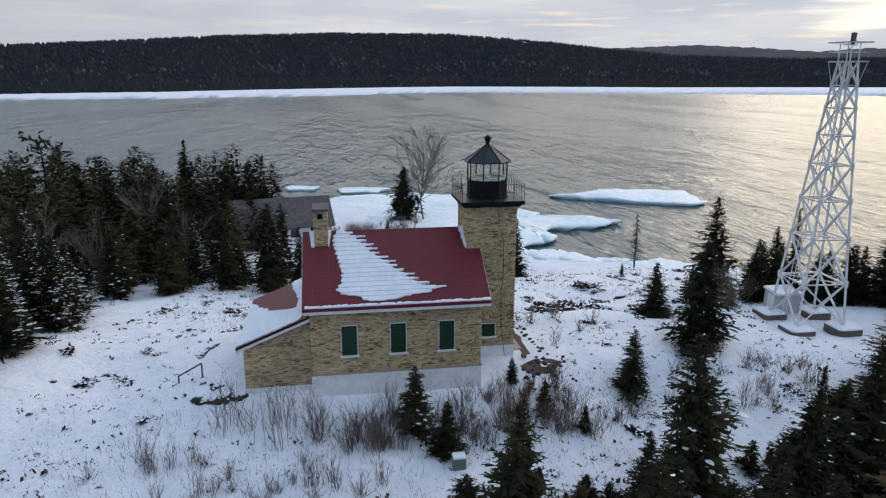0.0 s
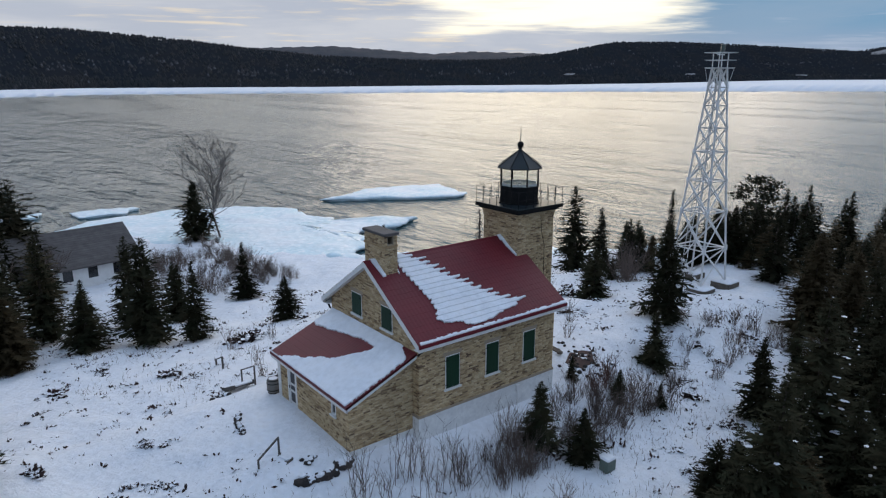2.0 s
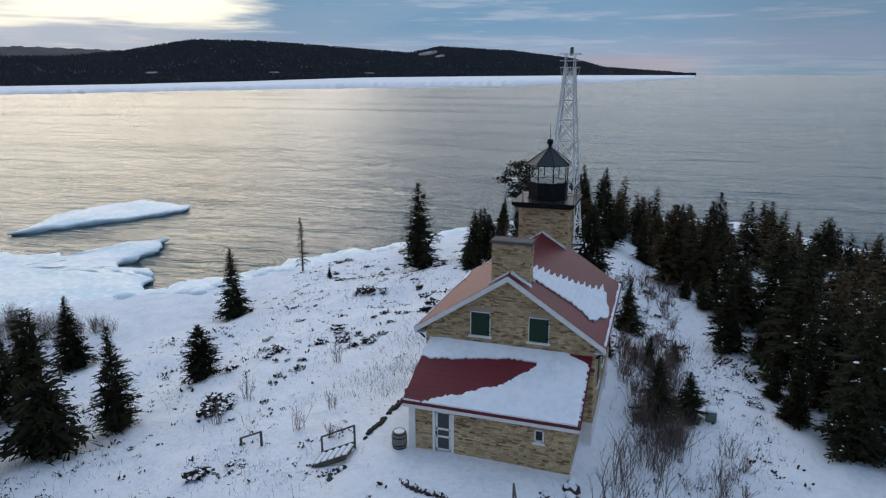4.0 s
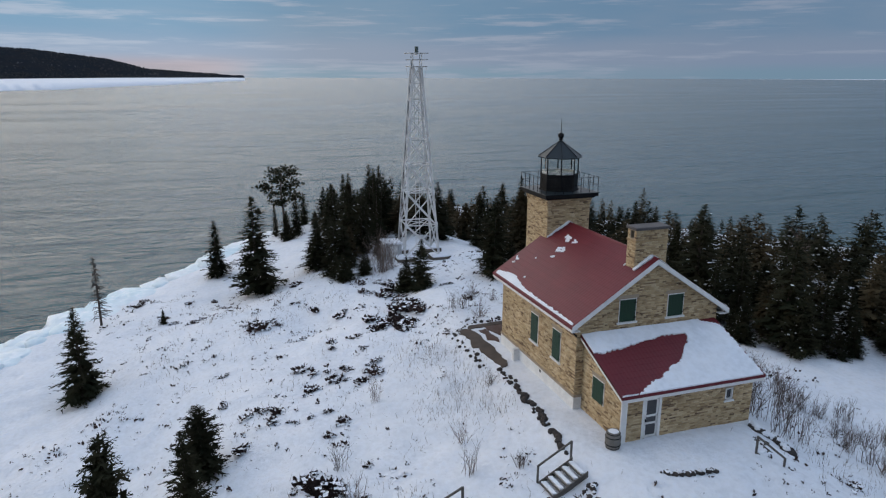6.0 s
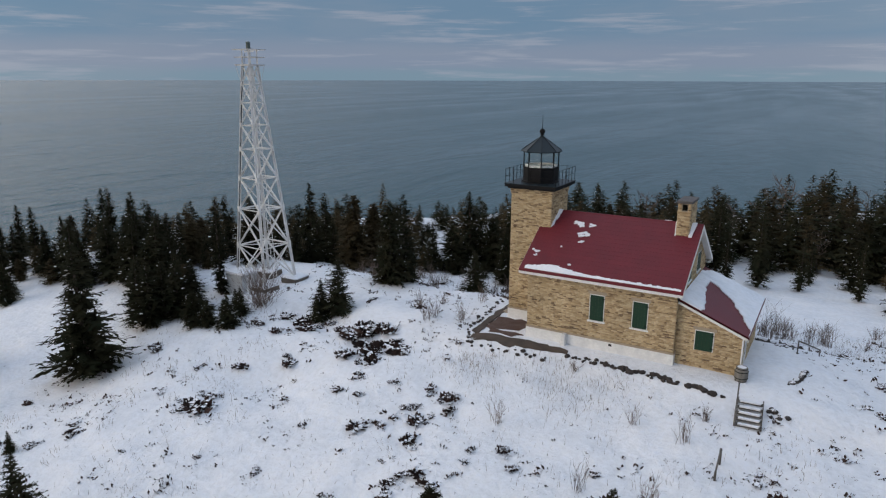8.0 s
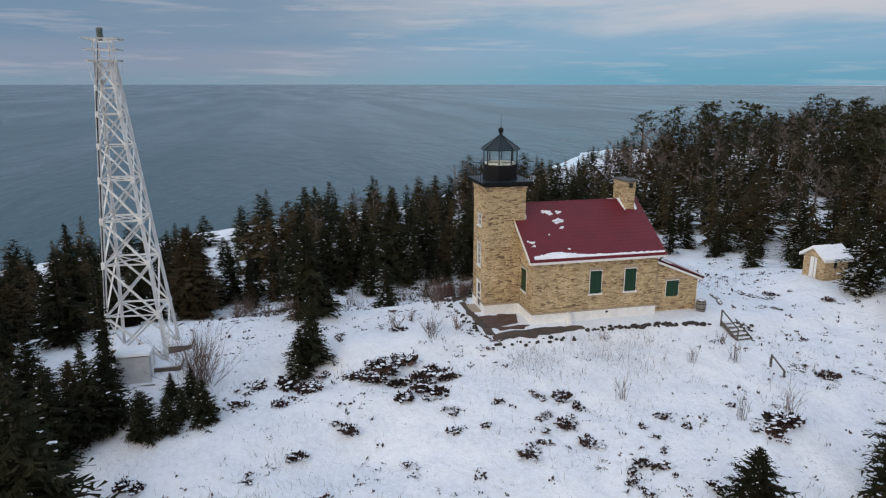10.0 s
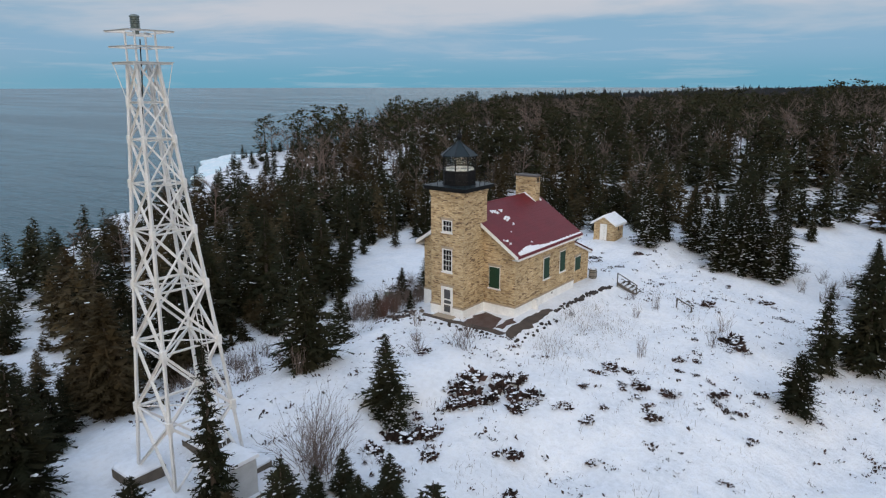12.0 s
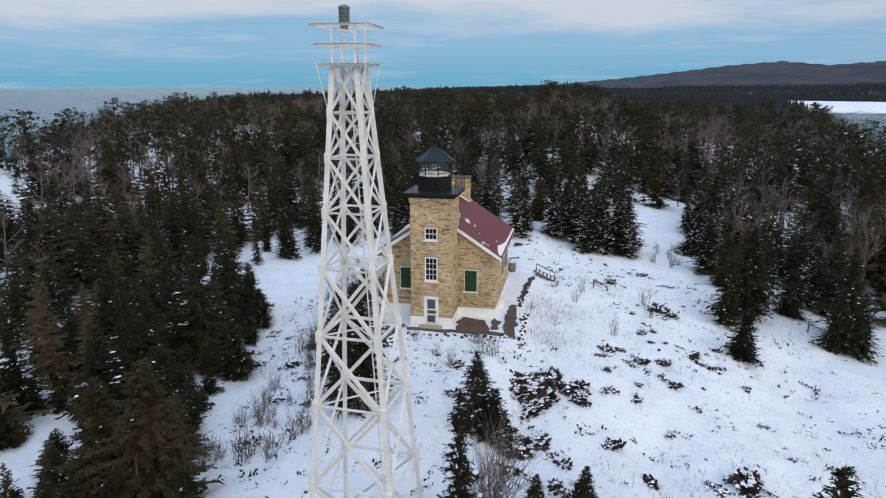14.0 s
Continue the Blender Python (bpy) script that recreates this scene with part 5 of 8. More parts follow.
for side in (-1, 1):
    for k in range(9):
        y0 = 0.03 + k * 0.16
        w = 0.26 - 0.022 * k + rnd.uniform(-0.03, 0.05)
        strips.append([(a, side * b, RIDGE_Z - PITCH * b + 0.02) for a, b in ((9.52 - w, y0), (9.52, y0), (9.52, y0 + 0.165), (9.52 - w, y0 + 0.165))])
    for k in range(6):
        y0 = 0.05 + k * 0.17
        for x0, x1 in ((cx0 - 0.30 + 0.02 * k, cx0), (cx1, cx1 + 0.2 - 0.03 * k)):
            strips.append([(a, side * b, RIDGE_Z - PITCH * b + 0.02) for a, b in ((x0, y0), (x1, y0), (x1, y0 + 0.175), (x0, y0 + 0.175))])
roof_snow("snow drifted against tower and chimney on the roof", strips, 0.09)
BARE = [(-0.95, 4.2), (-1.08, 3.7), (-0.98, 2.6), (-0.80, 1.57), (-0.62, 0.3), (-0.47, -1.1), (-0.52, -1.65), (-0.75, -1.72), (-1.2, -1.45), (-1.74, -0.85), (-2.2, -0.3), (-2.5, 0.45), (-3.05, 1.45), (-3.45, 2.45), (-3.70, 3.0), (-3.72, 4.2)]
strips, x = [], HX0 - 0.06
while x > RX0 + 0.02:
    xe = max(x - 0.06, RX0 + 0.01)
    y = RY0 + 0.06
    while y < RY1 - 0.05:
        ye = min(y + 0.08, RY1 - 0.04)
        jag = 0.035 * max(0.0, 1 - abs((y / 0.30) % 1.0 - 0.5) / 0.4) - 0.015 + 0.10 * lumps(x, y, 0.7) + rnd.uniform(-0.02, 0.02)
        corner = x > -0.30 and y < -3.1 and (x + 0.30) * 2.2 > (y + 4.1)
        if inland(x + jag, y + jag, BARE) < 0.0 and not corner and not (y < RY0 + 0.14 and rnd.random() < 0.6):
            strips.append([(a, b, annex_z(a) + 0.015) for a, b in ((xe, y), (x, y), (x, ye), (xe, ye))])
        y = ye
    x = xe
roof_snow("smooth snow covering a lean-to roof around a bare red patch", strips, 0.075)


# ---- the lattice beacon tower ----
beacon = thing("beacon_tower", "tall white steel lattice tower with a small navigation light", "beacon tower")
MC = Vector((35.80, 2.45, 0))
MTOP = Vector((36.20, 2.41, 0))
MTURN = radians(-4)
BASE_Z = -0.28


def leg(i, z):
    """Where leg i stands at height z."""
    k = (z - BASE_Z) / (18.0 - BASE_Z)
    half = 1.75 + (0.42 - 1.75) * k
    c = MC.lerp(MTOP, k)
    sx, sy = ((-1, -1), (1, -1), (1, 1), (-1, 1))[i % 4]
    a = Vector((sx * half, sy * half, 0))
    a.rotate(Euler((0, 0, MTURN)))
    return Vector((c.x + a.x, c.y + a.y, z))


def angle_iron(a, b, w):
    """An L-shaped bar from a to b."""
    a, b = Vector(a), Vector(b)
    d = (b - a).normalized()
    s = d.cross(Vector((0, 0, 1))) if abs(d.z) < 0.95 else d.cross(Vector((1, 0, 0)))
    s.normalize()
    t = d.cross(s)
    prof = [(0, 0), (w, 0), (w, 0.15 * w), (0.15 * w, 0.15 * w), (0.15 * w, w), (0, w)]
    return Geo().stack([[p + s * (u - w / 3) + t * (v - w / 3) for u, v in prof] for p in (a, b)])


LEVELS = [BASE_Z, 2.78, 5.98, 8.65, 11.10, 13.10, 14.95, 16.45, 18.0]
for i in range(4):
    part("leg", angle_iron(leg(i, BASE_Z - 0.1), leg(i, 18.0), 0.18), MAST, beacon)
    for k, (za, zb) in enumerate(zip(LEVELS[:-1], LEVELS[1:])):
        w = 0.115 if k < 4 else 0.085
        part("brace", angle_iron(leg(i, za), leg(i + 1, zb), w), MAST, beacon)
        part("brace", angle_iron(leg(i + 1, za), leg(i, zb), w), MAST, beacon)
        if k:
            part("girt", angle_iron(leg(i, za), leg(i + 1, za), w * 0.9), MAST, beacon)
            p, s = leg(i, za), 0.25 - 0.012 * k
            part("gusset_plate", Geo().box(p.x - s * 0.55, p.x + s * 0.55, p.y - s * 0.55, p.y + s * 0.55, p.z - s, p.z + s, 0.03), MAST, beacon)
for k, z in enumerate(LEVELS[1:5]):
    part("cross_tie", angle_iron(leg(0, z), leg(2, z), 0.07), MAST, beacon)
    part("cross_tie", angle_iron(leg(1, z), leg(3, z), 0.07), MAST, beacon)
for z, half, floor in ((18.0, 0.84, True), (18.62, 0.88, False), (19.22, 0.95, False)):
    c = [Vector((MTOP.x + sx * half, MTOP.y + sy * half, z)) for sx, sy in ((-1, -1), (1, -1), (1, 1), (-1, 1))]
    for a, b in zip(c, c[1:] + c[:1]):
        part("rail" if not floor else "platform_edge", angle_iron(a, b, 0.07 if not floor else 0.10), MAST, beacon)
    if floor:
        for k in range(9):
            x = MTOP.x - half + 2 * half * (k + 0.5) / 9
            part("platform_bar", Geo().box(x - 0.03, x + 0.03, MTOP.y - half, MTOP.y + half, z - 0.02, z + 0.02), MAST, beacon)
    for j in range(4):
        part("outrigger", angle_iron(leg(j, 17.95) + Vector((0, 0, z - 17.95)), c[j], 0.05), MAST, beacon)
for j in range(4):
    part("post", angle_iron(leg(j, 18.0), leg(j, 18.0) + Vector((0, 0, 1.25)), 0.09), MAST, beacon)
    sx, sy = ((-1, -1), (1, -1), (1, 1), (-1, 1))[j]
    part("strut", Geo().rod(leg(j, 16.35), (MTOP.x + sx * 0.82, MTOP.y + sy * 0.82, 18.0), 0.016), MAST, beacon)
lamp = part("navigation_light", Geo().turned([(0.12, 19.1), (0.12, 19.22), (0.20, 19.24)] + [q for k in range(6) for q in ((0.20, 19.26 + 0.085 * k), (0.165, 19.29 + 0.085 * k), (0.165, 19.315 + 0.085 * k), (0.20, 19.335 + 0.085 * k))]
                                            + [(0.20, 19.80), (0.12, 19.86)], 14, (MTOP.x + 0.12, MTOP.y - 0.06)), LENS, beacon, "dark grey-green navigation light, unlit")
part("light_bracket", Geo().box(MTOP.x - 0.5, MTOP.x + 0.5, MTOP.y - 0.05, MTOP.y + 0.05, 19.02, 19.10), MAST, beacon)
g = Geo()
cable = [leg(2, 18.9) + Vector((-0.2, 0, 0)), leg(2, 17.4) + Vector((-0.15, 0, 0)), leg(2, 15.5), leg(2, 10), leg(2, 5), leg(2, 0.2)]
part("cable", g.path(cable, [0.025] * 6, 5), IRON, beacon, "black power cable")


def ladder_at(k, dy):
    z = 0.0 + 18.0 * k
    a, b = leg(0, z), leg(3, z)
    m = a.lerp(b, 0.60)
    return Vector((m.x + 0.18, m.y + dy, z))


for dy in (-0.2, 0.2):
    part("ladder_rail", Geo().rod(ladder_at(0.0, dy), ladder_at(1.0, dy), 0.03), MAST, beacon)
for k in range(58):
    z = (k + 0.5) / 58
    part("rung", Geo().rod(ladder_at(z, -0.2), ladder_at(z, 0.2), 0.014), MAST, beacon)
for i in range(4):
    p = leg(i, BASE_Z)
    pad = tagged(part("footing_block", Geo().box(p.x - 0.88, p.x + 0.88, p.y - 0.88, p.y + 0.88, gz(p.x, p.y) - 0.9, BASE_Z - 0.02, 0.04), CONCRETE), "dark concrete footing block with a snow cap", "concrete block", "tower footings")
    top = Geo()
    rings = []
    for s, h in ((0.90, 0.0), (0.92, 0.05), (0.84, 0.11), (0.5, 0.13)):
        rings.append([(p.x + s * x, p.y + s * y, BASE_Z - 0.025 + h) for x, y in ((-1, -0.8), (-0.8, -1), (0.8, -1), (1, -0.8), (1, 0.8), (0.8, 1), (-0.8, 1), (-1, 0.8))])
    tagged(part("snow_cap", top.stack(rings), SNOW, smooth=True), "soft cap of snow on a concrete block", "snow", kind="stuff")

hut = thing("equipment_hut", "small white equipment hut with a snowy flat roof", "equipment hut")
hx, hy = 35.8, 5.3
hz = -0.98
part("body", Geo().box(hx - 0.95, hx + 0.95, hy - 0.85, hy + 0.85, hz - 0.3, hz + 1.85, 0.03), CABINET, hut)
part("roof", Geo().stack([[(hx - 1.05, hy - 0.95, hz + 1.83), (hx + 1.05, hy - 0.95, hz + 1.83), (hx + 1.05, hy + 0.95, hz + 1.95), (hx - 1.05, hy + 0.95, hz + 1.95)],
                          [(hx - 1.02, hy - 0.92, hz + 2.0), (hx + 1.02, hy - 0.92, hz + 2.0), (hx + 1.02, hy + 0.92, hz + 2.1), (hx - 1.02, hy + 0.92, hz + 2.1)]]), SNOW, hut, "snow-covered roof")
part("door", Geo().box(hx - 0.97, hx - 0.94, hy - 0.4, hy + 0.4, hz, hz + 1.7), PAINT, hut)
part("slab", Geo().box(hx - 1.2, hx + 1.2, hy - 1.1, hy + 1.1, hz - 0.8, hz + 0.12, 0.03), CONCRETE, hut)

# ---- round the house ----
barrel = thing("barrel", "weathered grey wooden barrel standing in snow by the house corner", "barrel")
bx, by = -3.62, 4.35
bz = gz(bx, by) - 0.05
for i in range(14):
    a, b = 2 * math.pi * i / 14, 2 * math.pi * (i + 0.94) / 14
    rings = [[(bx + r * math.cos(t), by + r * math.sin(t), bz + z) for r, t in ((q, a), (q, b), (q - 0.04, b), (q - 0.04, a))] for q, z in ((0.30, 0), (0.355, 0.22), (0.375, 0.45), (0.355, 0.68), (0.30, 0.90))]
    part("stave", Geo().stack(rings), BARREL, barrel)
for z, q in ((0.08, 0.322), (0.26, 0.366), (0.64, 0.366), (0.82, 0.322)):
    part("hoop", Geo().turned([(q, bz + z - 0.02), (q + 0.012, bz + z - 0.02), (q + 0.012, bz + z + 0.02), (q, bz + z + 0.02)], 20, (bx, by)), IRON, barrel)
part("lid", Geo().turned([(0.28, bz + 0.83), (0.28, bz + 0.88), (0.2, bz + 0.90)], 16, (bx, by)), SNOW, barrel, "snow on the lid")


def flight(name, label, top, way, width, n, run, rise, rails):
    """Timber steps going down from top along way, with a handrail on each side named in rails (-1, 1)."""
    st = thing(name, label, "outdoor steps")
    w = Vector((way[0], way[1], 0)).normalized()
    s = Vector((-w.y, w.x, 0))
    o = Vector(top)

    def slab(p0, p1, q0, q1, z0, z1):
        return Geo().stack([[o + w * p + s * q + Vector((0, 0, z)) for p, q in ((p0, q0), (p1, q0), (p1, q1), (p0, q1))] for z in (z0, z1)])
    for k in range(n):
        part("tread", slab(k * run, k * run + run * 0.95, -width / 2, width / 2, -rise * (k + 1) - 0.04, -rise * (k + 1)), TIMBER, st)
        r = [[o + w * (k * run + a) + s * b + Vector((0, 0, -rise * (k + 1) + c)) for a, b in ((0.05, -width / 2 + 0.1), (run * 0.72, -width / 2 + 0.06), (run * 0.75, width / 2 - 0.12), (0.08, width / 2 - 0.05))] for c in (0.0, 0.05, 0.075)]
        part("tread_snow", Geo().stack(r), SNOW, st, "snow on the tread")
    for q in (-width / 2 - 0.05, width / 2):
        pts = [(0, 0.0), (n * run, -rise * n), (n * run, -rise * n - 0.28), (0, -0.28)]
        part("stringer", Geo().stack([[o + w * p + s * (q + d) + Vector((0, 0, z)) for p, z in pts] for d in (0, 0.05)]), TIMBER, st)
    for side in rails:
        q = side * (width / 2 + 0.08)
        a, b = o + s * q + w * 0.05, o + s * q + w * (n * run) + Vector((0, 0, -rise * n))
        for p in (a, b):
            part("rail_post", Geo().rod(p - Vector((0, 0, 0.5)), p + Vector((0, 0, 0.82)), 0.055, sides=4), TIMBER, st)
        for h in (0.80, 0.42):
            if h > 0.5 or side > 0:
                part("handrail", Geo().rod(a + Vector((0, 0, h)), b + Vector((0, 0, h)), 0.05 if h > 0.5 else 0.03, sides=4), TIMBER, st)
    return st


flight("timber_steps", "snowy weathered timber steps with one handrail down the north bank", (-4.45, 6.55, 0.08), (-0.08, 1), 1.2, 5, 0.36, 0.17, (-1,))
flight("timber_steps", "snowy weathered timber steps with a handrail near the south-west corner", (-5.95, -2.2, gz(-5.95, -2.2) + 0.10), (-1, -0.38), 0.72, 4, 0.34, 0.13, (-1,))


def rail_stub(a, b, label, low=0.85):
    r = thing("rail_fence", label, "handrail")
    za, zb = gz(*a), gz(*b)
    for (x, y), z, h in ((a, za, 0.85), (b, zb, low)):
        part("post", Geo().box(x - 0.055, x + 0.055, y - 0.055, y + 0.055, z - 0.4, z + h, 0.01), TIMBER, r)
    part("rail", Geo().rod((*a, za + 0.82), (*b, zb + low - 0.03), 0.055), TIMBER, r)


rail_stub((-3.8, 12.0), (-3.8, 13.25), "short sloping weathered timber handrail standing in snow", 0.45)
rail_stub((-4.1, 31.0), (-2.9, 32.6), "weathered timber handrail beside the snowy path")


def stone(g, x, y, z, r, rng):
    rings = []
    turn = rng.uniform(0, 6)
    sx, sy, sz = r * rng.uniform(0.8, 1.3), r * rng.uniform(0.7, 1.1), r * rng.uniform(0.5, 0.9)
    for s, h in ((0.8, -0.6), (1.0, 0.0), (0.85, 0.55), (0.35, 0.95)):
        rings.append([(x + sx * s * rng.uniform(0.8, 1.15) * math.cos(turn + i * math.pi / 3), y + sy * s * rng.uniform(0.8, 1.15) * math.sin(turn + i * math.pi / 3), z + sz * h * rng.uniform(0.85, 1.15)) for i in range(6)])
    return g.stack(rings)


def stone_row(name, label, pts, n, r, seed, spread=0.12, cap=False):
    rng = random.Random(seed)
    row = thing(name, label, "stone edging")
    lens = [math.dist(a, b) for a, b in zip(pts[:-1], pts[1:])]
    for i in range(n):
        d, k = sum(lens) * (i + rng.uniform(-0.3, 0.3)) / n, 0
        d = max(0.0, d)
        while k < len(lens) - 1 and d > lens[k]:
            d -= lens[k]
            k += 1
        t = min(1.0, d / lens[k])
        x = pts[k][0] + (pts[k + 1][0] - pts[k][0]) * t + rng.gauss(0, spread)
        y = pts[k][1] + (pts[k + 1][1] - pts[k][1]) * t + rng.gauss(0, spread)
        q = r * rng.uniform(0.55, 1.35)
        part("stone", stone(Geo(), x, y, gz(x, y) + 0.02, q, rng), ROCK, row)
        if cap and rng.random() < 0.6:
            part("snow_cap", stone(Geo(), x + rng.uniform(-0.05, 0.05), y + rng.uniform(-0.05, 0.05), gz(x, y) + 0.02 + q * 0.52, q * 0.72, rng), SNOW, row, "snow lying on a stone")


stone_row("stone_edging", "row of dark stones half buried in snow along the bench", [(6.4, 5.95), (4.4, 5.95), (2.2, 6.0), (-0.3, 6.1), (-1.8, 6.3), (-3.1, 6.55)], 58, 0.17, 3)
stone_row("stone_edging", "dark stones along the outer edge of the brown path", [(7.5, 6.4), (10.0, 6.6), (12.8, 6.6), (13.9, 5.2), (14.1, 2.5), (14.2, 0.3), (14.4, -1.2)], 40, 0.13, 4, 0.12)
stone_row("stone_edging", "cluster of dark rocks and snow east of the tower", [(13.6, -2.5), (15.5, -3.2), (13.2, -4.0), (12.4, -4.6)], 40, 0.14, 5, 0.7)
stone_row("rock_wall", "low dark rubble wall capped with snow by the kitchen corner", [(-6.1, -4.0), (-5.2, -4.1), (-4.2, -4.0), (-3.5, -3.9)], 64, 0.22, 6, 0.10, True)
stone_row("rock_wall", "dark rocks showing through snow west of the kitchen", [(-6.1, 3.3), (-6.6, 2.2), (-6.8, 0.9)], 44, 0.13, 7, 0.05, True)
stone_row("rock_wall", "a few dark rocks beside the timber steps", [(-5.5, 6.6), (-6.0, 6.9)], 9, 0.16, 8, 0.2, True)
stone_row("rock_wall", "a few dark rocks beside the south-west steps", [(-5.3, -3.2), (-5.0, -2.6)], 8, 0.13, 9, 0.2, True)


def sheet(name, outline, mat, label, category, lift, seed, kind=""):
    """A thin surface that follows the ground, with a ragged rim."""
    rng = random.Random(seed)
    pts = []
    for (ax, ay), (bx, by) in zip(outline, outline[1:] + outline[:1]):
        n = max(2, int(math.dist((ax, ay), (bx, by)) / 0.45))
        pts += [(ax + (bx - ax) * k / n + rng.uniform(-0.15, 0.15), ay + (by - ay) * k / n + rng.uniform(-0.15, 0.15)) for k in range(n)]
    cx, cy = sum(p[0] for p in pts) / len(pts), sum(p[1] for p in pts) / len(pts)
    top = max(gz(x, y) for x, y in pts + [(cx, cy)]) * 0 + lift
    g = Geo().stack([[(x, y, gz(x, y) - 0.3) for x, y in pts], [(x, y, gz(x, y) + top) for x, y in pts], [(cx + (x - cx) * 0.5, cy + (y - cy) * 0.5, gz(cx + (x - cx) * 0.5, cy + (y - cy) * 0.5) + top) for x, y in pts]])
    return tagged(part(name, g, mat), label, category, kind=kind)


sheet("path", [(13.0, 5.35), (13.25, 6.15), (9.8, 6.05), (6.5, 5.75), (6.6, 5.25), (9.6, 5.05)], PATH, "brown stone path clear of snow north of the house", "path", 0.06, 1, "structure")
sheet("path", [(13.05, -1.6), (13.55, -1.6), (13.7, 2.0), (13.5, 5.35), (12.85, 5.35), (13.15, 2.0)], PATH, "brown stone path clear of snow east of the tower", "path", 0.06, 2, "structure")
sheet("gravel_patch", [(10.3, 2.0), (11.4, 1.75), (12.95, 1.95), (13.0, 4.4), (11.8, 4.2), (10.6, 3.6)], BARE_EARTH, "red-brown gravel showing through thin snow by the tower", "gravel", 0.045, 3)
sheet("gravel_patch", [(10.1, 4.5), (10.9, 4.2), (12.6, 4.5), (12.5, 4.8), (10.6, 4.9)], BARE_EARTH, "strip of red-brown gravel showing through snow", "gravel", 0.045, 4)
sheet("gravel_patch", [(12.6, -3.0), (14.0, -2.2), (15.2, -2.7), (14.6, -3.6), (13.2, -3.8)], BARE_EARTH, "bare red-brown ground showing through snow by the tower", "gravel", 0.04, 5)

box = thing("utility_box", "small green utility box with a snow cap standing on the slope", "utility box")
ux, uy = 7.5, -10.45
uz = gz(ux, uy)
part("body", Geo().box(ux - 0.32, ux + 0.32, uy - 0.28, uy + 0.28, uz - 0.2, uz + 0.62, 0.03), material("pale_green_cabinet", (0.13, 0.17, 0.145), 0.6), box)
part("cap", Geo().box(ux - 0.33, ux + 0.33, uy - 0.29, uy + 0.29, uz + 0.60, uz + 0.72, 0.05), SNOW, box, "snow cap")
st = tagged(part("marker_stone", stone(Geo(), 13.1, -2.0, gz(13.1, -2.0) + 0.15, 0.25, random.Random(4)), CONCRETE), "single dark squared stone beside the tower corner", "stone")

# ---- the brick outhouse ----
outhouse = thing("outhouse", "small tan brick outhouse with white door and snowy roof", "outhouse")
ox0, ox1, oy0, oy1 = -21.0, -18.6, -2.6, -0.15
oz = gz(-18.6, -1.4) - 0.1
om = (oy0 + oy1) / 2
g = Geo()


def out_top(y):
    return oz + 2.75 - 0.62 * abs(y - om)


for plane, out, hole in ((ox1, 1, [(-1.88, -1.05, oz + 0.1, oz + 1.95)]), (ox0, -1, [])):
    for a, b, cut in ((oy0, om, [(h[0], min(h[1], om), h[2], h[3]) for h in hole]), (om, oy1, [(om, h[1], h[2], h[3]) for h in hole])):
        brick_wall("wall", outhouse, "x", plane, out, a, b, oz - 0.5, out_top, cut, 0.2)
brick_wall("wall", outhouse, "y", oy1, 1, ox0, ox1, oz - 0.5, lambda u: out_top(oy1), [(-19.9, -19.55, oz + 1.2, oz + 1.7)], 0.2)
brick_wall("wall", outhouse, "y", oy0, -1, ox0, ox1, oz - 0.5, lambda u: out_top(oy0), [], 0.2)
part("door", Geo().box(ox1 - 0.10, ox1 - 0.04, -1.88, -1.05, oz + 0.1, oz + 1.95), PAINT, outhouse, "white plank door")
part("window", Geo().box(-19.9, -19.55, oy1 - 0.1, oy1 - 0.06, oz + 1.2, oz + 1.7), SCREEN_DARK, outhouse)
for side in (-1, 1):
    y1 = om + side * 1.55
    pts = [(ox0 - 0.25, om), (ox1 + 0.3, om), (ox1 + 0.3, y1), (ox0 - 0.25, y1)]
    r = Geo().stack([[(x, y, oz + 2.78 - 0.62 * abs(y - om) + d) for x, y in pts] for d in (-0.02, 0.10)])
    roof = part("roof", r, PAINT, outhouse, "white boarded roof edge")
    r = Geo().stack([[(x, y, oz + 2.78 - 0.62 * abs(y - om) + d) for x, y in pts] for d in (0.10, 0.24)])
    part("snow", r, SNOW, roof, "thick snow on the roof")
part("vent_pipe", Geo().turned([(0.09, oz + 2.7), (0.09, oz + 3.2), (0.13, oz + 3.2), (0.13, oz + 3.26)], 8, (-20.2, om)), IRON, outhouse)

# ---- the boathouse by the harbour ----
boathouse = thing("boathouse", "grey shingle-roofed boathouse with white walls near the harbour shore", "boathouse")
bt = pose(-6.0, 55.0, 0, 0, 0, 10)
bz = gz(-4, 52)
BL, BW, BE, BR = 6.4, 4.2, bz + 2.7, 1.05


def boat(*p):
    return tuple(bt @ Vector(p))


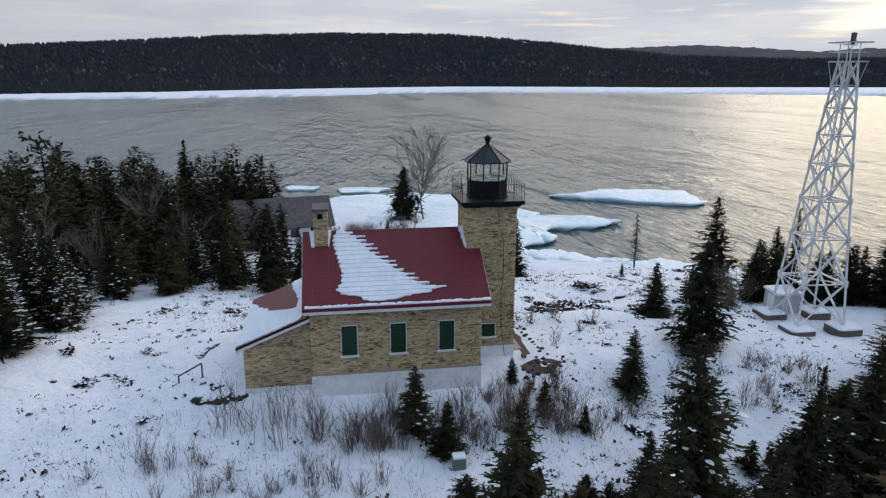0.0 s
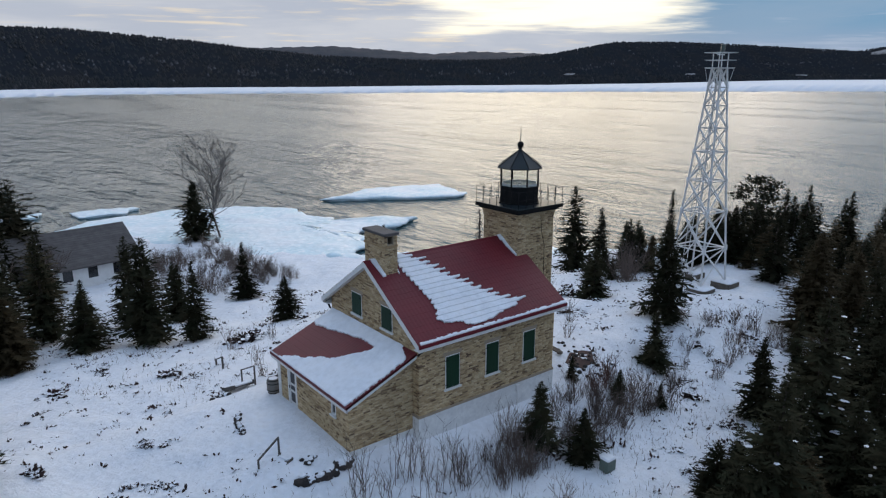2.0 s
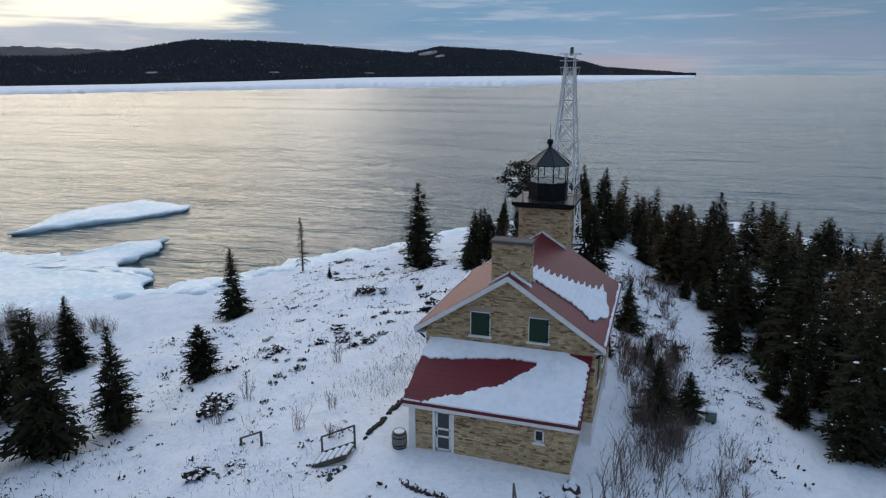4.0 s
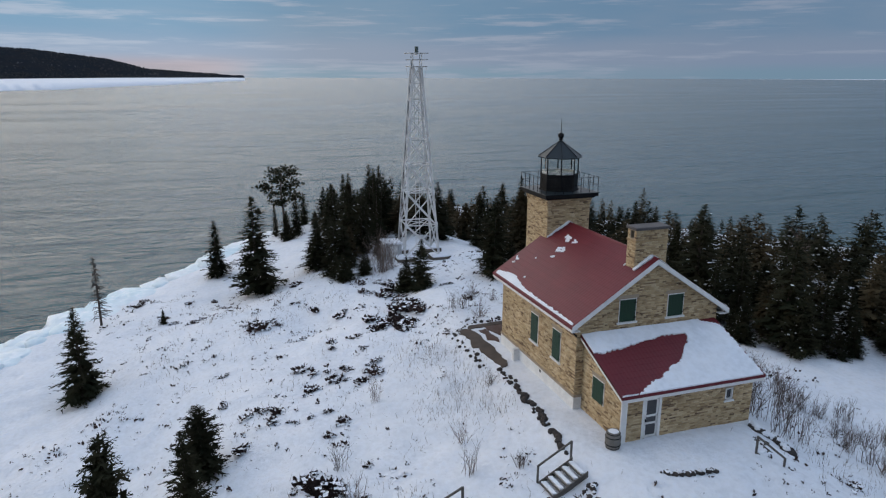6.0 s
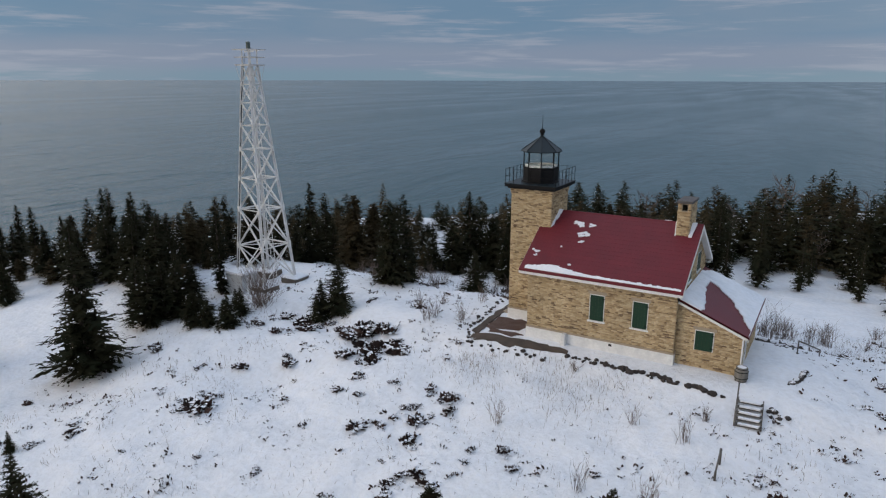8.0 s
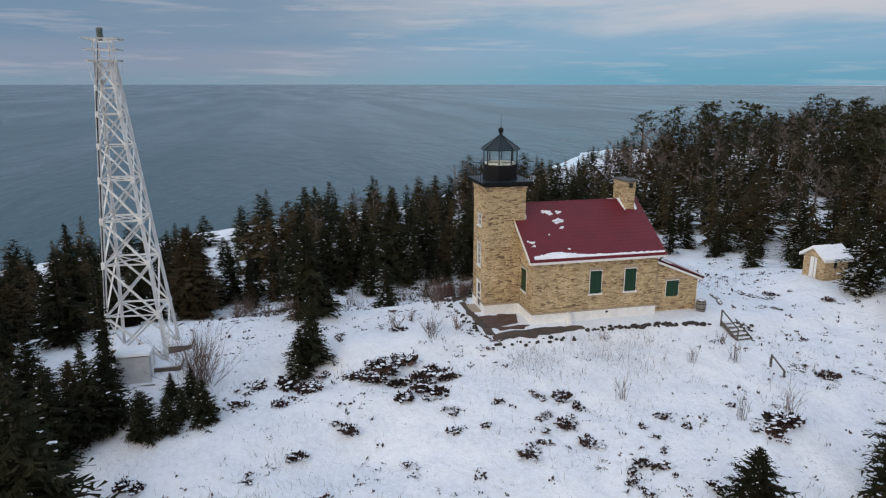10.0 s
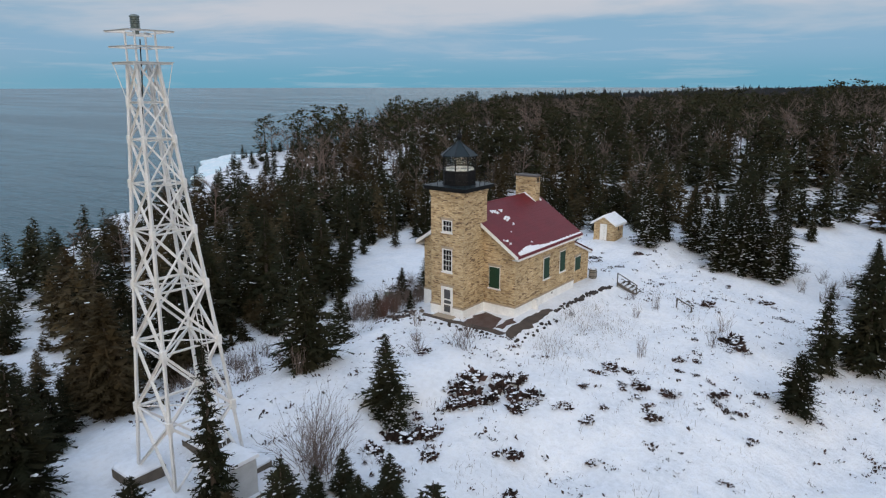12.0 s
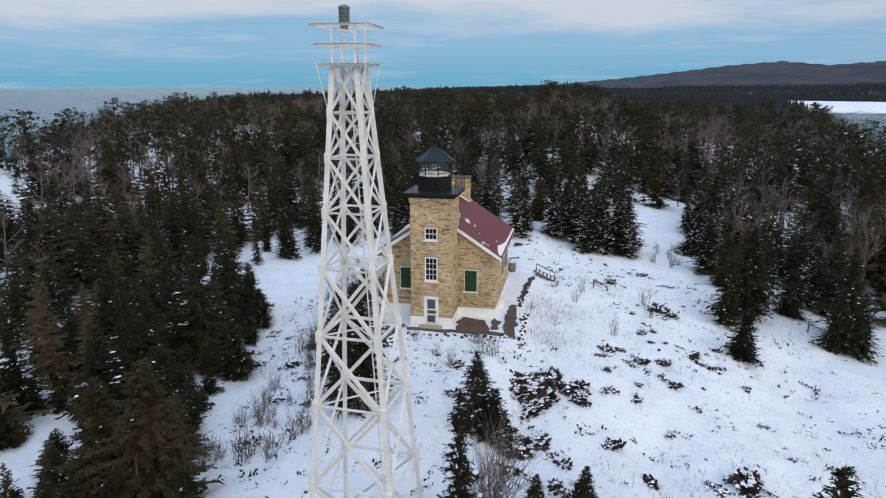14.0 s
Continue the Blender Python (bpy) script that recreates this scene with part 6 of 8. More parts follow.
for side in (-1, 1):
    r = Geo().stack([[boat(x, side * y, z + d) for x, y, z in ((-BL - 0.4, 0, BE + 3.0), (BL + 0.4, 0, BE + 3.0), (BL + 0.4, BW + 0.5, BE - 0.36), (-BL - 0.4, BW + 0.5, BE - 0.36))] for d in (-0.1, 0.0)])
    slope = part("roof", r, SHINGLE, boathouse, "weathered grey shingle roof slope")
    for k in range(18):
        a, b = k / 18, (k + 1) / 18
        ya, yb, za, zb = (BW + 0.5) * a, (BW + 0.5) * b, BE + 3.0 - 3.36 * a, BE + 3.0 - 3.36 * b
        part("shingle_course", Geo().stack([[boat(x, side * y, z) for x, y, z in ((-BL - 0.42, ya, za + 0.005), (BL + 0.42, ya, za + 0.005), (BL + 0.42, yb, zb + 0.045), (-BL - 0.42, yb, zb + 0.045))],
                                            [boat(x, side * y, z) for x, y, z in ((-BL - 0.42, ya, za + 0.02), (BL + 0.42, ya, za + 0.02), (BL + 0.42, yb, zb + 0.06), (-BL - 0.42, yb, zb + 0.06))]]), SHINGLE, slope)
    part("wall", Geo().stack([[boat(x, side * (BW + d), z) for x, z in ((-BL, bz - 1), (BL, bz - 1), (BL, BE), (-BL, BE))] for d in (0, -0.15)]), PAINT, boathouse, "white boarded wall")
    end = Geo().stack([[boat(side * (BL - d), y, z) for y, z in ((-BW, bz - 1), (BW, bz - 1), (BW, BE), (0, BE + 2.9), (-BW, BE))] for d in (0, 0.15)])
    part("gable_wall", end, PAINT, boathouse, "white boarded gable wall")
    for x in (-4, -1.3, 1.3, 4):
        part("window", Geo().stack([[boat(x + u, side * (BW + d), z) for u, z in ((-0.5, bz + 0.9), (0.5, bz + 0.9), (0.5, bz + 2.1), (-0.5, bz + 2.1))] for d in (0.005, 0.03)]), SCREEN_DARK, boathouse)
    for y in (-2, 1.5):
        part("window", Geo().stack([[boat(side * (BL + d), y + u, z) for u, z in ((-0.5, bz + 0.9), (0.5, bz + 0.9), (0.5, bz + 2.1), (-0.5, bz + 2.1))] for d in (0.005, 0.03)]), SCREEN_DARK, boathouse)


# ---- trees and brush ----
def conifer(R, boughs, sprays, seed, low=0.05, droop=0.25, taper=0.8, ragged=0.35, snow=0.1, leaf=1.0, width=0.30):
    """A ten-metre conifer of radius R as triangles: arching boughs that carry small sprays, an inner mass, and flecks of snow on some boughs."""
    rng = np.random.default_rng(seed)
    U = rng.uniform
    i = np.arange(boughs)
    k = np.clip((i + U(-0.4, 0.4, boughs)) / boughs, 0, 0.985) ** 1.12
    az = i * 2.39996 + rng.normal(0, 0.35, boughs)
    lobe = 1 + 0.17 * np.sin(az * 2 + U(0, 6) + 5 * k) + 0.13 * np.sin(az * 3 + U(0, 6) - 9 * k)
    ln = R * ((1 - k) ** taper * np.minimum(1, 0.66 + 4 * k) + 0.02) * lobe * U(1 - ragged, 1 + 0.5 * ragged, boughs)
    rise = 0.45 * k ** 2 - droop * (1 - k) * U(0.3, 1.6, boughs)
    zb = 10 * (low + (1 - low) * k)
    u = np.stack([np.cos(az), np.sin(az), 0 * az], 1)
    s = np.stack([-np.sin(az), np.cos(az), 0 * az], 1)
    up = np.array([0, 0, 1.0])

    def along(t):
        """Points at share t (boughs, n) of each bough."""
        z = zb[:, None] + ln[:, None] * (rise[:, None] * t + 0.13 * np.sin(math.pi * t * 0.9) + 0.07 * t ** 4)
        return u[:, None] * (ln[:, None] * t)[..., None] + up * z[..., None]

    root, mid, tip = (along(np.full((boughs, 1), t))[:, 0] for t in (0.0, 0.55, 1.0))
    w = s * (0.09 * ln * leaf + 0.03)[:, None]
    tris = [np.stack([root, mid + w, mid - w], 1), np.stack([mid - w, mid + w, tip], 1)]
    t = (np.arange(sprays)[None] + U(0, 1, (boughs, sprays))) / sprays * 0.86 + 0.18
    side = np.where(np.arange(sprays) % 2, 1, -1)[None, :, None]
    o = u[:, None] * U(0.4, 1.0, (boughs, sprays, 1)) + s[:, None] * side * U(0.25, 1.0, (boughs, sprays, 1)) + up * U(-0.5, 0.18, (boughs, sprays, 1))
    o /= np.linalg.norm(o, axis=2, keepdims=True)
    L = ((0.36 * ln[:, None] * (1.15 - 0.65 * t) + 0.10) * U(0.55, 1.3, (boughs, sprays)) * leaf)[..., None]
    p = along(t)
    q = p + o * L
    x = np.cross(o, up + rng.normal(0, 0.45, o.shape))
    x = x / np.linalg.norm(x, axis=2, keepdims=True) * L * width
    fan = rng.random((boughs, sprays, 1)) < 0.5
    spray = np.stack([np.where(fan, p, p - x * 0.5), np.where(fan, q + x * 0.55, p + x * 0.5), np.where(fan, q - x * 0.4, q)], 2)
    tris.append(spray.reshape(-1, 3, 3))
    core = max(40, boughs * 3 // 2)
    j = rng.integers(0, boughs, core)
    c = along(np.full((boughs, 1), 0.30))[j, 0]
    tris.append(c[:, None] + rng.normal(0, 1, (core, 3, 3)) * (ln[j] * 0.17 + 0.05)[:, None, None] * np.array([1, 1, 1.3]))
    V = np.concatenate(tris)
    n = int(boughs * snow * 2.0)
    SV = np.zeros((0, 3, 3))
    if n:
        weather = ln * (0.04 + np.maximum(0, np.cos(az - 0.4)))
        j = rng.choice(boughs, n, p=weather / weather.sum())
        c = along(np.sort(U(0.35, 1.02, (boughs, n)), 1))[j, np.arange(n)] + up * 0.06 + s[j] * (ln[j] * rng.normal(0, 0.13, n))[:, None]
        a, turn = U(0.06, 0.19, n) * (0.5 + ln[j] / R), U(0, 6.28, n)
        five = [c + np.stack([np.cos(turn + 1.2566 * m), np.sin(turn + 1.2566 * m) * 0.7, rng.normal(0, 0.06, n)], 1) * (a * U(0.6, 1.2, n))[:, None] for m in range(5)]
        SV = np.concatenate([np.stack([five[0], five[m], five[m + 1]], 1) for m in (1, 2, 3)])
    return (V.reshape(-1, 3), np.arange(len(V) * 3).reshape(-1, 3)), (SV.reshape(-1, 3), np.arange(len(SV) * 3).reshape(-1, 3))


def conifer_model(kind, seed, boughs, sprays, snow):
    """A ten-metre conifer: trunk, crown, snow; scaled on planting."""
    R, low, droop, taper, ragged, mat = {"spruce": (1.95, 0.03, 0.30, 0.80, 0.36, NEEDLES), "slim": (1.1, 0.06, 0.40, 0.62, 0.45, NEEDLES),
                                         "broad": (3.1, 0.02, 0.16, 0.62, 0.32, NEEDLES), "cedar": (2.4, 0.02, 0.02, 0.55, 0.36, CEDAR)}[kind]
    (V, F), (SV, SF) = conifer(R, boughs, sprays, seed, low, droop, taper, ragged, snow, leaf=0.62 if kind == "cedar" else 1.0)
    crown = arrays(V, F, "crown", mat)
    cover = arrays(SV, SF, "snow", SNOW) if len(SV) else None
    trunk = Geo().path([(0, 0, -0.6), (0.02, 0.01, 3.0), (0.0, 0.03, 7.0), (0, 0, 10.05)], [0.19, 0.14, 0.07, 0.008], 6).mesh("trunk", BARK, True)
    return trunk, crown, cover


def model_thing(name, meshes, label, category, group):
    t = thing(name, label, category, group)
    trunk, crown, cover = meshes
    part("trunk", trunk, BARK, t)
    part("crown", crown, NEEDLES, t)
    if cover:
        tagged(part("snow", cover, SNOW, t), "snow on the boughs", kind="stuff")
    return t


SPRUCE_LABEL = {"spruce": "dark green spruce tree standing in snow", "snowy": "dark spruce tree with snow on its boughs", "slim": "slender dark spruce with a narrow crown",
                "broad": "broad bushy dark spruce reaching down to the snow", "cedar": "brownish-green cedar with a dense ragged crown"}
MODELS = {}
for kind, shape, share, n in (("spruce", "spruce", 0.10, 4), ("snowy", "spruce", 0.55, 3), ("slim", "slim", 0.06, 2), ("broad", "broad", 0.16, 3), ("cedar", "cedar", 0.01, 2)):
    for i in range(n):
        MODELS[kind, i] = [conifer_model(shape, 40 + 7 * i + len(kind), 270 if kind == "cedar" else 190, 34 if kind == "cedar" else 14, share), None, n]
PLANTED = []


def plant(kind, x, y, h, width=1.0, rng=random):
    """Puts one tree of height h at (x, y)."""
    n = MODELS[kind, 0][2]
    slot = MODELS[kind, rng.randrange(n)]
    s = h / 10
    m = Matrix.Translation((x, y, gz(x, y) - 0.12)) @ Matrix.Rotation(rng.gauss(0, 0.5), 4, "Z") @ Matrix.Rotation(rng.gauss(0, 0.02), 4, "X")
    if slot[1] is None:
        slot[1] = model_thing("cedar_tree" if kind == "cedar" else "spruce_tree", slot[0], SPRUCE_LABEL[kind], "conifer", "conifers of the point")
        t = slot[1]
    else:
        t = copy_thing(slot[1], m)
    w = s * width
    t.matrix_basis = m @ Matrix.Diagonal((w, w, s, 1))
    PLANTED.append((x, y))


rt = random.Random(21)
# single trees of the clearing: kind, place, height, breadth
for kind, x, y, h, w in (
        ("spruce", 21.6, 31.6, 7.2, 1.25), ("spruce", 47.0, 22.2, 6.4, 1.3), ("spruce", 37.8, 18.3, 10.0, 1.45), ("slim", 37.2, 6.35, 8.3, 1.0), 
        ("broad", 25.1, -1.5, 7.2, 0.92), ("spruce", 24.0, -2.6, 3.6, 1.6), ("spruce", 32.2, 26.8, 1.5, 1.3), 
        ("broad", -4.8, 25.8, 8.9, 0.85), ("spruce", -1.8, 23.4, 6.7, 1.15), ("broad", 5.9, 23.2, 4.0, 1.25), ("spruce", 7.6, 36.9, 6.2, 1.4), ("spruce", -4.2, 34.1, 8.6, 1.3), ("snowy", 18.9, -5.1, 4.2, 1.6),
        ("spruce", 5.7, -7.4, 3.9, 1.7), ("spruce", 7.1, -9.2, 3.1, 1.8), ("snowy", 26.2, 6.8, 2.2, 1.8),
        ("snowy", -18.8, 3.6, 6.8, 1.5), ("snowy", -18.6, 11.4, 6.6, 1.4), ("snowy", -19.4, 13.2, 7.2, 1.4), ("snowy", -20.8, 12.2, 7.4, 1.4), ("snowy", -20.6, 14.8, 7.2, 1.4), ("snowy", -22.0, 10.6, 7.0, 1.4), ("snowy", -22.4, 7.5, 7.2, 1.3), ("snowy", -23.8, 12.5, 7.6, 1.4), ("snowy", -24.5, 15.4, 7.6, 1.4), ("snowy", -21.8, 16.4, 7.0, 1.5), ("snowy", -23.2, 9.2, 7.2, 1.4), ("snowy", -25.5, 10.8, 8.0, 1.4), ("snowy", -19.6, 15.9, 6.2, 1.5),
        ("spruce", -22.6, 4.0, 6.6, 1.3), ("spruce", 8.5, -18.0, 8.2, 1.5), ("spruce", 16.6, -16.2, 9.4, 1.45), ("broad", 12.4, -17.2, 3.8, 0.9), ("broad", 21.0, -17.5, 7.0, 0.8),
        ("broad", 11.2, -15.6, 2.4, 1.0), ("broad", 19.2, -12.2, 5.2, 0.85), ("spruce", 32.2, 8.9, 2.4, 1.7), ("spruce", 33.4, 8.3, 1.9, 1.7), ("spruce", 38.4, -6.0, 3.4, 1.4), ("spruce", 36.4, 10.0, 4.4, 1.9), ("spruce", 41.0, 7.2, 5.0, 1.6), ("broad", 34.4, 11.6, 2.8, 1.3), ("broad", 33.2, 11.4, 2.2, 1.2), ("spruce", 31.4, 10.9, 2.7, 1.8), ("broad", 32.6, 10.2, 1.9, 1.1), ("broad", 44.0, 8.2, 5.4, 1.0), ("spruce", 45.4, 6.4, 6.2, 1.6), ("spruce", 43.4, 6.2, 5.0, 1.6), 
        ("spruce", 46.5, 5.2, 5.8, 1.7), ("spruce", 52.0, 6.8, 6.2, 1.7), ("spruce", 56.5, 7.6, 6.2, 1.6), ("spruce", 50.6, 4.6, 6.0, 1.7), ("spruce", 47.4, 3.6, 5.6, 1.7), ("spruce", 39.0, 10.8, 4.6, 1.8), ("spruce", 38.6, 12.4, 5.2, 1.6), ("spruce", 40.4, 12.2, 5.2, 1.5), ("spruce", 42.6, 10.4, 4.6, 1.6),
        ("spruce", 53.6, 8.6, 5.6, 1.5), ("broad", 48.6, 6.9, 5.4, 1.0), ("spruce", 47.2, 7.4, 5.8, 1.5), ("spruce", 54.0, 2.8, 6.8, 1.3), ("spruce", 39.4, -5.4, 4.2, 1.5), ("spruce", 41.6, -1.6, 6.6, 1.5), ("spruce", 25.3, 5.4, 4.6, 1.7), ("spruce", 26.1, 6.3, 3.2, 1.7), ("spruce", 37.2, 10.8, 5.6, 1.4), ("cedar", 38.4, 9.0, 3.8, 1.2), ("spruce", 53.0, 3.4, 7.6, 1.2),
        ("spruce", 57.2, 2.9, 7.8, 1.2), ("spruce", 62.2, 0.5, 7.6, 1.2), ("spruce", 77.0, 2.0, 6.6, 1.2), ("spruce", 75.0, 5.0, 5.4, 1.2), ("spruce", 70.0, 4.0, 6.2, 1.2), ("cedar", 34.2, -8.2, 7.6, 1.3), ("cedar", 33.8, -11.0, 6.8, 1.2), ("spruce", 32.6, -14.6, 2.4, 1.4), ("spruce", 44.0, -12.9, 8.4, 1.2), ("spruce", 49.5, 6.0, 5.6, 1.3),
        ("spruce", 25.0, -16.0, 8.2, 1.3), ("broad", 12.3, 66.0, 8.6, 1.05), ("broad", -0.5, 32.0, 5.5, 0.8), ("spruce", -20.8, 66.8, 13.0, 1.1), ("spruce", -13.0, 62.0, 10.0, 1.1),
        ("snowy", 14.8, -8.4, 1.6, 1.6), ("snowy", 11.8, -4.2, 1.7, 1.5), ("snowy", 13.0, -6.8, 2.2, 1.5), ("broad", 58.0, 13.5, 4.0, 0.9), ("spruce", 61.0, 12.0, 5.4, 1.2), ("slim", 63.5, 14.5, 4.6, 1.3), ("spruce", 69.5, 10.0, 5.0, 1.2)):
    plant(kind, x, y, h, w, rt)

# the open ground that the woods surround
CLEARING = [(56, 9), (46, 7), (43, 2), (45, -4), (36, -6.8), (27, -9.2), (20, -12), (14, -14.5), (8, -18.5), (0, -21.5), (-8, -22), (-15, -17), (-20, -9), (-23, -3), (-21, 5), (-19, 8), (-22, 15), (-34, 16), (-50, 20), (-50, 23.5),
            (-36, 25), (-22, 22), (-9, 26), (-4, 31), (4, 34), (10, 46), (30, 47), (60, 36), (78, 18), (70, 12)]


def wood_spots(box, n, apart, seed, shore=7.0, inner=0.8):
    rng = np.random.default_rng(seed)
    spots = []
    xs, ys = rng.uniform(box[0], box[1], n), rng.uniform(box[2], box[3], n)
    ok = (inland(xs, ys) > shore) & (inland(xs, ys, CLEARING) < -inner)
    cells = {}
    for x, y in zip(xs[ok], ys[ok]):
        c = (int(x // apart), int(y // apart))
        if any(math.dist((x, y), q) < apart for i in (-1, 0, 1) for j in (-1, 0, 1) for q in cells.get((c[0] + i, c[1] + j), ())):
            continue
        cells.setdefault(c, []).append((x, y))
        spots.append((float(x), float(y)))
    return spots


def wood_tree(x, y, r):
    """Kind, height and breadth of a tree of the woods at (x, y)."""
    edge = -float(inland(x, y, CLEARING))
    kind = r.choices(("spruce", "snowy", "slim", "broad", "cedar"), (5, 1.2 if x > -10 else 3, 1.0, 2.0, 3.2 if x > 10 else 0.8))[0]
    h = r.uniform(3.6, 6.6) if x > 28 else r.uniform(4.6, 7.6) if x > 4 else r.uniform(5.0, 8.0) if y < -14 else r.uniform(5.0, 7.6) if y < 22 else r.uniform(6.5, 10.0) if y < 45 else r.uniform(8.5, 13.0)
    if kind in ("broad", "cedar"):
        h *= 0.78
    if x < 4 and y < -14:
        return r.choice(("spruce", "slim")), r.uniform(4.2, 8.2), r.uniform(1.05, 1.4)
    return kind, h * min(1.0, 0.62 + edge / 10), r.uniform(1.15, 1.6)


near_boxes = [((4, 48, -30, 14), 2600, 1.95, 3, 11.0), ((-24, 4, -34, -18), 400, 3.4, 5, 24.0), ((-40, 2, -18, 60), 600, 3.0, 4, 9.0), ((48, 84, -34, 14), 900, 2.2, 6, 9.0), ((-45, 2, 60, 80), 300, 3.2, 7, 9.0)]
EDGE_WOOD = []
for bx_, n, apart, seed, shore in near_boxes:
    for x, y in wood_spots(bx_, n, apart, seed, shore):
        if any(math.dist((x, y), q) < 1.3 for q in PLANTED[:98]) or (-8 < x < 4 and 34 < y < 80) or (-23.5 < x < -14 and 8 < y < 16):
            continue
        kind, h, w = wood_tree(x, y, rt)
        if any(math.dist((x, y), q) < 2.5 for q in ((31.2, -16.4), (27.4, -19.8), (21.8, -13.4))):  # young growth in the gaps
            h *= 0.35
        # the trees that border the clearing stand singly, those deeper in are part of the wood
        if -float(inland(x, y, CLEARING)) < (7.0 if x > 4 else 9.0) and len(PLANTED) < 285:
            plant(kind, x, y, h, w, rt)
        elif x < 20 or rt.random() > 0.4:
            EDGE_WOOD.append((x, y, h, w))
# low spruces along the wood's southern edge
for x, y, h, w in ((6.5, -17.4, 4.8, 1.0), (9.4, -15.0, 3.4, 1.1), (12.6, -14.4, 2.2, 1.3), (15.4, -15.0, 2.6, 1.2)):
    plant("broad", x, y, h, w, random.Random(int(x * 10)))
# low young growth that fills the grove south of the clearing
for x, y in wood_spots((5, 82, -30, 12), 1500, 2.5, 17, 11.0, 0.3):
    EDGE_WOOD.append((x, y, rt.uniform(1.4, 2.8), rt.uniform(1.9, 2.6)))


def joined_wood(spots, models, seed):
    """Many lighter trees, (x, y, height, breadth), as one mass."""
    rng = np.random.default_rng(seed)
    VV, FF, base = [], [], 0
    zs = ground_z(np.array([p[0] for p in spots]), np.array([p[1] for p in spots]))
    for (x, y, h, w), z in zip(spots, zs):
        V, F = models[rng.integers(len(models))]
        a, tip, tilt = rng.normal(0, 0.6), rng.normal(0, 0.03), rng.uniform(0, 6.28)
        c, s = math.cos(a), math.sin(a)
        P = V * np.array([w, w, 1]) * (h / 10)
        P = P + P[:, 2:3] * np.array([tip * math.cos(tilt), tip * math.sin(tilt), 0])
        VV.append(np.stack([x + P[:, 0] * c - P[:, 1] * s, y + P[:, 0] * s + P[:, 1] * c, z - 0.2 + P[:, 2]], 1))
        FF.append(F + base)
        base += len(V)
    return np.concatenate(VV), np.concatenate(FF)


LIGHT, LIGHT_SNOW, FAR, PINE, BARE_LIGHT = [], [], [], [], []


def bare_model(H, seed, limbs, twigs, lean=0.15, r0=0.10, spread=0.5, levels=3, thin=0.016):
    """A leafless tree: a forked stem, limbs and fine twigs."""
    rng = random.Random(seed)
    g = Geo()

    def grow(p, d, ln, r, depth):
        pts, rad = [p], [r]
        for k in range(3):
            d = (d + Vector((rng.gauss(0, 0.13), rng.gauss(0, 0.13), rng.gauss(0.03, 0.06)))).normalized()
            p = p + d * ln / 3
            pts.append(p)
            rad.append(r * (1 - 0.24 * (k + 1)))
        g.path(pts, rad, 4 if depth < 2 and levels > 2 else 3)
        if depth < levels:
            for j in range((limbs, twigs, twigs)[depth]):
                t = rng.uniform(0.3, 1.0)
                q = pts[0].lerp(pts[-1], t) if t < 0.95 else pts[-1]
                e = (d + Vector((rng.gauss(0, spread), rng.gauss(0, spread), rng.uniform(-0.1, 0.45)))).normalized()
                grow(q, e, ln * rng.uniform(0.35, 0.62), max(r * 0.5, thin), depth + 1)
    grow(Vector((0, 0, -0.3)), Vector((rng.gauss(0, lean), rng.gauss(0, lean), 1)).normalized(), H * 0.72, r0, 0)
    return g


def triangles(g):
    """Corners and triangles of a Geo, as arrays."""
    return np.array([tuple(p) for p in g.v]), np.array([(f[0], f[i], f[i + 1]) for f in g.f for i in range(1, len(f) - 1)])


def open_pine(seed, R):
    """An old pine: a bare lower stem and tufted limbs that make a rounded, open crown."""
    rng = random.Random(seed)
    g = Geo().path([(0, 0, -0.5), (0.1, 0, 5), (0, 0.1, 9.4)], [0.17, 0.13, 0.03], 4)
    for i in range(13):
        k = 0.40 + 0.58 * (i + rng.random()) / 13
        a, reach = i * 2.4 + rng.gauss(0, 0.4), R * (1.05 - abs(k - 0.62) * 1.6) * rng.uniform(0.6, 1.15)
        for t in (0.55, 1.0):
            c = Vector((math.cos(a) * reach * t, math.sin(a) * reach * t, 10 * k + reach * 0.25 * t))
            for _ in range(13):
                o = c + Vector((rng.gauss(0, 0.42), rng.gauss(0, 0.42), rng.gauss(0, 0.22)))
                d, e = (Vector((rng.gauss(0, 0.34), rng.gauss(0, 0.34), rng.gauss(0.1, 0.25))) for _ in range(2))
                g.poly(o, o + d, o + e)
    return triangles(g)


def leafless(seed):
    """A leafless broadleaf tree of the woods: stem, limbs and a haze of fine twigs."""
    rng = random.Random(seed)
    g = Geo()
    lean = Vector((rng.gauss(0, 0.5), rng.gauss(0, 0.5), 9.0))
    g.path([(0, 0, -0.4), tuple(lean * 0.5), tuple(lean)], [0.16, 0.10, 0.02], 3)
    for i in range(10):
        k = rng.uniform(0.28, 0.92)
        a, reach = i * 2.4 + rng.gauss(0, 0.4), rng.uniform(1.3, 2.6) * (1.15 - 0.6 * k)
        b = lean * k
        e = b + Vector((math.cos(a) * reach, math.sin(a) * reach, reach * rng.uniform(0.7, 1.5)))
        g.path([b, e], [0.055, 0.02], 3)
        for _ in range(18):
            o = b.lerp(e, rng.uniform(0.25, 1.0))
            d = Vector((rng.gauss(math.cos(a) * 0.35, 0.5), rng.gauss(math.sin(a) * 0.35, 0.5), rng.uniform(0.1, 1.2))) * rng.uniform(0.6, 1.3)
            w = Vector((rng.gauss(0, 1), rng.gauss(0, 1), 0.0)).normalized() * 0.038
            g.poly(o - w, o + w, o + d)
    return triangles(g)


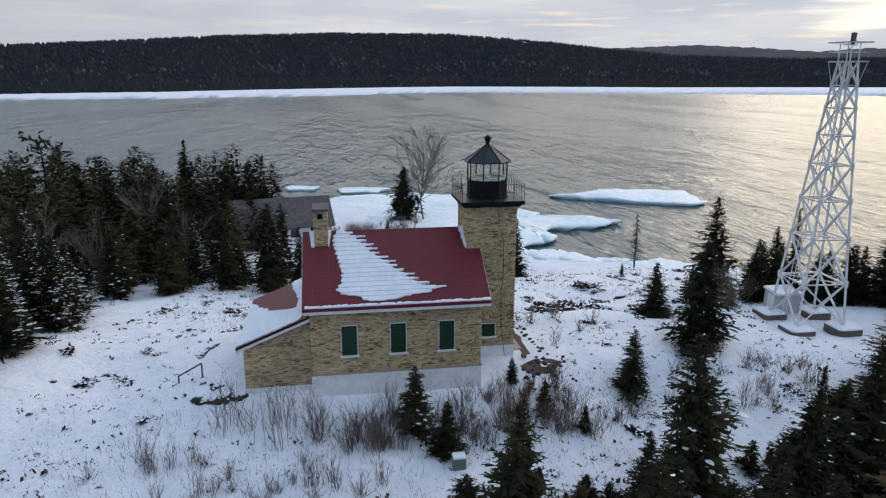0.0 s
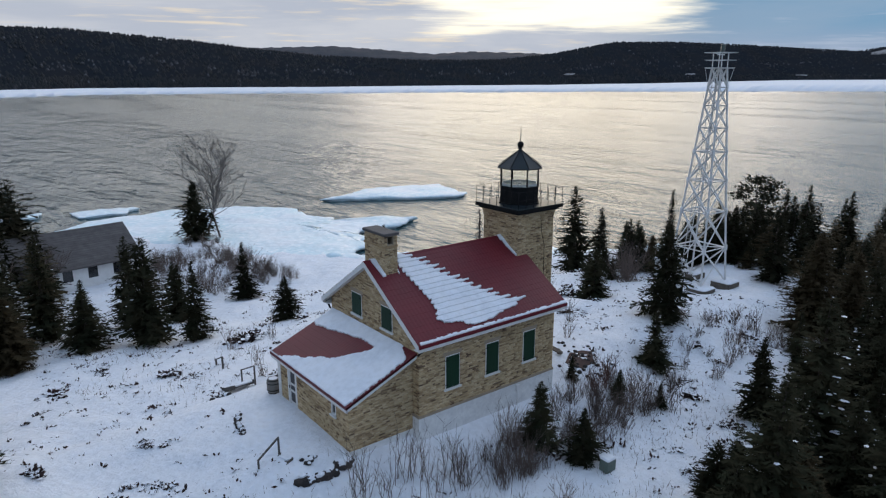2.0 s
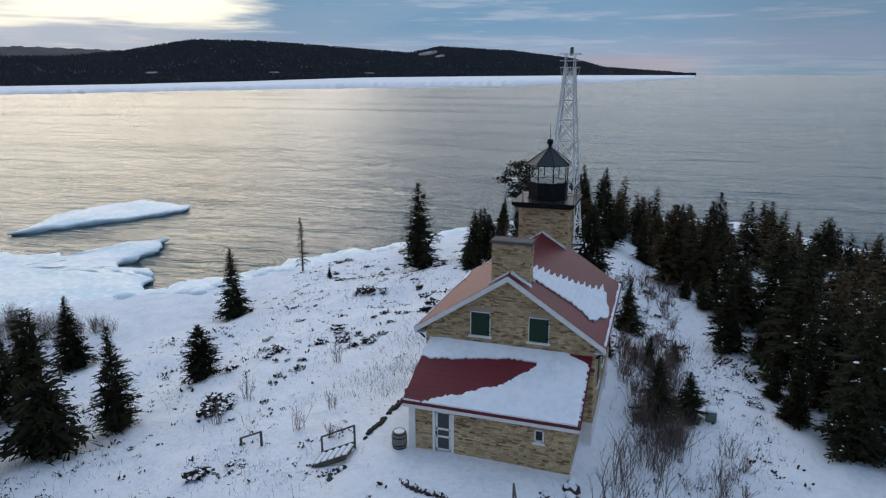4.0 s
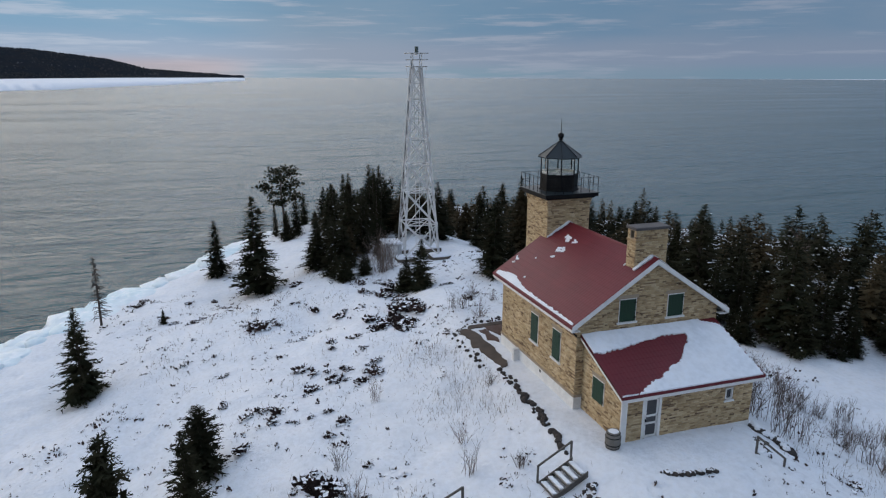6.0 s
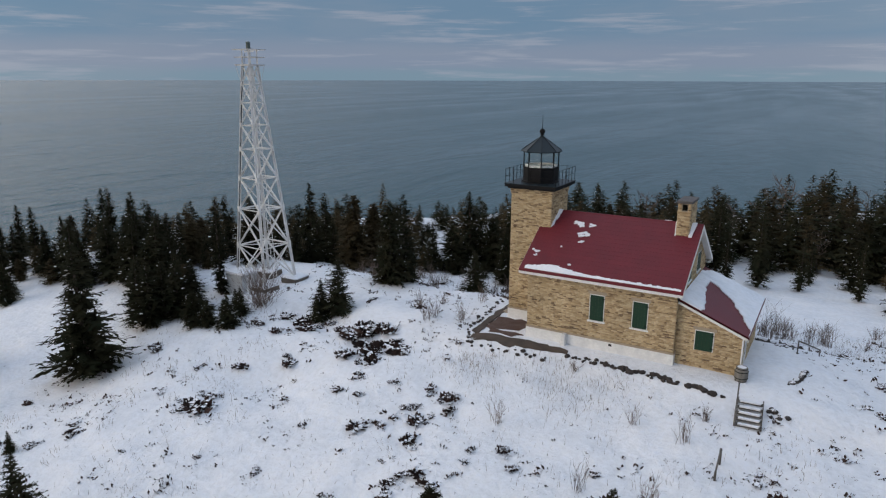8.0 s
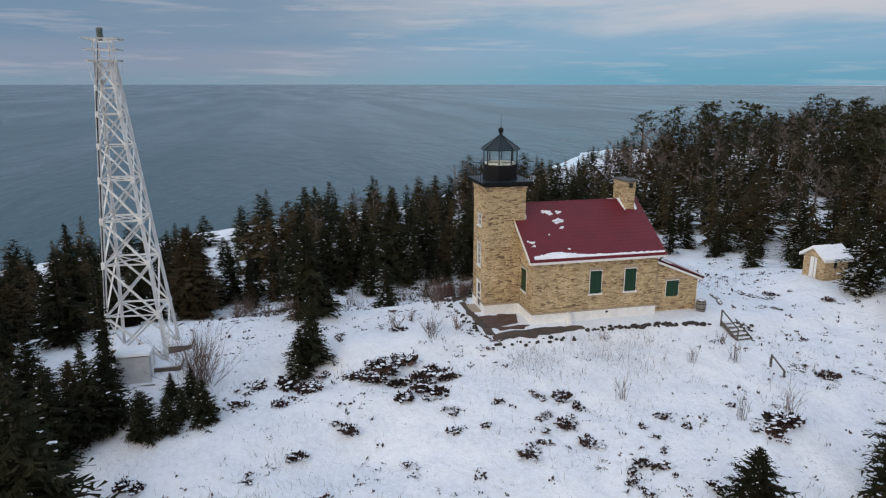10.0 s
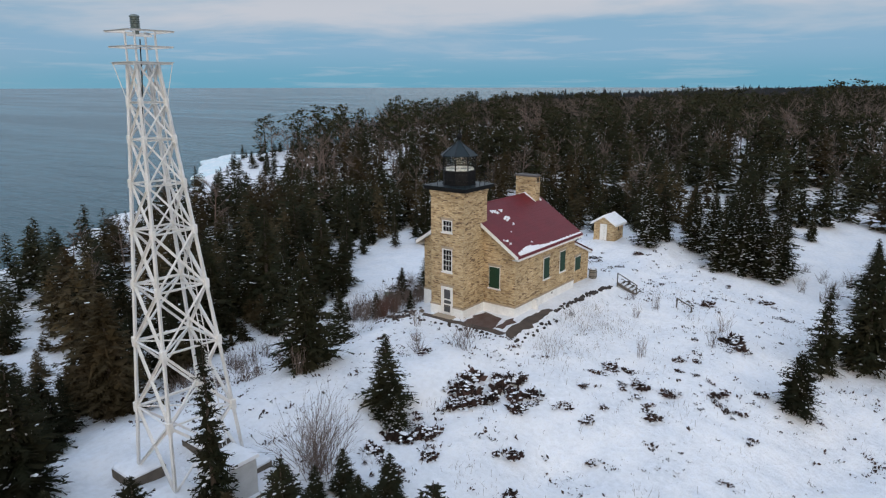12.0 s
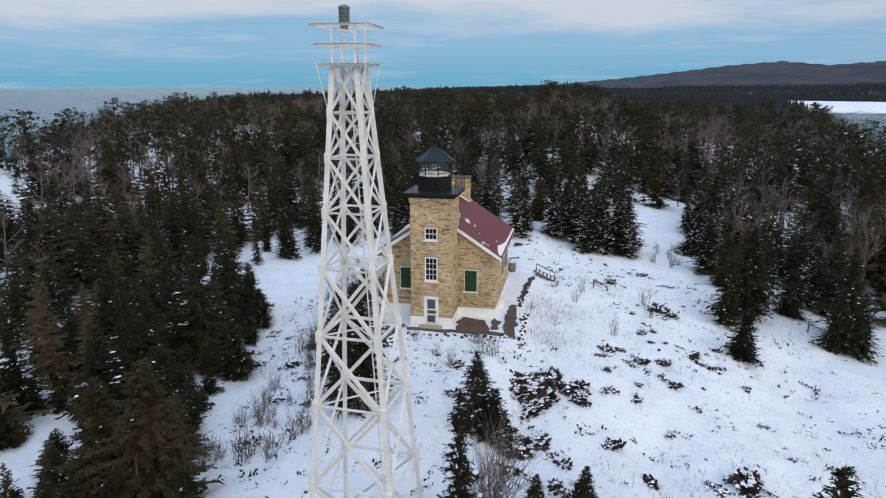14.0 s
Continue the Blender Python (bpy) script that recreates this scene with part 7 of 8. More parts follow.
for i in range(6):
    tree, flecks = conifer((1.9, 1.5, 2.3, 1.8, 2.1, 2.6)[i], 84, 6, 90 + i, 0.04, 0.26, 0.68, 0.42, 0.15, 1.5, 0.42)
    LIGHT.append(tree)
    LIGHT_SNOW.append(flecks)
    FAR.append(conifer((2.0, 1.6, 2.3, 1.8, 2.1, 2.6)[i], 28, 3, 120 + i, 0.10, 0.12, 0.60, 0.45, 0.0, 1.6, 0.55)[0])
    PINE.append(open_pine(150 + i, (2.3, 2.8, 2.0, 2.5, 3.0, 2.2)[i]))
    BARE_LIGHT.append(leafless(60 + i))

# the woods down the point, with a snowy strip along the lake's shore that is left open
spots = [p for p in wood_spots((-420, -24, -300, 140), 26000, 3.5, 9, 6.0) if p[0] < -40 or not (-18 < p[1] < 60)]
spots += wood_spots((-24, 12, -140, -33), 1500, 2.8, 10, 12.0) + wood_spots((12, 80, -140, -30), 1200, 2.5, 11, 8.0)
GLADE = [(-72, -122), (-58, -96), (-36, -78), (-14, -66), (-10, -80), (-40, -108)]
spots = [p for p in spots if float(inland(*p)) > (12 if p[1] < 0 and p[0] < 10 else 9) and float(inland(*p, GLADE)) < 0]
spots = [p for p in spots if p[1] < 0.9 * (-p[0]) + 60 and not (-52 < p[0] < -22 and abs(p[1] - 22) < 4.5)]
spots.sort(key=lambda p: math.hypot(p[0], p[1]))
rs = random.Random(2)
near_wood, cedar_wood, far_wood, pine_wood, bare_wood = [], [], [], [], []
for x, y in spots:
    d, k = math.hypot(x, y), rs.random()
    h = (rs.uniform(5.5, 9.5) if d < 75 else rs.uniform(7.0, 11.5)) * (0.8 if x > 0 else 1.0)
    if x > -30 and y < -30:  # wind-cut growth on the lake side
        h *= 0.58 if x > 32 else 0.90
    if k < (0.08 if d < 70 and x > -35 else 0.62 if lumps(x, y, 26.0, 3.0) > 0.02 else 0.14):
        bare_wood.append((x, y, h * 1.0, rs.uniform(0.9, 1.4)))
    elif k < (0.40 if d < 200 else 0.30) and d > 60 and (y > -20 or x < -60):
        pine_wood.append((x, y, h * rs.uniform(1.0, 1.3), rs.uniform(0.9, 1.3)))
    elif d < 125:
        (cedar_wood if rs.random() < 0.22 else near_wood).append((x, y, h, rs.uniform(1.3, 1.9)))
    else:
        far_wood.append((x, y, h, rs.uniform(1.2, 1.7)))
# a few small trees scattered over the open strip
strip = [(x, y) for x, y in wood_spots((-90, 8, -150, -45), 700, 4.0, 19, 5.0) if float(inland(x, y)) < 18 or float(inland(x, y, GLADE)) > 3]
near_wood += [(x, y, rs.uniform(2.0, 5.0), rs.uniform(1.2, 1.7)) for x, y in strip]
for name, spots, models, mat, label in (("woods", near_wood, LIGHT, NEEDLES, "dense dark conifer woods covering the point"), ("mixed_woods", cedar_wood, LIGHT, CEDAR, "brownish cedars among the dark conifer woods"),
                                        ("edge_woods", EDGE_WOOD[::2], LIGHT, NEEDLES, "thick dark growth of young conifers behind the clearing's edge"), ("cedar_woods", EDGE_WOOD[1::2], LIGHT, CEDAR, "thick brownish growth of young cedars behind the clearing's edge"),
                                        ("distant_woods", far_wood, FAR, NEEDLES, "dark conifer woods farther along the point"), ("pines", pine_wood, PINE, NEEDLES, "tall open-crowned pines rising above the woods"),
                                        ("bare_woods", bare_wood, BARE_LIGHT, BARE_WOOD, "brown-grey leafless trees among the dark conifers")):
    V, F = joined_wood(spots, models, 12)
    tagged(new(name, arrays(V, F, name, mat)), label, "woods", kind="stuff")
for spots in (near_wood, cedar_wood):
    V, F = joined_wood(spots, LIGHT_SNOW, 12)
    tagged(new("woods_snow", arrays(V, F, "woods_snow", SNOW)), "snow lying on the boughs of the woods", "snow", kind="stuff")
# the woods farther down the point, simpler still
rng = np.random.default_rng(31)
K = 11000
fx, fy = rng.uniform(-2600, -150, K), rng.uniform(-1200, 1100, K)
near = rng.uniform(0, 1, K) ** 2.2
fx = -400 - 2100 * near
fy = (fy * (0.32 + 0.68 * near))
ok = (inland(fx, fy) > 8) & (inland(fx, fy, CLEARING) < 0)
fx, fy = fx[ok], fy[ok]
fz = ground_z(fx, fy)
S = 1 + np.abs(fx) / 500
H, R = rng.uniform(8, 12.5, len(fx)) * np.where(rng.random(len(fx)) < 0.08, rng.uniform(1.1, 1.35, len(fx)), 1.0), rng.uniform(1.3, 2.4, len(fx)) * S
V = np.zeros((len(fx), 7, 3))
for i in range(6):
    V[:, i] = np.stack([fx + R * math.cos(i * math.pi / 3) * rng.uniform(0.7, 1.2, len(fx)), fy + R * math.sin(i * math.pi / 3), fz + rng.uniform(-0.5, 1.5, len(fx))], 1)
V[:, 6] = np.stack([fx, fy, fz + H], 1)
faces = (np.arange(len(fx))[:, None, None] * 7 + np.array([(i, (i + 1) % 6, 6) for i in range(6)])[None]).reshape(-1, 3)
tagged(new("woods_beyond", arrays(V.reshape(-1, 3), faces, "woods_beyond", HAZED_FOREST)), "dark woods stretching away down the point", "woods", kind="stuff")

# ---- leafless single trees, a pine and a dead spruce ----
for x, y, h, seed, label in ((15.4, 64.8, 15.5, 5, "tall leafless birch on the harbour shore"), (14.0, 66.6, 12.5, 8, "leafless birch on the harbour shore"),
                             (-26, 28, 7.5, 14, "grey leafless tree at the edge of the woods"),
                             (-22, 30, 7.0, 15, "grey leafless tree at the edge of the woods"), (-14.5, 36, 8.5, 21, "grey leafless tree among the dark spruces"), (-17, 40, 9.5, 22, "grey leafless tree among the dark spruces"),
                             (-20, 46, 10.5, 23, "grey leafless tree among the dark spruces"), (-25, 38, 8.0, 24, "grey leafless tree among the dark spruces"), (-11, 42, 8.0, 25, "grey leafless tree among the dark spruces"), (-29, 33, 7.5, 26, "grey leafless tree among the dark spruces"), (-30, -2, 7, 16, "grey leafless tree at the edge of the woods")):
    t = thing("bare_tree", label, "leafless tree", at=pose(x, y, gz(x, y), 0, 0, seed * 40))
    g = bare_model(h, seed, 13 if y > 60 else 9, 7, 0.08, 0.15 if y > 60 else 0.09, 0.72 if y > 60 else 0.5)
    part("branch_work", g, BIRCH if y > 60 else TWIG, t)
snag = thing("dead_spruce", "thin dead spruce with bare broken twigs on the shore", "dead tree", at=pose(36.2, 32.4, gz(36.2, 32.4)))
part("trunk", Geo().path([(0, 0, -0.5), (0.1, 0, 3.2), (0.0, 0.05, 6.6)], [0.12, 0.08, 0.01], 6), BARK, snag)
rng2 = random.Random(3)
for k in range(120):
    z = 0.7 + 5.7 * k / 120
    a, ln = rng2.uniform(0, 6.28), (1.25 - 1.0 * k / 120) * rng2.uniform(0.4, 1.0)
    part("twig", Geo().path([(0, 0, z), (ln * 0.6 * math.cos(a), ln * 0.6 * math.sin(a), z + 0.05), (ln * math.cos(a + 0.3), ln * math.sin(a + 0.3), z - 0.15)], [0.04, 0.032, 0.02], 3), BARK, snag)
pine = thing("pine_tree", "crooked shore pine with a flat tufted crown", "pine", at=pose(66.5, 13.0, gz(66.5, 13.0)))
part("trunk", Geo().path([(0, 0, -0.5), (0.2, 0.1, 3), (0.0, 0.3, 6), (-0.4, 0.2, 8.6)], [0.2, 0.16, 0.11, 0.04], 7), BARK, pine)
for k in range(13):
    z = 3.6 + 5.2 * k / 13
    a, ln = k * 2.4 + rng2.uniform(-0.4, 0.4), 2.2 * math.sin(0.5 + 2.2 * k / 13) * rng2.uniform(0.7, 1.1)
    c = Vector((ln * math.cos(a), ln * math.sin(a), z + 0.25))
    limb = part("limb", Geo().path([(0, 0.2, z), tuple(c * 0.6 + Vector((0, 0, z * 0.4))), tuple(c)], [0.06, 0.04, 0.015], 4), BARK, pine)
    V, F = [], []
    for j in range(110):
        o = Vector((rng2.gauss(0, 0.65), rng2.gauss(0, 0.65), rng2.gauss(0.1, 0.26)))
        d = Vector((rng2.gauss(0, 1), rng2.gauss(0, 1), rng2.gauss(0.5, 0.6))).normalized() * 0.45
        s = d.cross(Vector((rng2.gauss(0, 1), rng2.gauss(0, 1), 1))).normalized() * 0.14
        n = len(V)
        p = c + o
        V += [p, p + d / 2 + s, p + d, p + d / 2 - s]
        F.append((n, n + 1, n + 2, n + 3))
    tagged(part("needle_tuft", arrays(np.array([tuple(v) for v in V]), np.array(F), "needle_tuft", NEEDLES), NEEDLES, limb), "tuft of dark pine needles", kind="stuff")


def shrub_mesh(h, stems, seed, mat, spread=0.35):
    rng = random.Random(seed)
    g = Geo()
    for _ in range(stems):
        a, lean = rng.uniform(0, 6.28), abs(rng.gauss(0, spread))
        d = Vector((math.cos(a) * lean, math.sin(a) * lean, 1)).normalized()
        ln = h * rng.uniform(0.55, 1.1)
        b = Vector((rng.gauss(0, 0.12 * h), rng.gauss(0, 0.12 * h), -0.15))
        m = b + d * ln * 0.55
        t = m + (d + Vector((rng.gauss(0, 0.2), rng.gauss(0, 0.2), 0.1))).normalized() * ln * 0.5
        g.path([b, m, t], [0.016, 0.011, 0.004], 3)
        for _ in range(5):
            k = rng.uniform(0.3, 1.0)
            p = b.lerp(m, k * 2) if k < 0.5 else m.lerp(t, k * 2 - 1)
            e = (d + Vector((rng.gauss(0, 0.5), rng.gauss(0, 0.5), rng.uniform(0, 0.4)))).normalized()
            g.rod(p, p + e * ln * rng.uniform(0.2, 0.4), 0.008, 0.003, 3, cap=False)
    return g.mesh("stems", mat)


SHRUBS = [shrub_mesh(1.6, 16, i, TWIG) for i in range(3)] + [shrub_mesh(2.4, 12, 10 + i, TWIG, 0.22) for i in range(2)] + [shrub_mesh(1.1, 22, 20 + i, TWIG, 0.5) for i in range(2)] + [shrub_mesh(1.3, 26, 30, REDTWIG, 0.4)]
many_stemmed = thing("bare_tree", "many-stemmed leafless small tree beside the steel tower", "leafless tree", at=pose(32.0, 6.9, gz(32.0, 6.9)))
part("branch_work", shrub_mesh(3.4, 110, 91, TWIG, 0.62), TWIG, many_stemmed)
SHRUB_SPOTS = [(-1.9, 10.9), (7.6, 13.3), (0.9, 10.3), (-7.4, -8.9), (13.1, -6.3), (12.8, -4.8), (14.5, -3.7), (9.0, -5.4), (-2.5, 8.6), (17.2, 4.4), (15.2, 3.8),
               (1.6, 16.6), (1.1, -10.5), (19.4, 2.8), (17.3, 5.1), (5.5, 6.9), (-25.5, 22.1), (26.3, -0.9), (24.7, -7.7), (-28.0, 23.3), (-19.8, 21.2), (-23.7, 16.4), (-1.5, 16.5), (18.0, 1.5), (15.6, -0.4)]
TALL_SPOTS = [(-4.6, -6.4), (-4.1, -5.4), (-2.0, -5.9), (-0.9, -6.1), (-1.7, -7.7), (-3.2, -6.4), (0.4, -6.6)]


def brush(label, mesh, x, y, s, rng):
    t = tagged(new("bare_shrub", mesh), label, "bare shrub", "leafless shrubs")
    t.matrix_basis = pose(x, y, gz(x, y), 0, 0, rng.uniform(0, 360)) @ Matrix.Diagonal((s, s, s * rng.uniform(0.85, 1.15), 1))


rb = random.Random(77)
for x, y in SHRUB_SPOTS:
    brush("leafless brown shrub standing in snow", SHRUBS[rb.choice((0, 1, 2, 5, 6))], x, y, rb.uniform(0.7, 1.1), rb)
for x, y in TALL_SPOTS:
    brush("tall thin leafless shrub by the kitchen wall", SHRUBS[rb.choice((3, 4))], x, y, rb.uniform(0.9, 1.25), rb)
for x, y in ((12.5, -5.2), (13.4, -5.6), (14.2, -5.0), (12.0, -6.0)):
    brush("red-brown leafless shrub beside the tower", SHRUBS[7], x, y, rb.uniform(0.8, 1.2), rb)
for x0, x1, y0, y1, n in ((2, 9, -9.0, -6.0, 26), (-6, 4, -12.5, -8.5, 22), (8.5, 15, -9.5, -5.0, 30), (22, 31, -8.5, -3.0, 30), (15, 22, -9.5, -6, 9), (5, 15, 39, 46, 34), (3, 13, 46, 57, 46), (-2, 5, 44, 56, 24), (8, 14, 58, 64, 14), (-28, -18, 17, 22, 8), (-12, -6, -14, -8, 8)):
    for _ in range(n):
        brush("leafless brown shrub in a thicket on the slope", SHRUBS[rb.choice((0, 1, 2, 5, 6))], rb.uniform(x0, x1), rb.uniform(y0, y1), rb.uniform(0.5, 1.05), rb)


THICKET = [shrub_mesh(2.3, 44, 60 + i, TWIG, 0.45) for i in range(3)]
for x0, x1, y0, y1, n in ((4, 15, 40, 46, 18), (3, 14, 46, 57, 30), (-1, 5, 44, 56, 14), (10, 15, -8.6, -5.6, 7), (-1, 9, -9.2, -6.6, 8)):
    for _ in range(n):
        brush("dense leafless brown thicket standing in snow", rb.choice(THICKET), rb.uniform(x0, x1), rb.uniform(y0, y1), rb.uniform(0.55, 0.95), rb)


def juniper_mesh(seed, tall=0.45):
    """A low mat of short stiff sprays."""
    rng = np.random.default_rng(seed)
    V, F, SV, SF = [], [], [], []
    lobes = [(rng.normal(0, 0.42), rng.normal(0, 0.32)) for _ in range(5)]
    for i in range(90):
        lobe = lobes[i % 5]
        a, r = rng.uniform(0, 6.28), rng.uniform(0, 1) ** 0.6 * 0.42
        p = np.array([lobe[0] + r * math.cos(a), lobe[1] + r * math.sin(a) * 0.8, rng.uniform(-0.05, 0.12)])
        o = np.array([math.cos(a) * rng.uniform(0.1, 0.9), math.sin(a) * rng.uniform(0.1, 0.9), rng.uniform(0.4, 1.1)]) + rng.normal(0, 0.25, 3)
        L = tall * rng.uniform(0.5, 1.15) * (1.15 - 0.6 * r)
        o = o / np.linalg.norm(o) * L
        s = np.cross(o, rng.normal(0, 1, 3))
        s = s / np.linalg.norm(s) * L * 0.28
        n = len(V)
        V += [p, p + o * 0.5 + s, p + o, p + o * 0.5 - s]
        F.append((n, n + 1, n + 2, n + 3))
        if rng.random() < 0.20:
            n = len(SV)
            w = rng.uniform(0.09, 0.26)
            q = p + o * 0.95
            SV += [q + np.array([-w, -w * 0.6, 0.0]), q + np.array([w, -w * 0.5, 0.02]), q + np.array([w * 0.8, w * 0.7, 0.05]), q + np.array([-w * 0.7, w, 0.03])]
            SF.append((n, n + 1, n + 2, n + 3))
    return arrays(np.array(V), np.array(F), "sprays", JUNIPER), arrays(np.array(SV), np.array(SF), "snow", SNOW)


JUN = []
for i in range(5):
    a, b = juniper_mesh(200 + i, (0.42, 0.5, 0.38, 0.8, 0.7)[i])
    t = thing("juniper_bush", "low dark juniper bush poking through snow", "juniper", "junipers of the clearing", at=pose(15 + 2.9 * i, 12.6 + 1.7 * (i % 3), gz(15 + 2.9 * i, 12.6 + 1.7 * (i % 3)) - 0.05) @ Matrix.Scale(0.5, 4))
    part("sprays", a, JUNIPER, t)
    tagged(part("snow", b, SNOW, t), "clots of snow", kind="stuff")
    JUN.append(t)
# mats of juniper: place and breadth
JUNIPER_MATS = [(25.8, 8.1, 2.6), (20.6, 6.8, 3.4), (19.2, 10.0, 3.4), (17.5, 12.4, 1.8), (25.1, 19.5, 3.4), (12.2, 12.3, 2.4), (10.8, 12.8, 2.0), (12.9, 14.6, 2.0), (7.7, 16.2, 1.9), (5.6, 16.1, 2.2),
                (-5.7, 12.2, 2.0), (-6.6, 13.6, 1.3), (14.5, 16.7, 1.0), (7.9, 18.6, 1.2), (17.8, 21.8, 1.2), (32.2, 25.5, 1.5), (30.7, 23.6, 1.8), (34.4, 14.7, 2.1), (29.3, 15.8, 1.6), (29.3, 18.8, 1.1)]
JUNIPER_MATS += [(12.5, -13.0, 3.0), (15.6, -13.2, 2.4), (10.6, -12.8, 2.4), (16.4, -11.2, 1.6)]
JUNIPER_MATS += [(29.8, 9.8, 2.6), (20.1, 1.7, 2.4), (-10.5, 3.9, 2.0), (9.5, 19.1, 1.2), (11.1, 16.9, 1.2), (17.9, 8.5, 2.8), (26.3, 8.7, 2.0), (13.8, 6.2, 1.0), (0.1, 17.4, 3.2), (11.3, 14.1, 1.5), (9.8, 19.6, 1.4)]
JUNIPER_MATS += [(13.6, 17.0, 1.4), (16.8, 14.0, 1.3), (6.7, 20.8, 1.1), (12.7, 21.9, 0.8), (24.3, 11.9, 0.9), (38.2, 24.4, 1.7), (40.8, 29.4, 2.4), (34.2, 27.0, 1.6), (-8.5, -4.8, 1.4), (-11.2, -0.2, 2.8), (-14.5, 13.0, 1.8)]
JUNIPER_MATS += [(-12.6, 17.3, 2.4), (-15.5, 4.0, 1.1), (-9.5, 19.4, 2.2), (22.6, 8.2, 2.4), (28.5, 7.4, 2.0), (23.5, 3.2, 1.6), (14.0, -3.0, 1.4), (24.0, -5.6, 2.0), (28.0, -6.8, 2.0), (19.0, -7.6, 1.8)]
for x, y in ((20.4, 6.9), (21.2, 7.4), (19.6, 7.2), (18.6, 8.4), (17.8, 8.8), (19.0, 9.6), (20.0, 8.6), (18.4, 10.4), (17.4, 9.6), (22.4, 7.6), (21.6, 8.4), (19.8, 10.4), (26.2, 8.2), (25.5, 8.8), (26.8, 7.8), (0.4, 17.2), (-0.4, 17.8), (1.2, 17.4), (25.4, 19.3), (24.6, 19.6)):
    px, py = x + rb.gauss(0, 0.3), y + rb.gauss(0, 0.3)
    copy_thing(rb.choice(JUN[3:]), pose(px, py, gz(px, py) - 0.08, 0, 0, rb.uniform(0, 360)) @ Matrix.Scale(rb.uniform(1.1, 1.7), 4))
for x, y, wide in JUNIPER_MATS:
    turn = rb.uniform(0, 3.14)
    for _ in range(max(2, int(2.0 * wide))):
        u, v = rb.gauss(0, 0.36 * wide), rb.gauss(0, 0.16 * wide)
        px, py = x + u * math.cos(turn) - v * math.sin(turn), y + u * math.sin(turn) + v * math.cos(turn)
        copy_thing(rb.choice(JUN[:3] if rb.random() < 0.8 else JUN[3:]), pose(px, py, gz(px, py) - 0.08, 0, 0, rb.uniform(0, 360)) @ Matrix.Diagonal((*(rb.choice((0.55, 0.7, 0.85, 1.0, 1.15)),) * 2, rb.uniform(0.6, 1.1), 1)))
for x0, x1, y0, y1, n in ((16, 32, -12, -8, 12), (17, 25, -4, 4, 12), (-22, -10, -12, 3, 10), (8, 20, -16, -11, 8), (0, 34, 12, 28, 12), (-16, -4, 12, 22, 8)):
    for _ in range(n):
        px, py = rb.uniform(x0, x1), rb.uniform(y0, y1)
        copy_thing(rb.choice(JUN), pose(px, py, gz(px, py) - 0.06, 0, 0, rb.uniform(0, 360)) @ Matrix.Scale(rb.choice((0.2, 0.25, 0.3, 0.4, 0.5)), 4))

# dry stalks and small twigs that show through the snow everywhere
rng = np.random.default_rng(6)
V, F = [], []
for cx, cy, sp, n in [(rng.uniform(-12, 40), rng.uniform(7, 30), rng.uniform(0.3, 1.3), 24) for _ in range(110)] + [(rng.uniform(2, 13), rng.uniform(6.8, 10), rng.uniform(0.5, 1.4), 40) for _ in range(26)] + [(rng.uniform(-14, 20), rng.uniform(-13, -5), rng.uniform(0.5, 1.6), 30) for _ in range(90)]:
    px, py = cx + rng.normal(0, sp, n), cy + rng.normal(0, sp, n)
    pz = ground_z(px, py)
    for x, y, z in zip(px, py, pz):
        if -4 < x < 13.5 and -5 < y < 6:
            continue
        h, a = rng.uniform(0.12, 0.5), rng.uniform(0, 6.28)
        w, d = np.array([math.cos(a), math.sin(a), 0]) * 0.012, np.array([rng.normal(0, 0.12), rng.normal(0, 0.12), h])
        p = np.array([x, y, z - 0.05])
        n0 = len(V)
        V += [p - w, p + w, p + d + w * 0.3, p + d - w * 0.3]
        F.append((n0, n0 + 1, n0 + 2, n0 + 3))
tagged(new("dry_grass", arrays(np.array(V), np.array(F), "dry_grass", GRASS)), "thin dry stalks poking through the snow", "dry grass", kind="stuff")

# leaves, twig ends and sprigs that pepper the snow
rng = np.random.default_rng(16)
V, F = [], []
for cx, cy, sp, n in [(rng.uniform(-14, 42), rng.uniform(7, 34), rng.uniform(0.25, 1.3), 11) for _ in range(190)] + [(rng.uniform(-20, 32), rng.uniform(-14, -5), rng.uniform(0.4, 1.5), 11) for _ in range(80)] + [(rng.uniform(14, 34), rng.uniform(-6, 8), rng.uniform(0.5, 2.0), 12) for _ in range(50)] + [(rng.uniform(-22, -6), rng.uniform(-8, 10), rng.uniform(0.5, 2.0), 8) for _ in range(40)]:
    px, py = cx + rng.normal(0, sp, n), cy + rng.normal(0, sp, n)
    pz = ground_z(px, py)
    for x, y, z in zip(px, py, pz):
        if -6 < x < 13.5 and -5 < y < 7:
            continue
        size = rng.choice((0.05, 0.08, 0.12, 0.18, 0.26), p=(0.3, 0.3, 0.2, 0.14, 0.06))
        for _ in range(5):
            o = rng.normal(0, 1, 3)
            o[2] = abs(o[2]) * 0.9 + 0.2
            o = o / np.linalg.norm(o) * size * rng.uniform(0.6, 1.3)
            s = np.cross(o, rng.normal(0, 1, 3))
            s = s / np.linalg.norm(s) * size * 0.28
            p = np.array([x, y, z - 0.02]) + np.append(rng.normal(0, size * 0.5, 2), 0.0)
            k = len(V)
            V += [p, p + o * 0.5 + s, p + o, p + o * 0.5 - s]
            F.append((k, k + 1, k + 2, k + 3))
tagged(new("sprigs", arrays(np.array(V), np.array(F), "sprigs", JUNIPER)), "dark sprigs and dead leaves peppering the snow", "sprigs", kind="stuff")


# ---- bricks of the walls ----
BRICK_H, JOINT = 0.082, 0.009


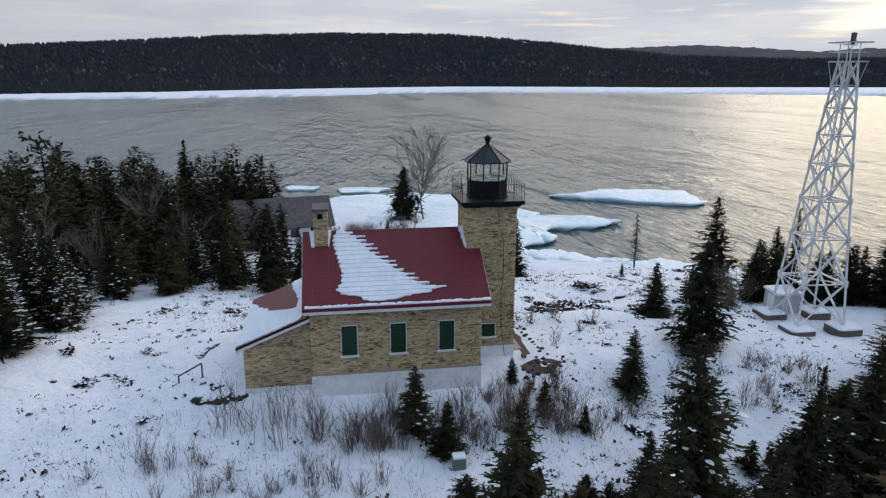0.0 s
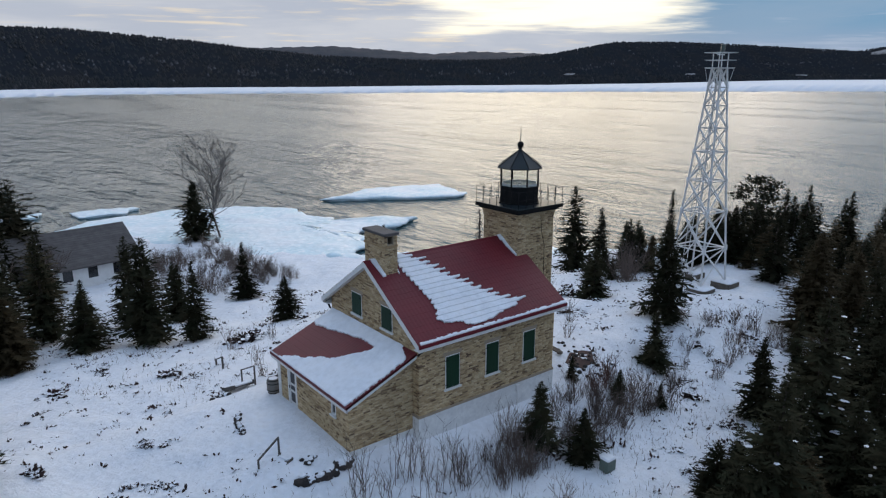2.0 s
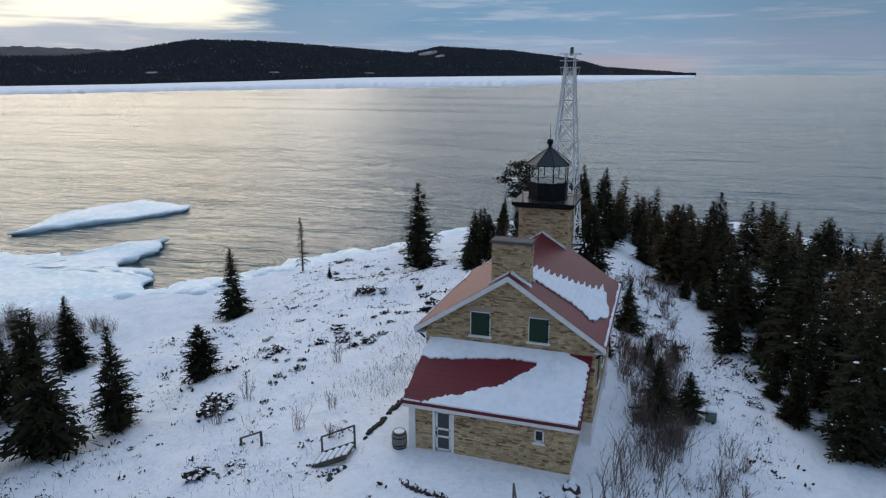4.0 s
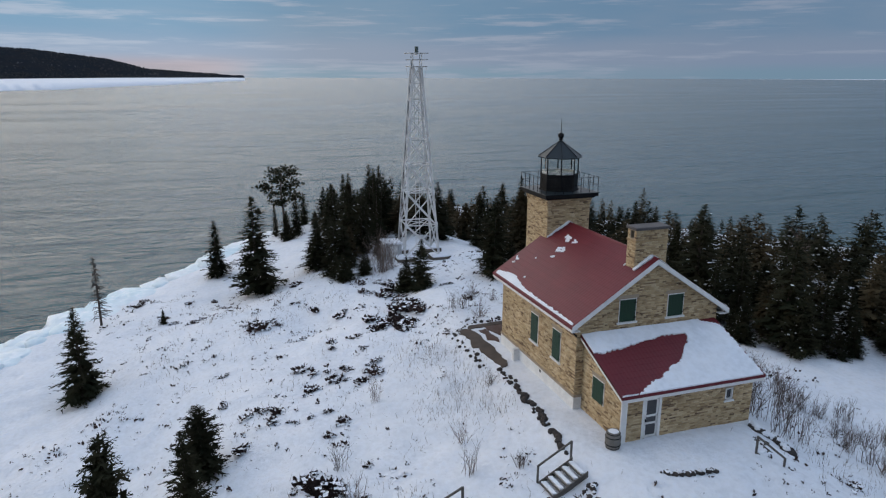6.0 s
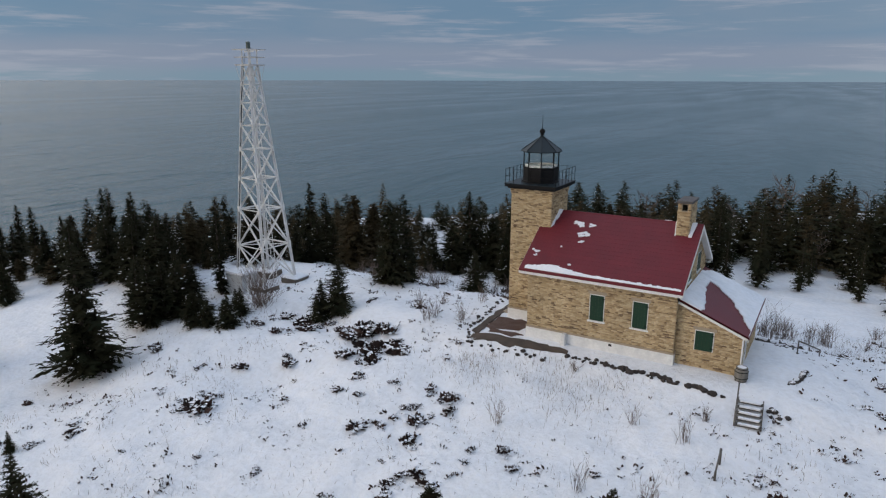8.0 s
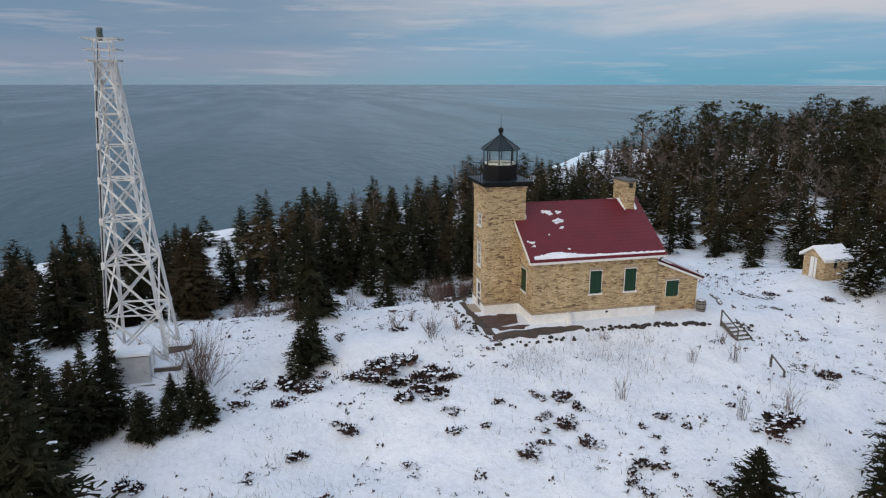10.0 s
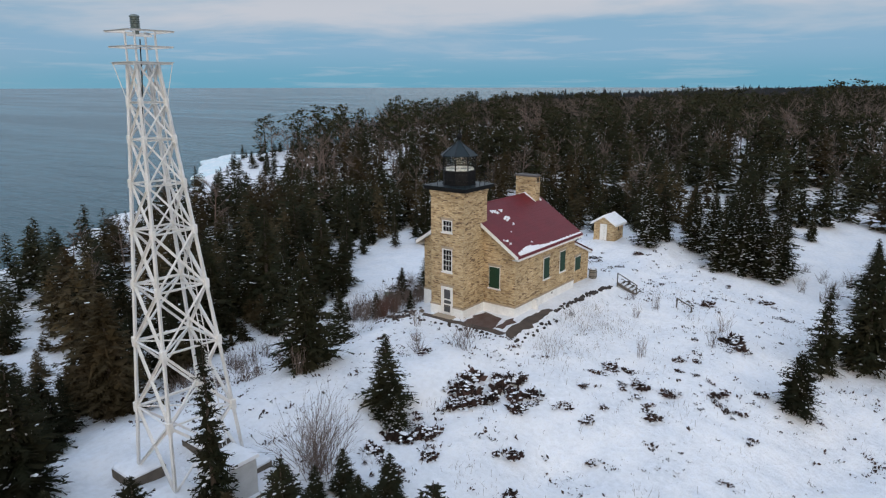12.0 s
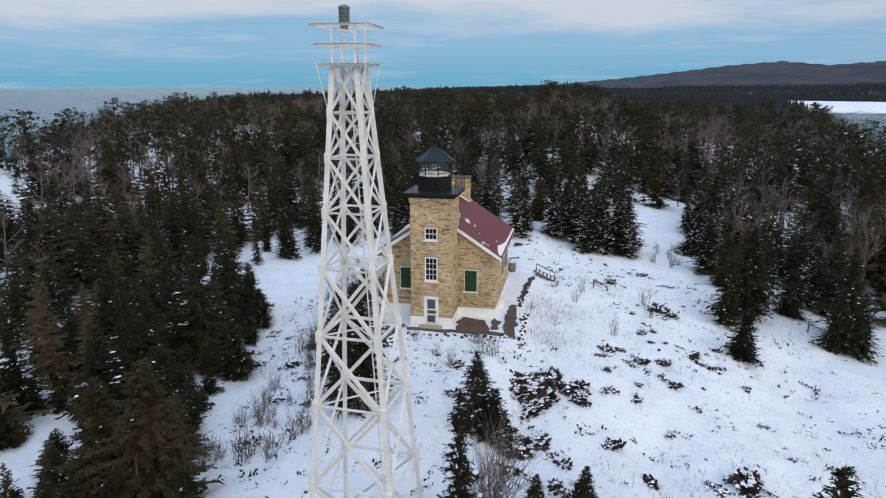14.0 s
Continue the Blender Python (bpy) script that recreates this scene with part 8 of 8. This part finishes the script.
def brick_runs(u0, u1, z, top, holes):
    """The stretches of a course that are wall, not opening."""
    us = np.arange(u0, u1 + 0.001, 0.04)
    ok = np.array([top(u) > z + BRICK_H * 0.7 and not any(h[0] - 0.01 < u < h[1] + 0.01 and h[2] < z + BRICK_H * 0.7 and h[3] > z + BRICK_H * 0.3 for h in holes) for u in us])
    runs, start = [], None
    for u, k in zip(us, ok):
        if k and start is None:
            start = u
        if not k and start is not None:
            runs.append((start, u - 0.03))
            start = None
    if start is not None:
        runs.append((start, u1))
    return runs


def brick_form(length):
    """Corners of one brick, its outer face a little smaller than its bed; x along the course, y out of the wall."""
    e = 0.006
    return [(0, 0, 0), (length, 0, 0), (length, 0, BRICK_H - JOINT), (0, 0, BRICK_H - JOINT), (e, 1, e), (length - e, 1, e), (length - e, 1, BRICK_H - JOINT - e), (e, 1, BRICK_H - JOINT - e)]


BRICK_FACES = [(4, 5, 6, 7), (0, 1, 5, 4), (1, 2, 6, 5), (2, 3, 7, 6), (3, 0, 4, 7)]
BRICK_MESH = {}


def lay_bricks(w, axis, plane, out, u0, u1, z0, top, holes, seed, singles=None):
    """Courses of bricks on one wall; those that start within the stretch singles (u, u, z, z) are objects of their own."""
    rng = random.Random(seed)
    V, F, z = [], [], z0 + 0.004
    peak = max(top(u) for u in np.linspace(u0, u1, 41))
    while z < peak:
        for a, b in brick_runs(u0, u1, z, top, holes):
            u = a - (rng.uniform(0.0, 0.12) if a > u0 else 0.0)
            u = a
            while u < b - 0.03:
                ln = rng.choice((0.13, 0.19, 0.22, 0.25, 0.28, 0.31, 0.37))
                ln = min(ln, b - u) if b - u - ln > 0.07 else b - u
                proud = rng.choice((0.008, 0.011, 0.014, 0.018))
                if singles and singles[0] < u < singles[1] and singles[2] < z < singles[3]:
                    key = (axis, out, round(ln, 2), proud)
                    if key not in BRICK_MESH:
                        g = Geo()
                        pts = brick_form(round(ln, 2) - JOINT)
                        g.add([(out * y * proud, x, c) if axis == "x" else (x, out * y * proud, c) for x, y, c in pts], BRICK_FACES)
                        BRICK_MESH[key] = g.mesh("brick", BRICK)
                    ob = part("brick", BRICK_MESH[key], BRICK, w)
                    ob.matrix_basis = Matrix.Translation((plane, u, z) if axis == "x" else (u, plane, z))
                else:
                    n = len(V)
                    V += [(plane + out * y * proud, u + x, z + c) if axis == "x" else (u + x, plane + out * y * proud, z + c) for x, y, c in brick_form(ln - JOINT)]
                    F += [tuple(i + n for i in f) for f in BRICK_FACES]
                u += ln
        z += BRICK_H
    if V:
        rest = part("brickwork", arrays(np.array(V), np.array(F), "brickwork", BRICK), BRICK, w)
        tagged(rest, "coursed tan, cream and brown bricks", kind="stuff")


for i, spec in enumerate(BRICKWORK):
    lay_bricks(*spec, 300 + i, (-3.9, 1.0, 0.0, 1.20) if spec[0] == kitchen_front else None)
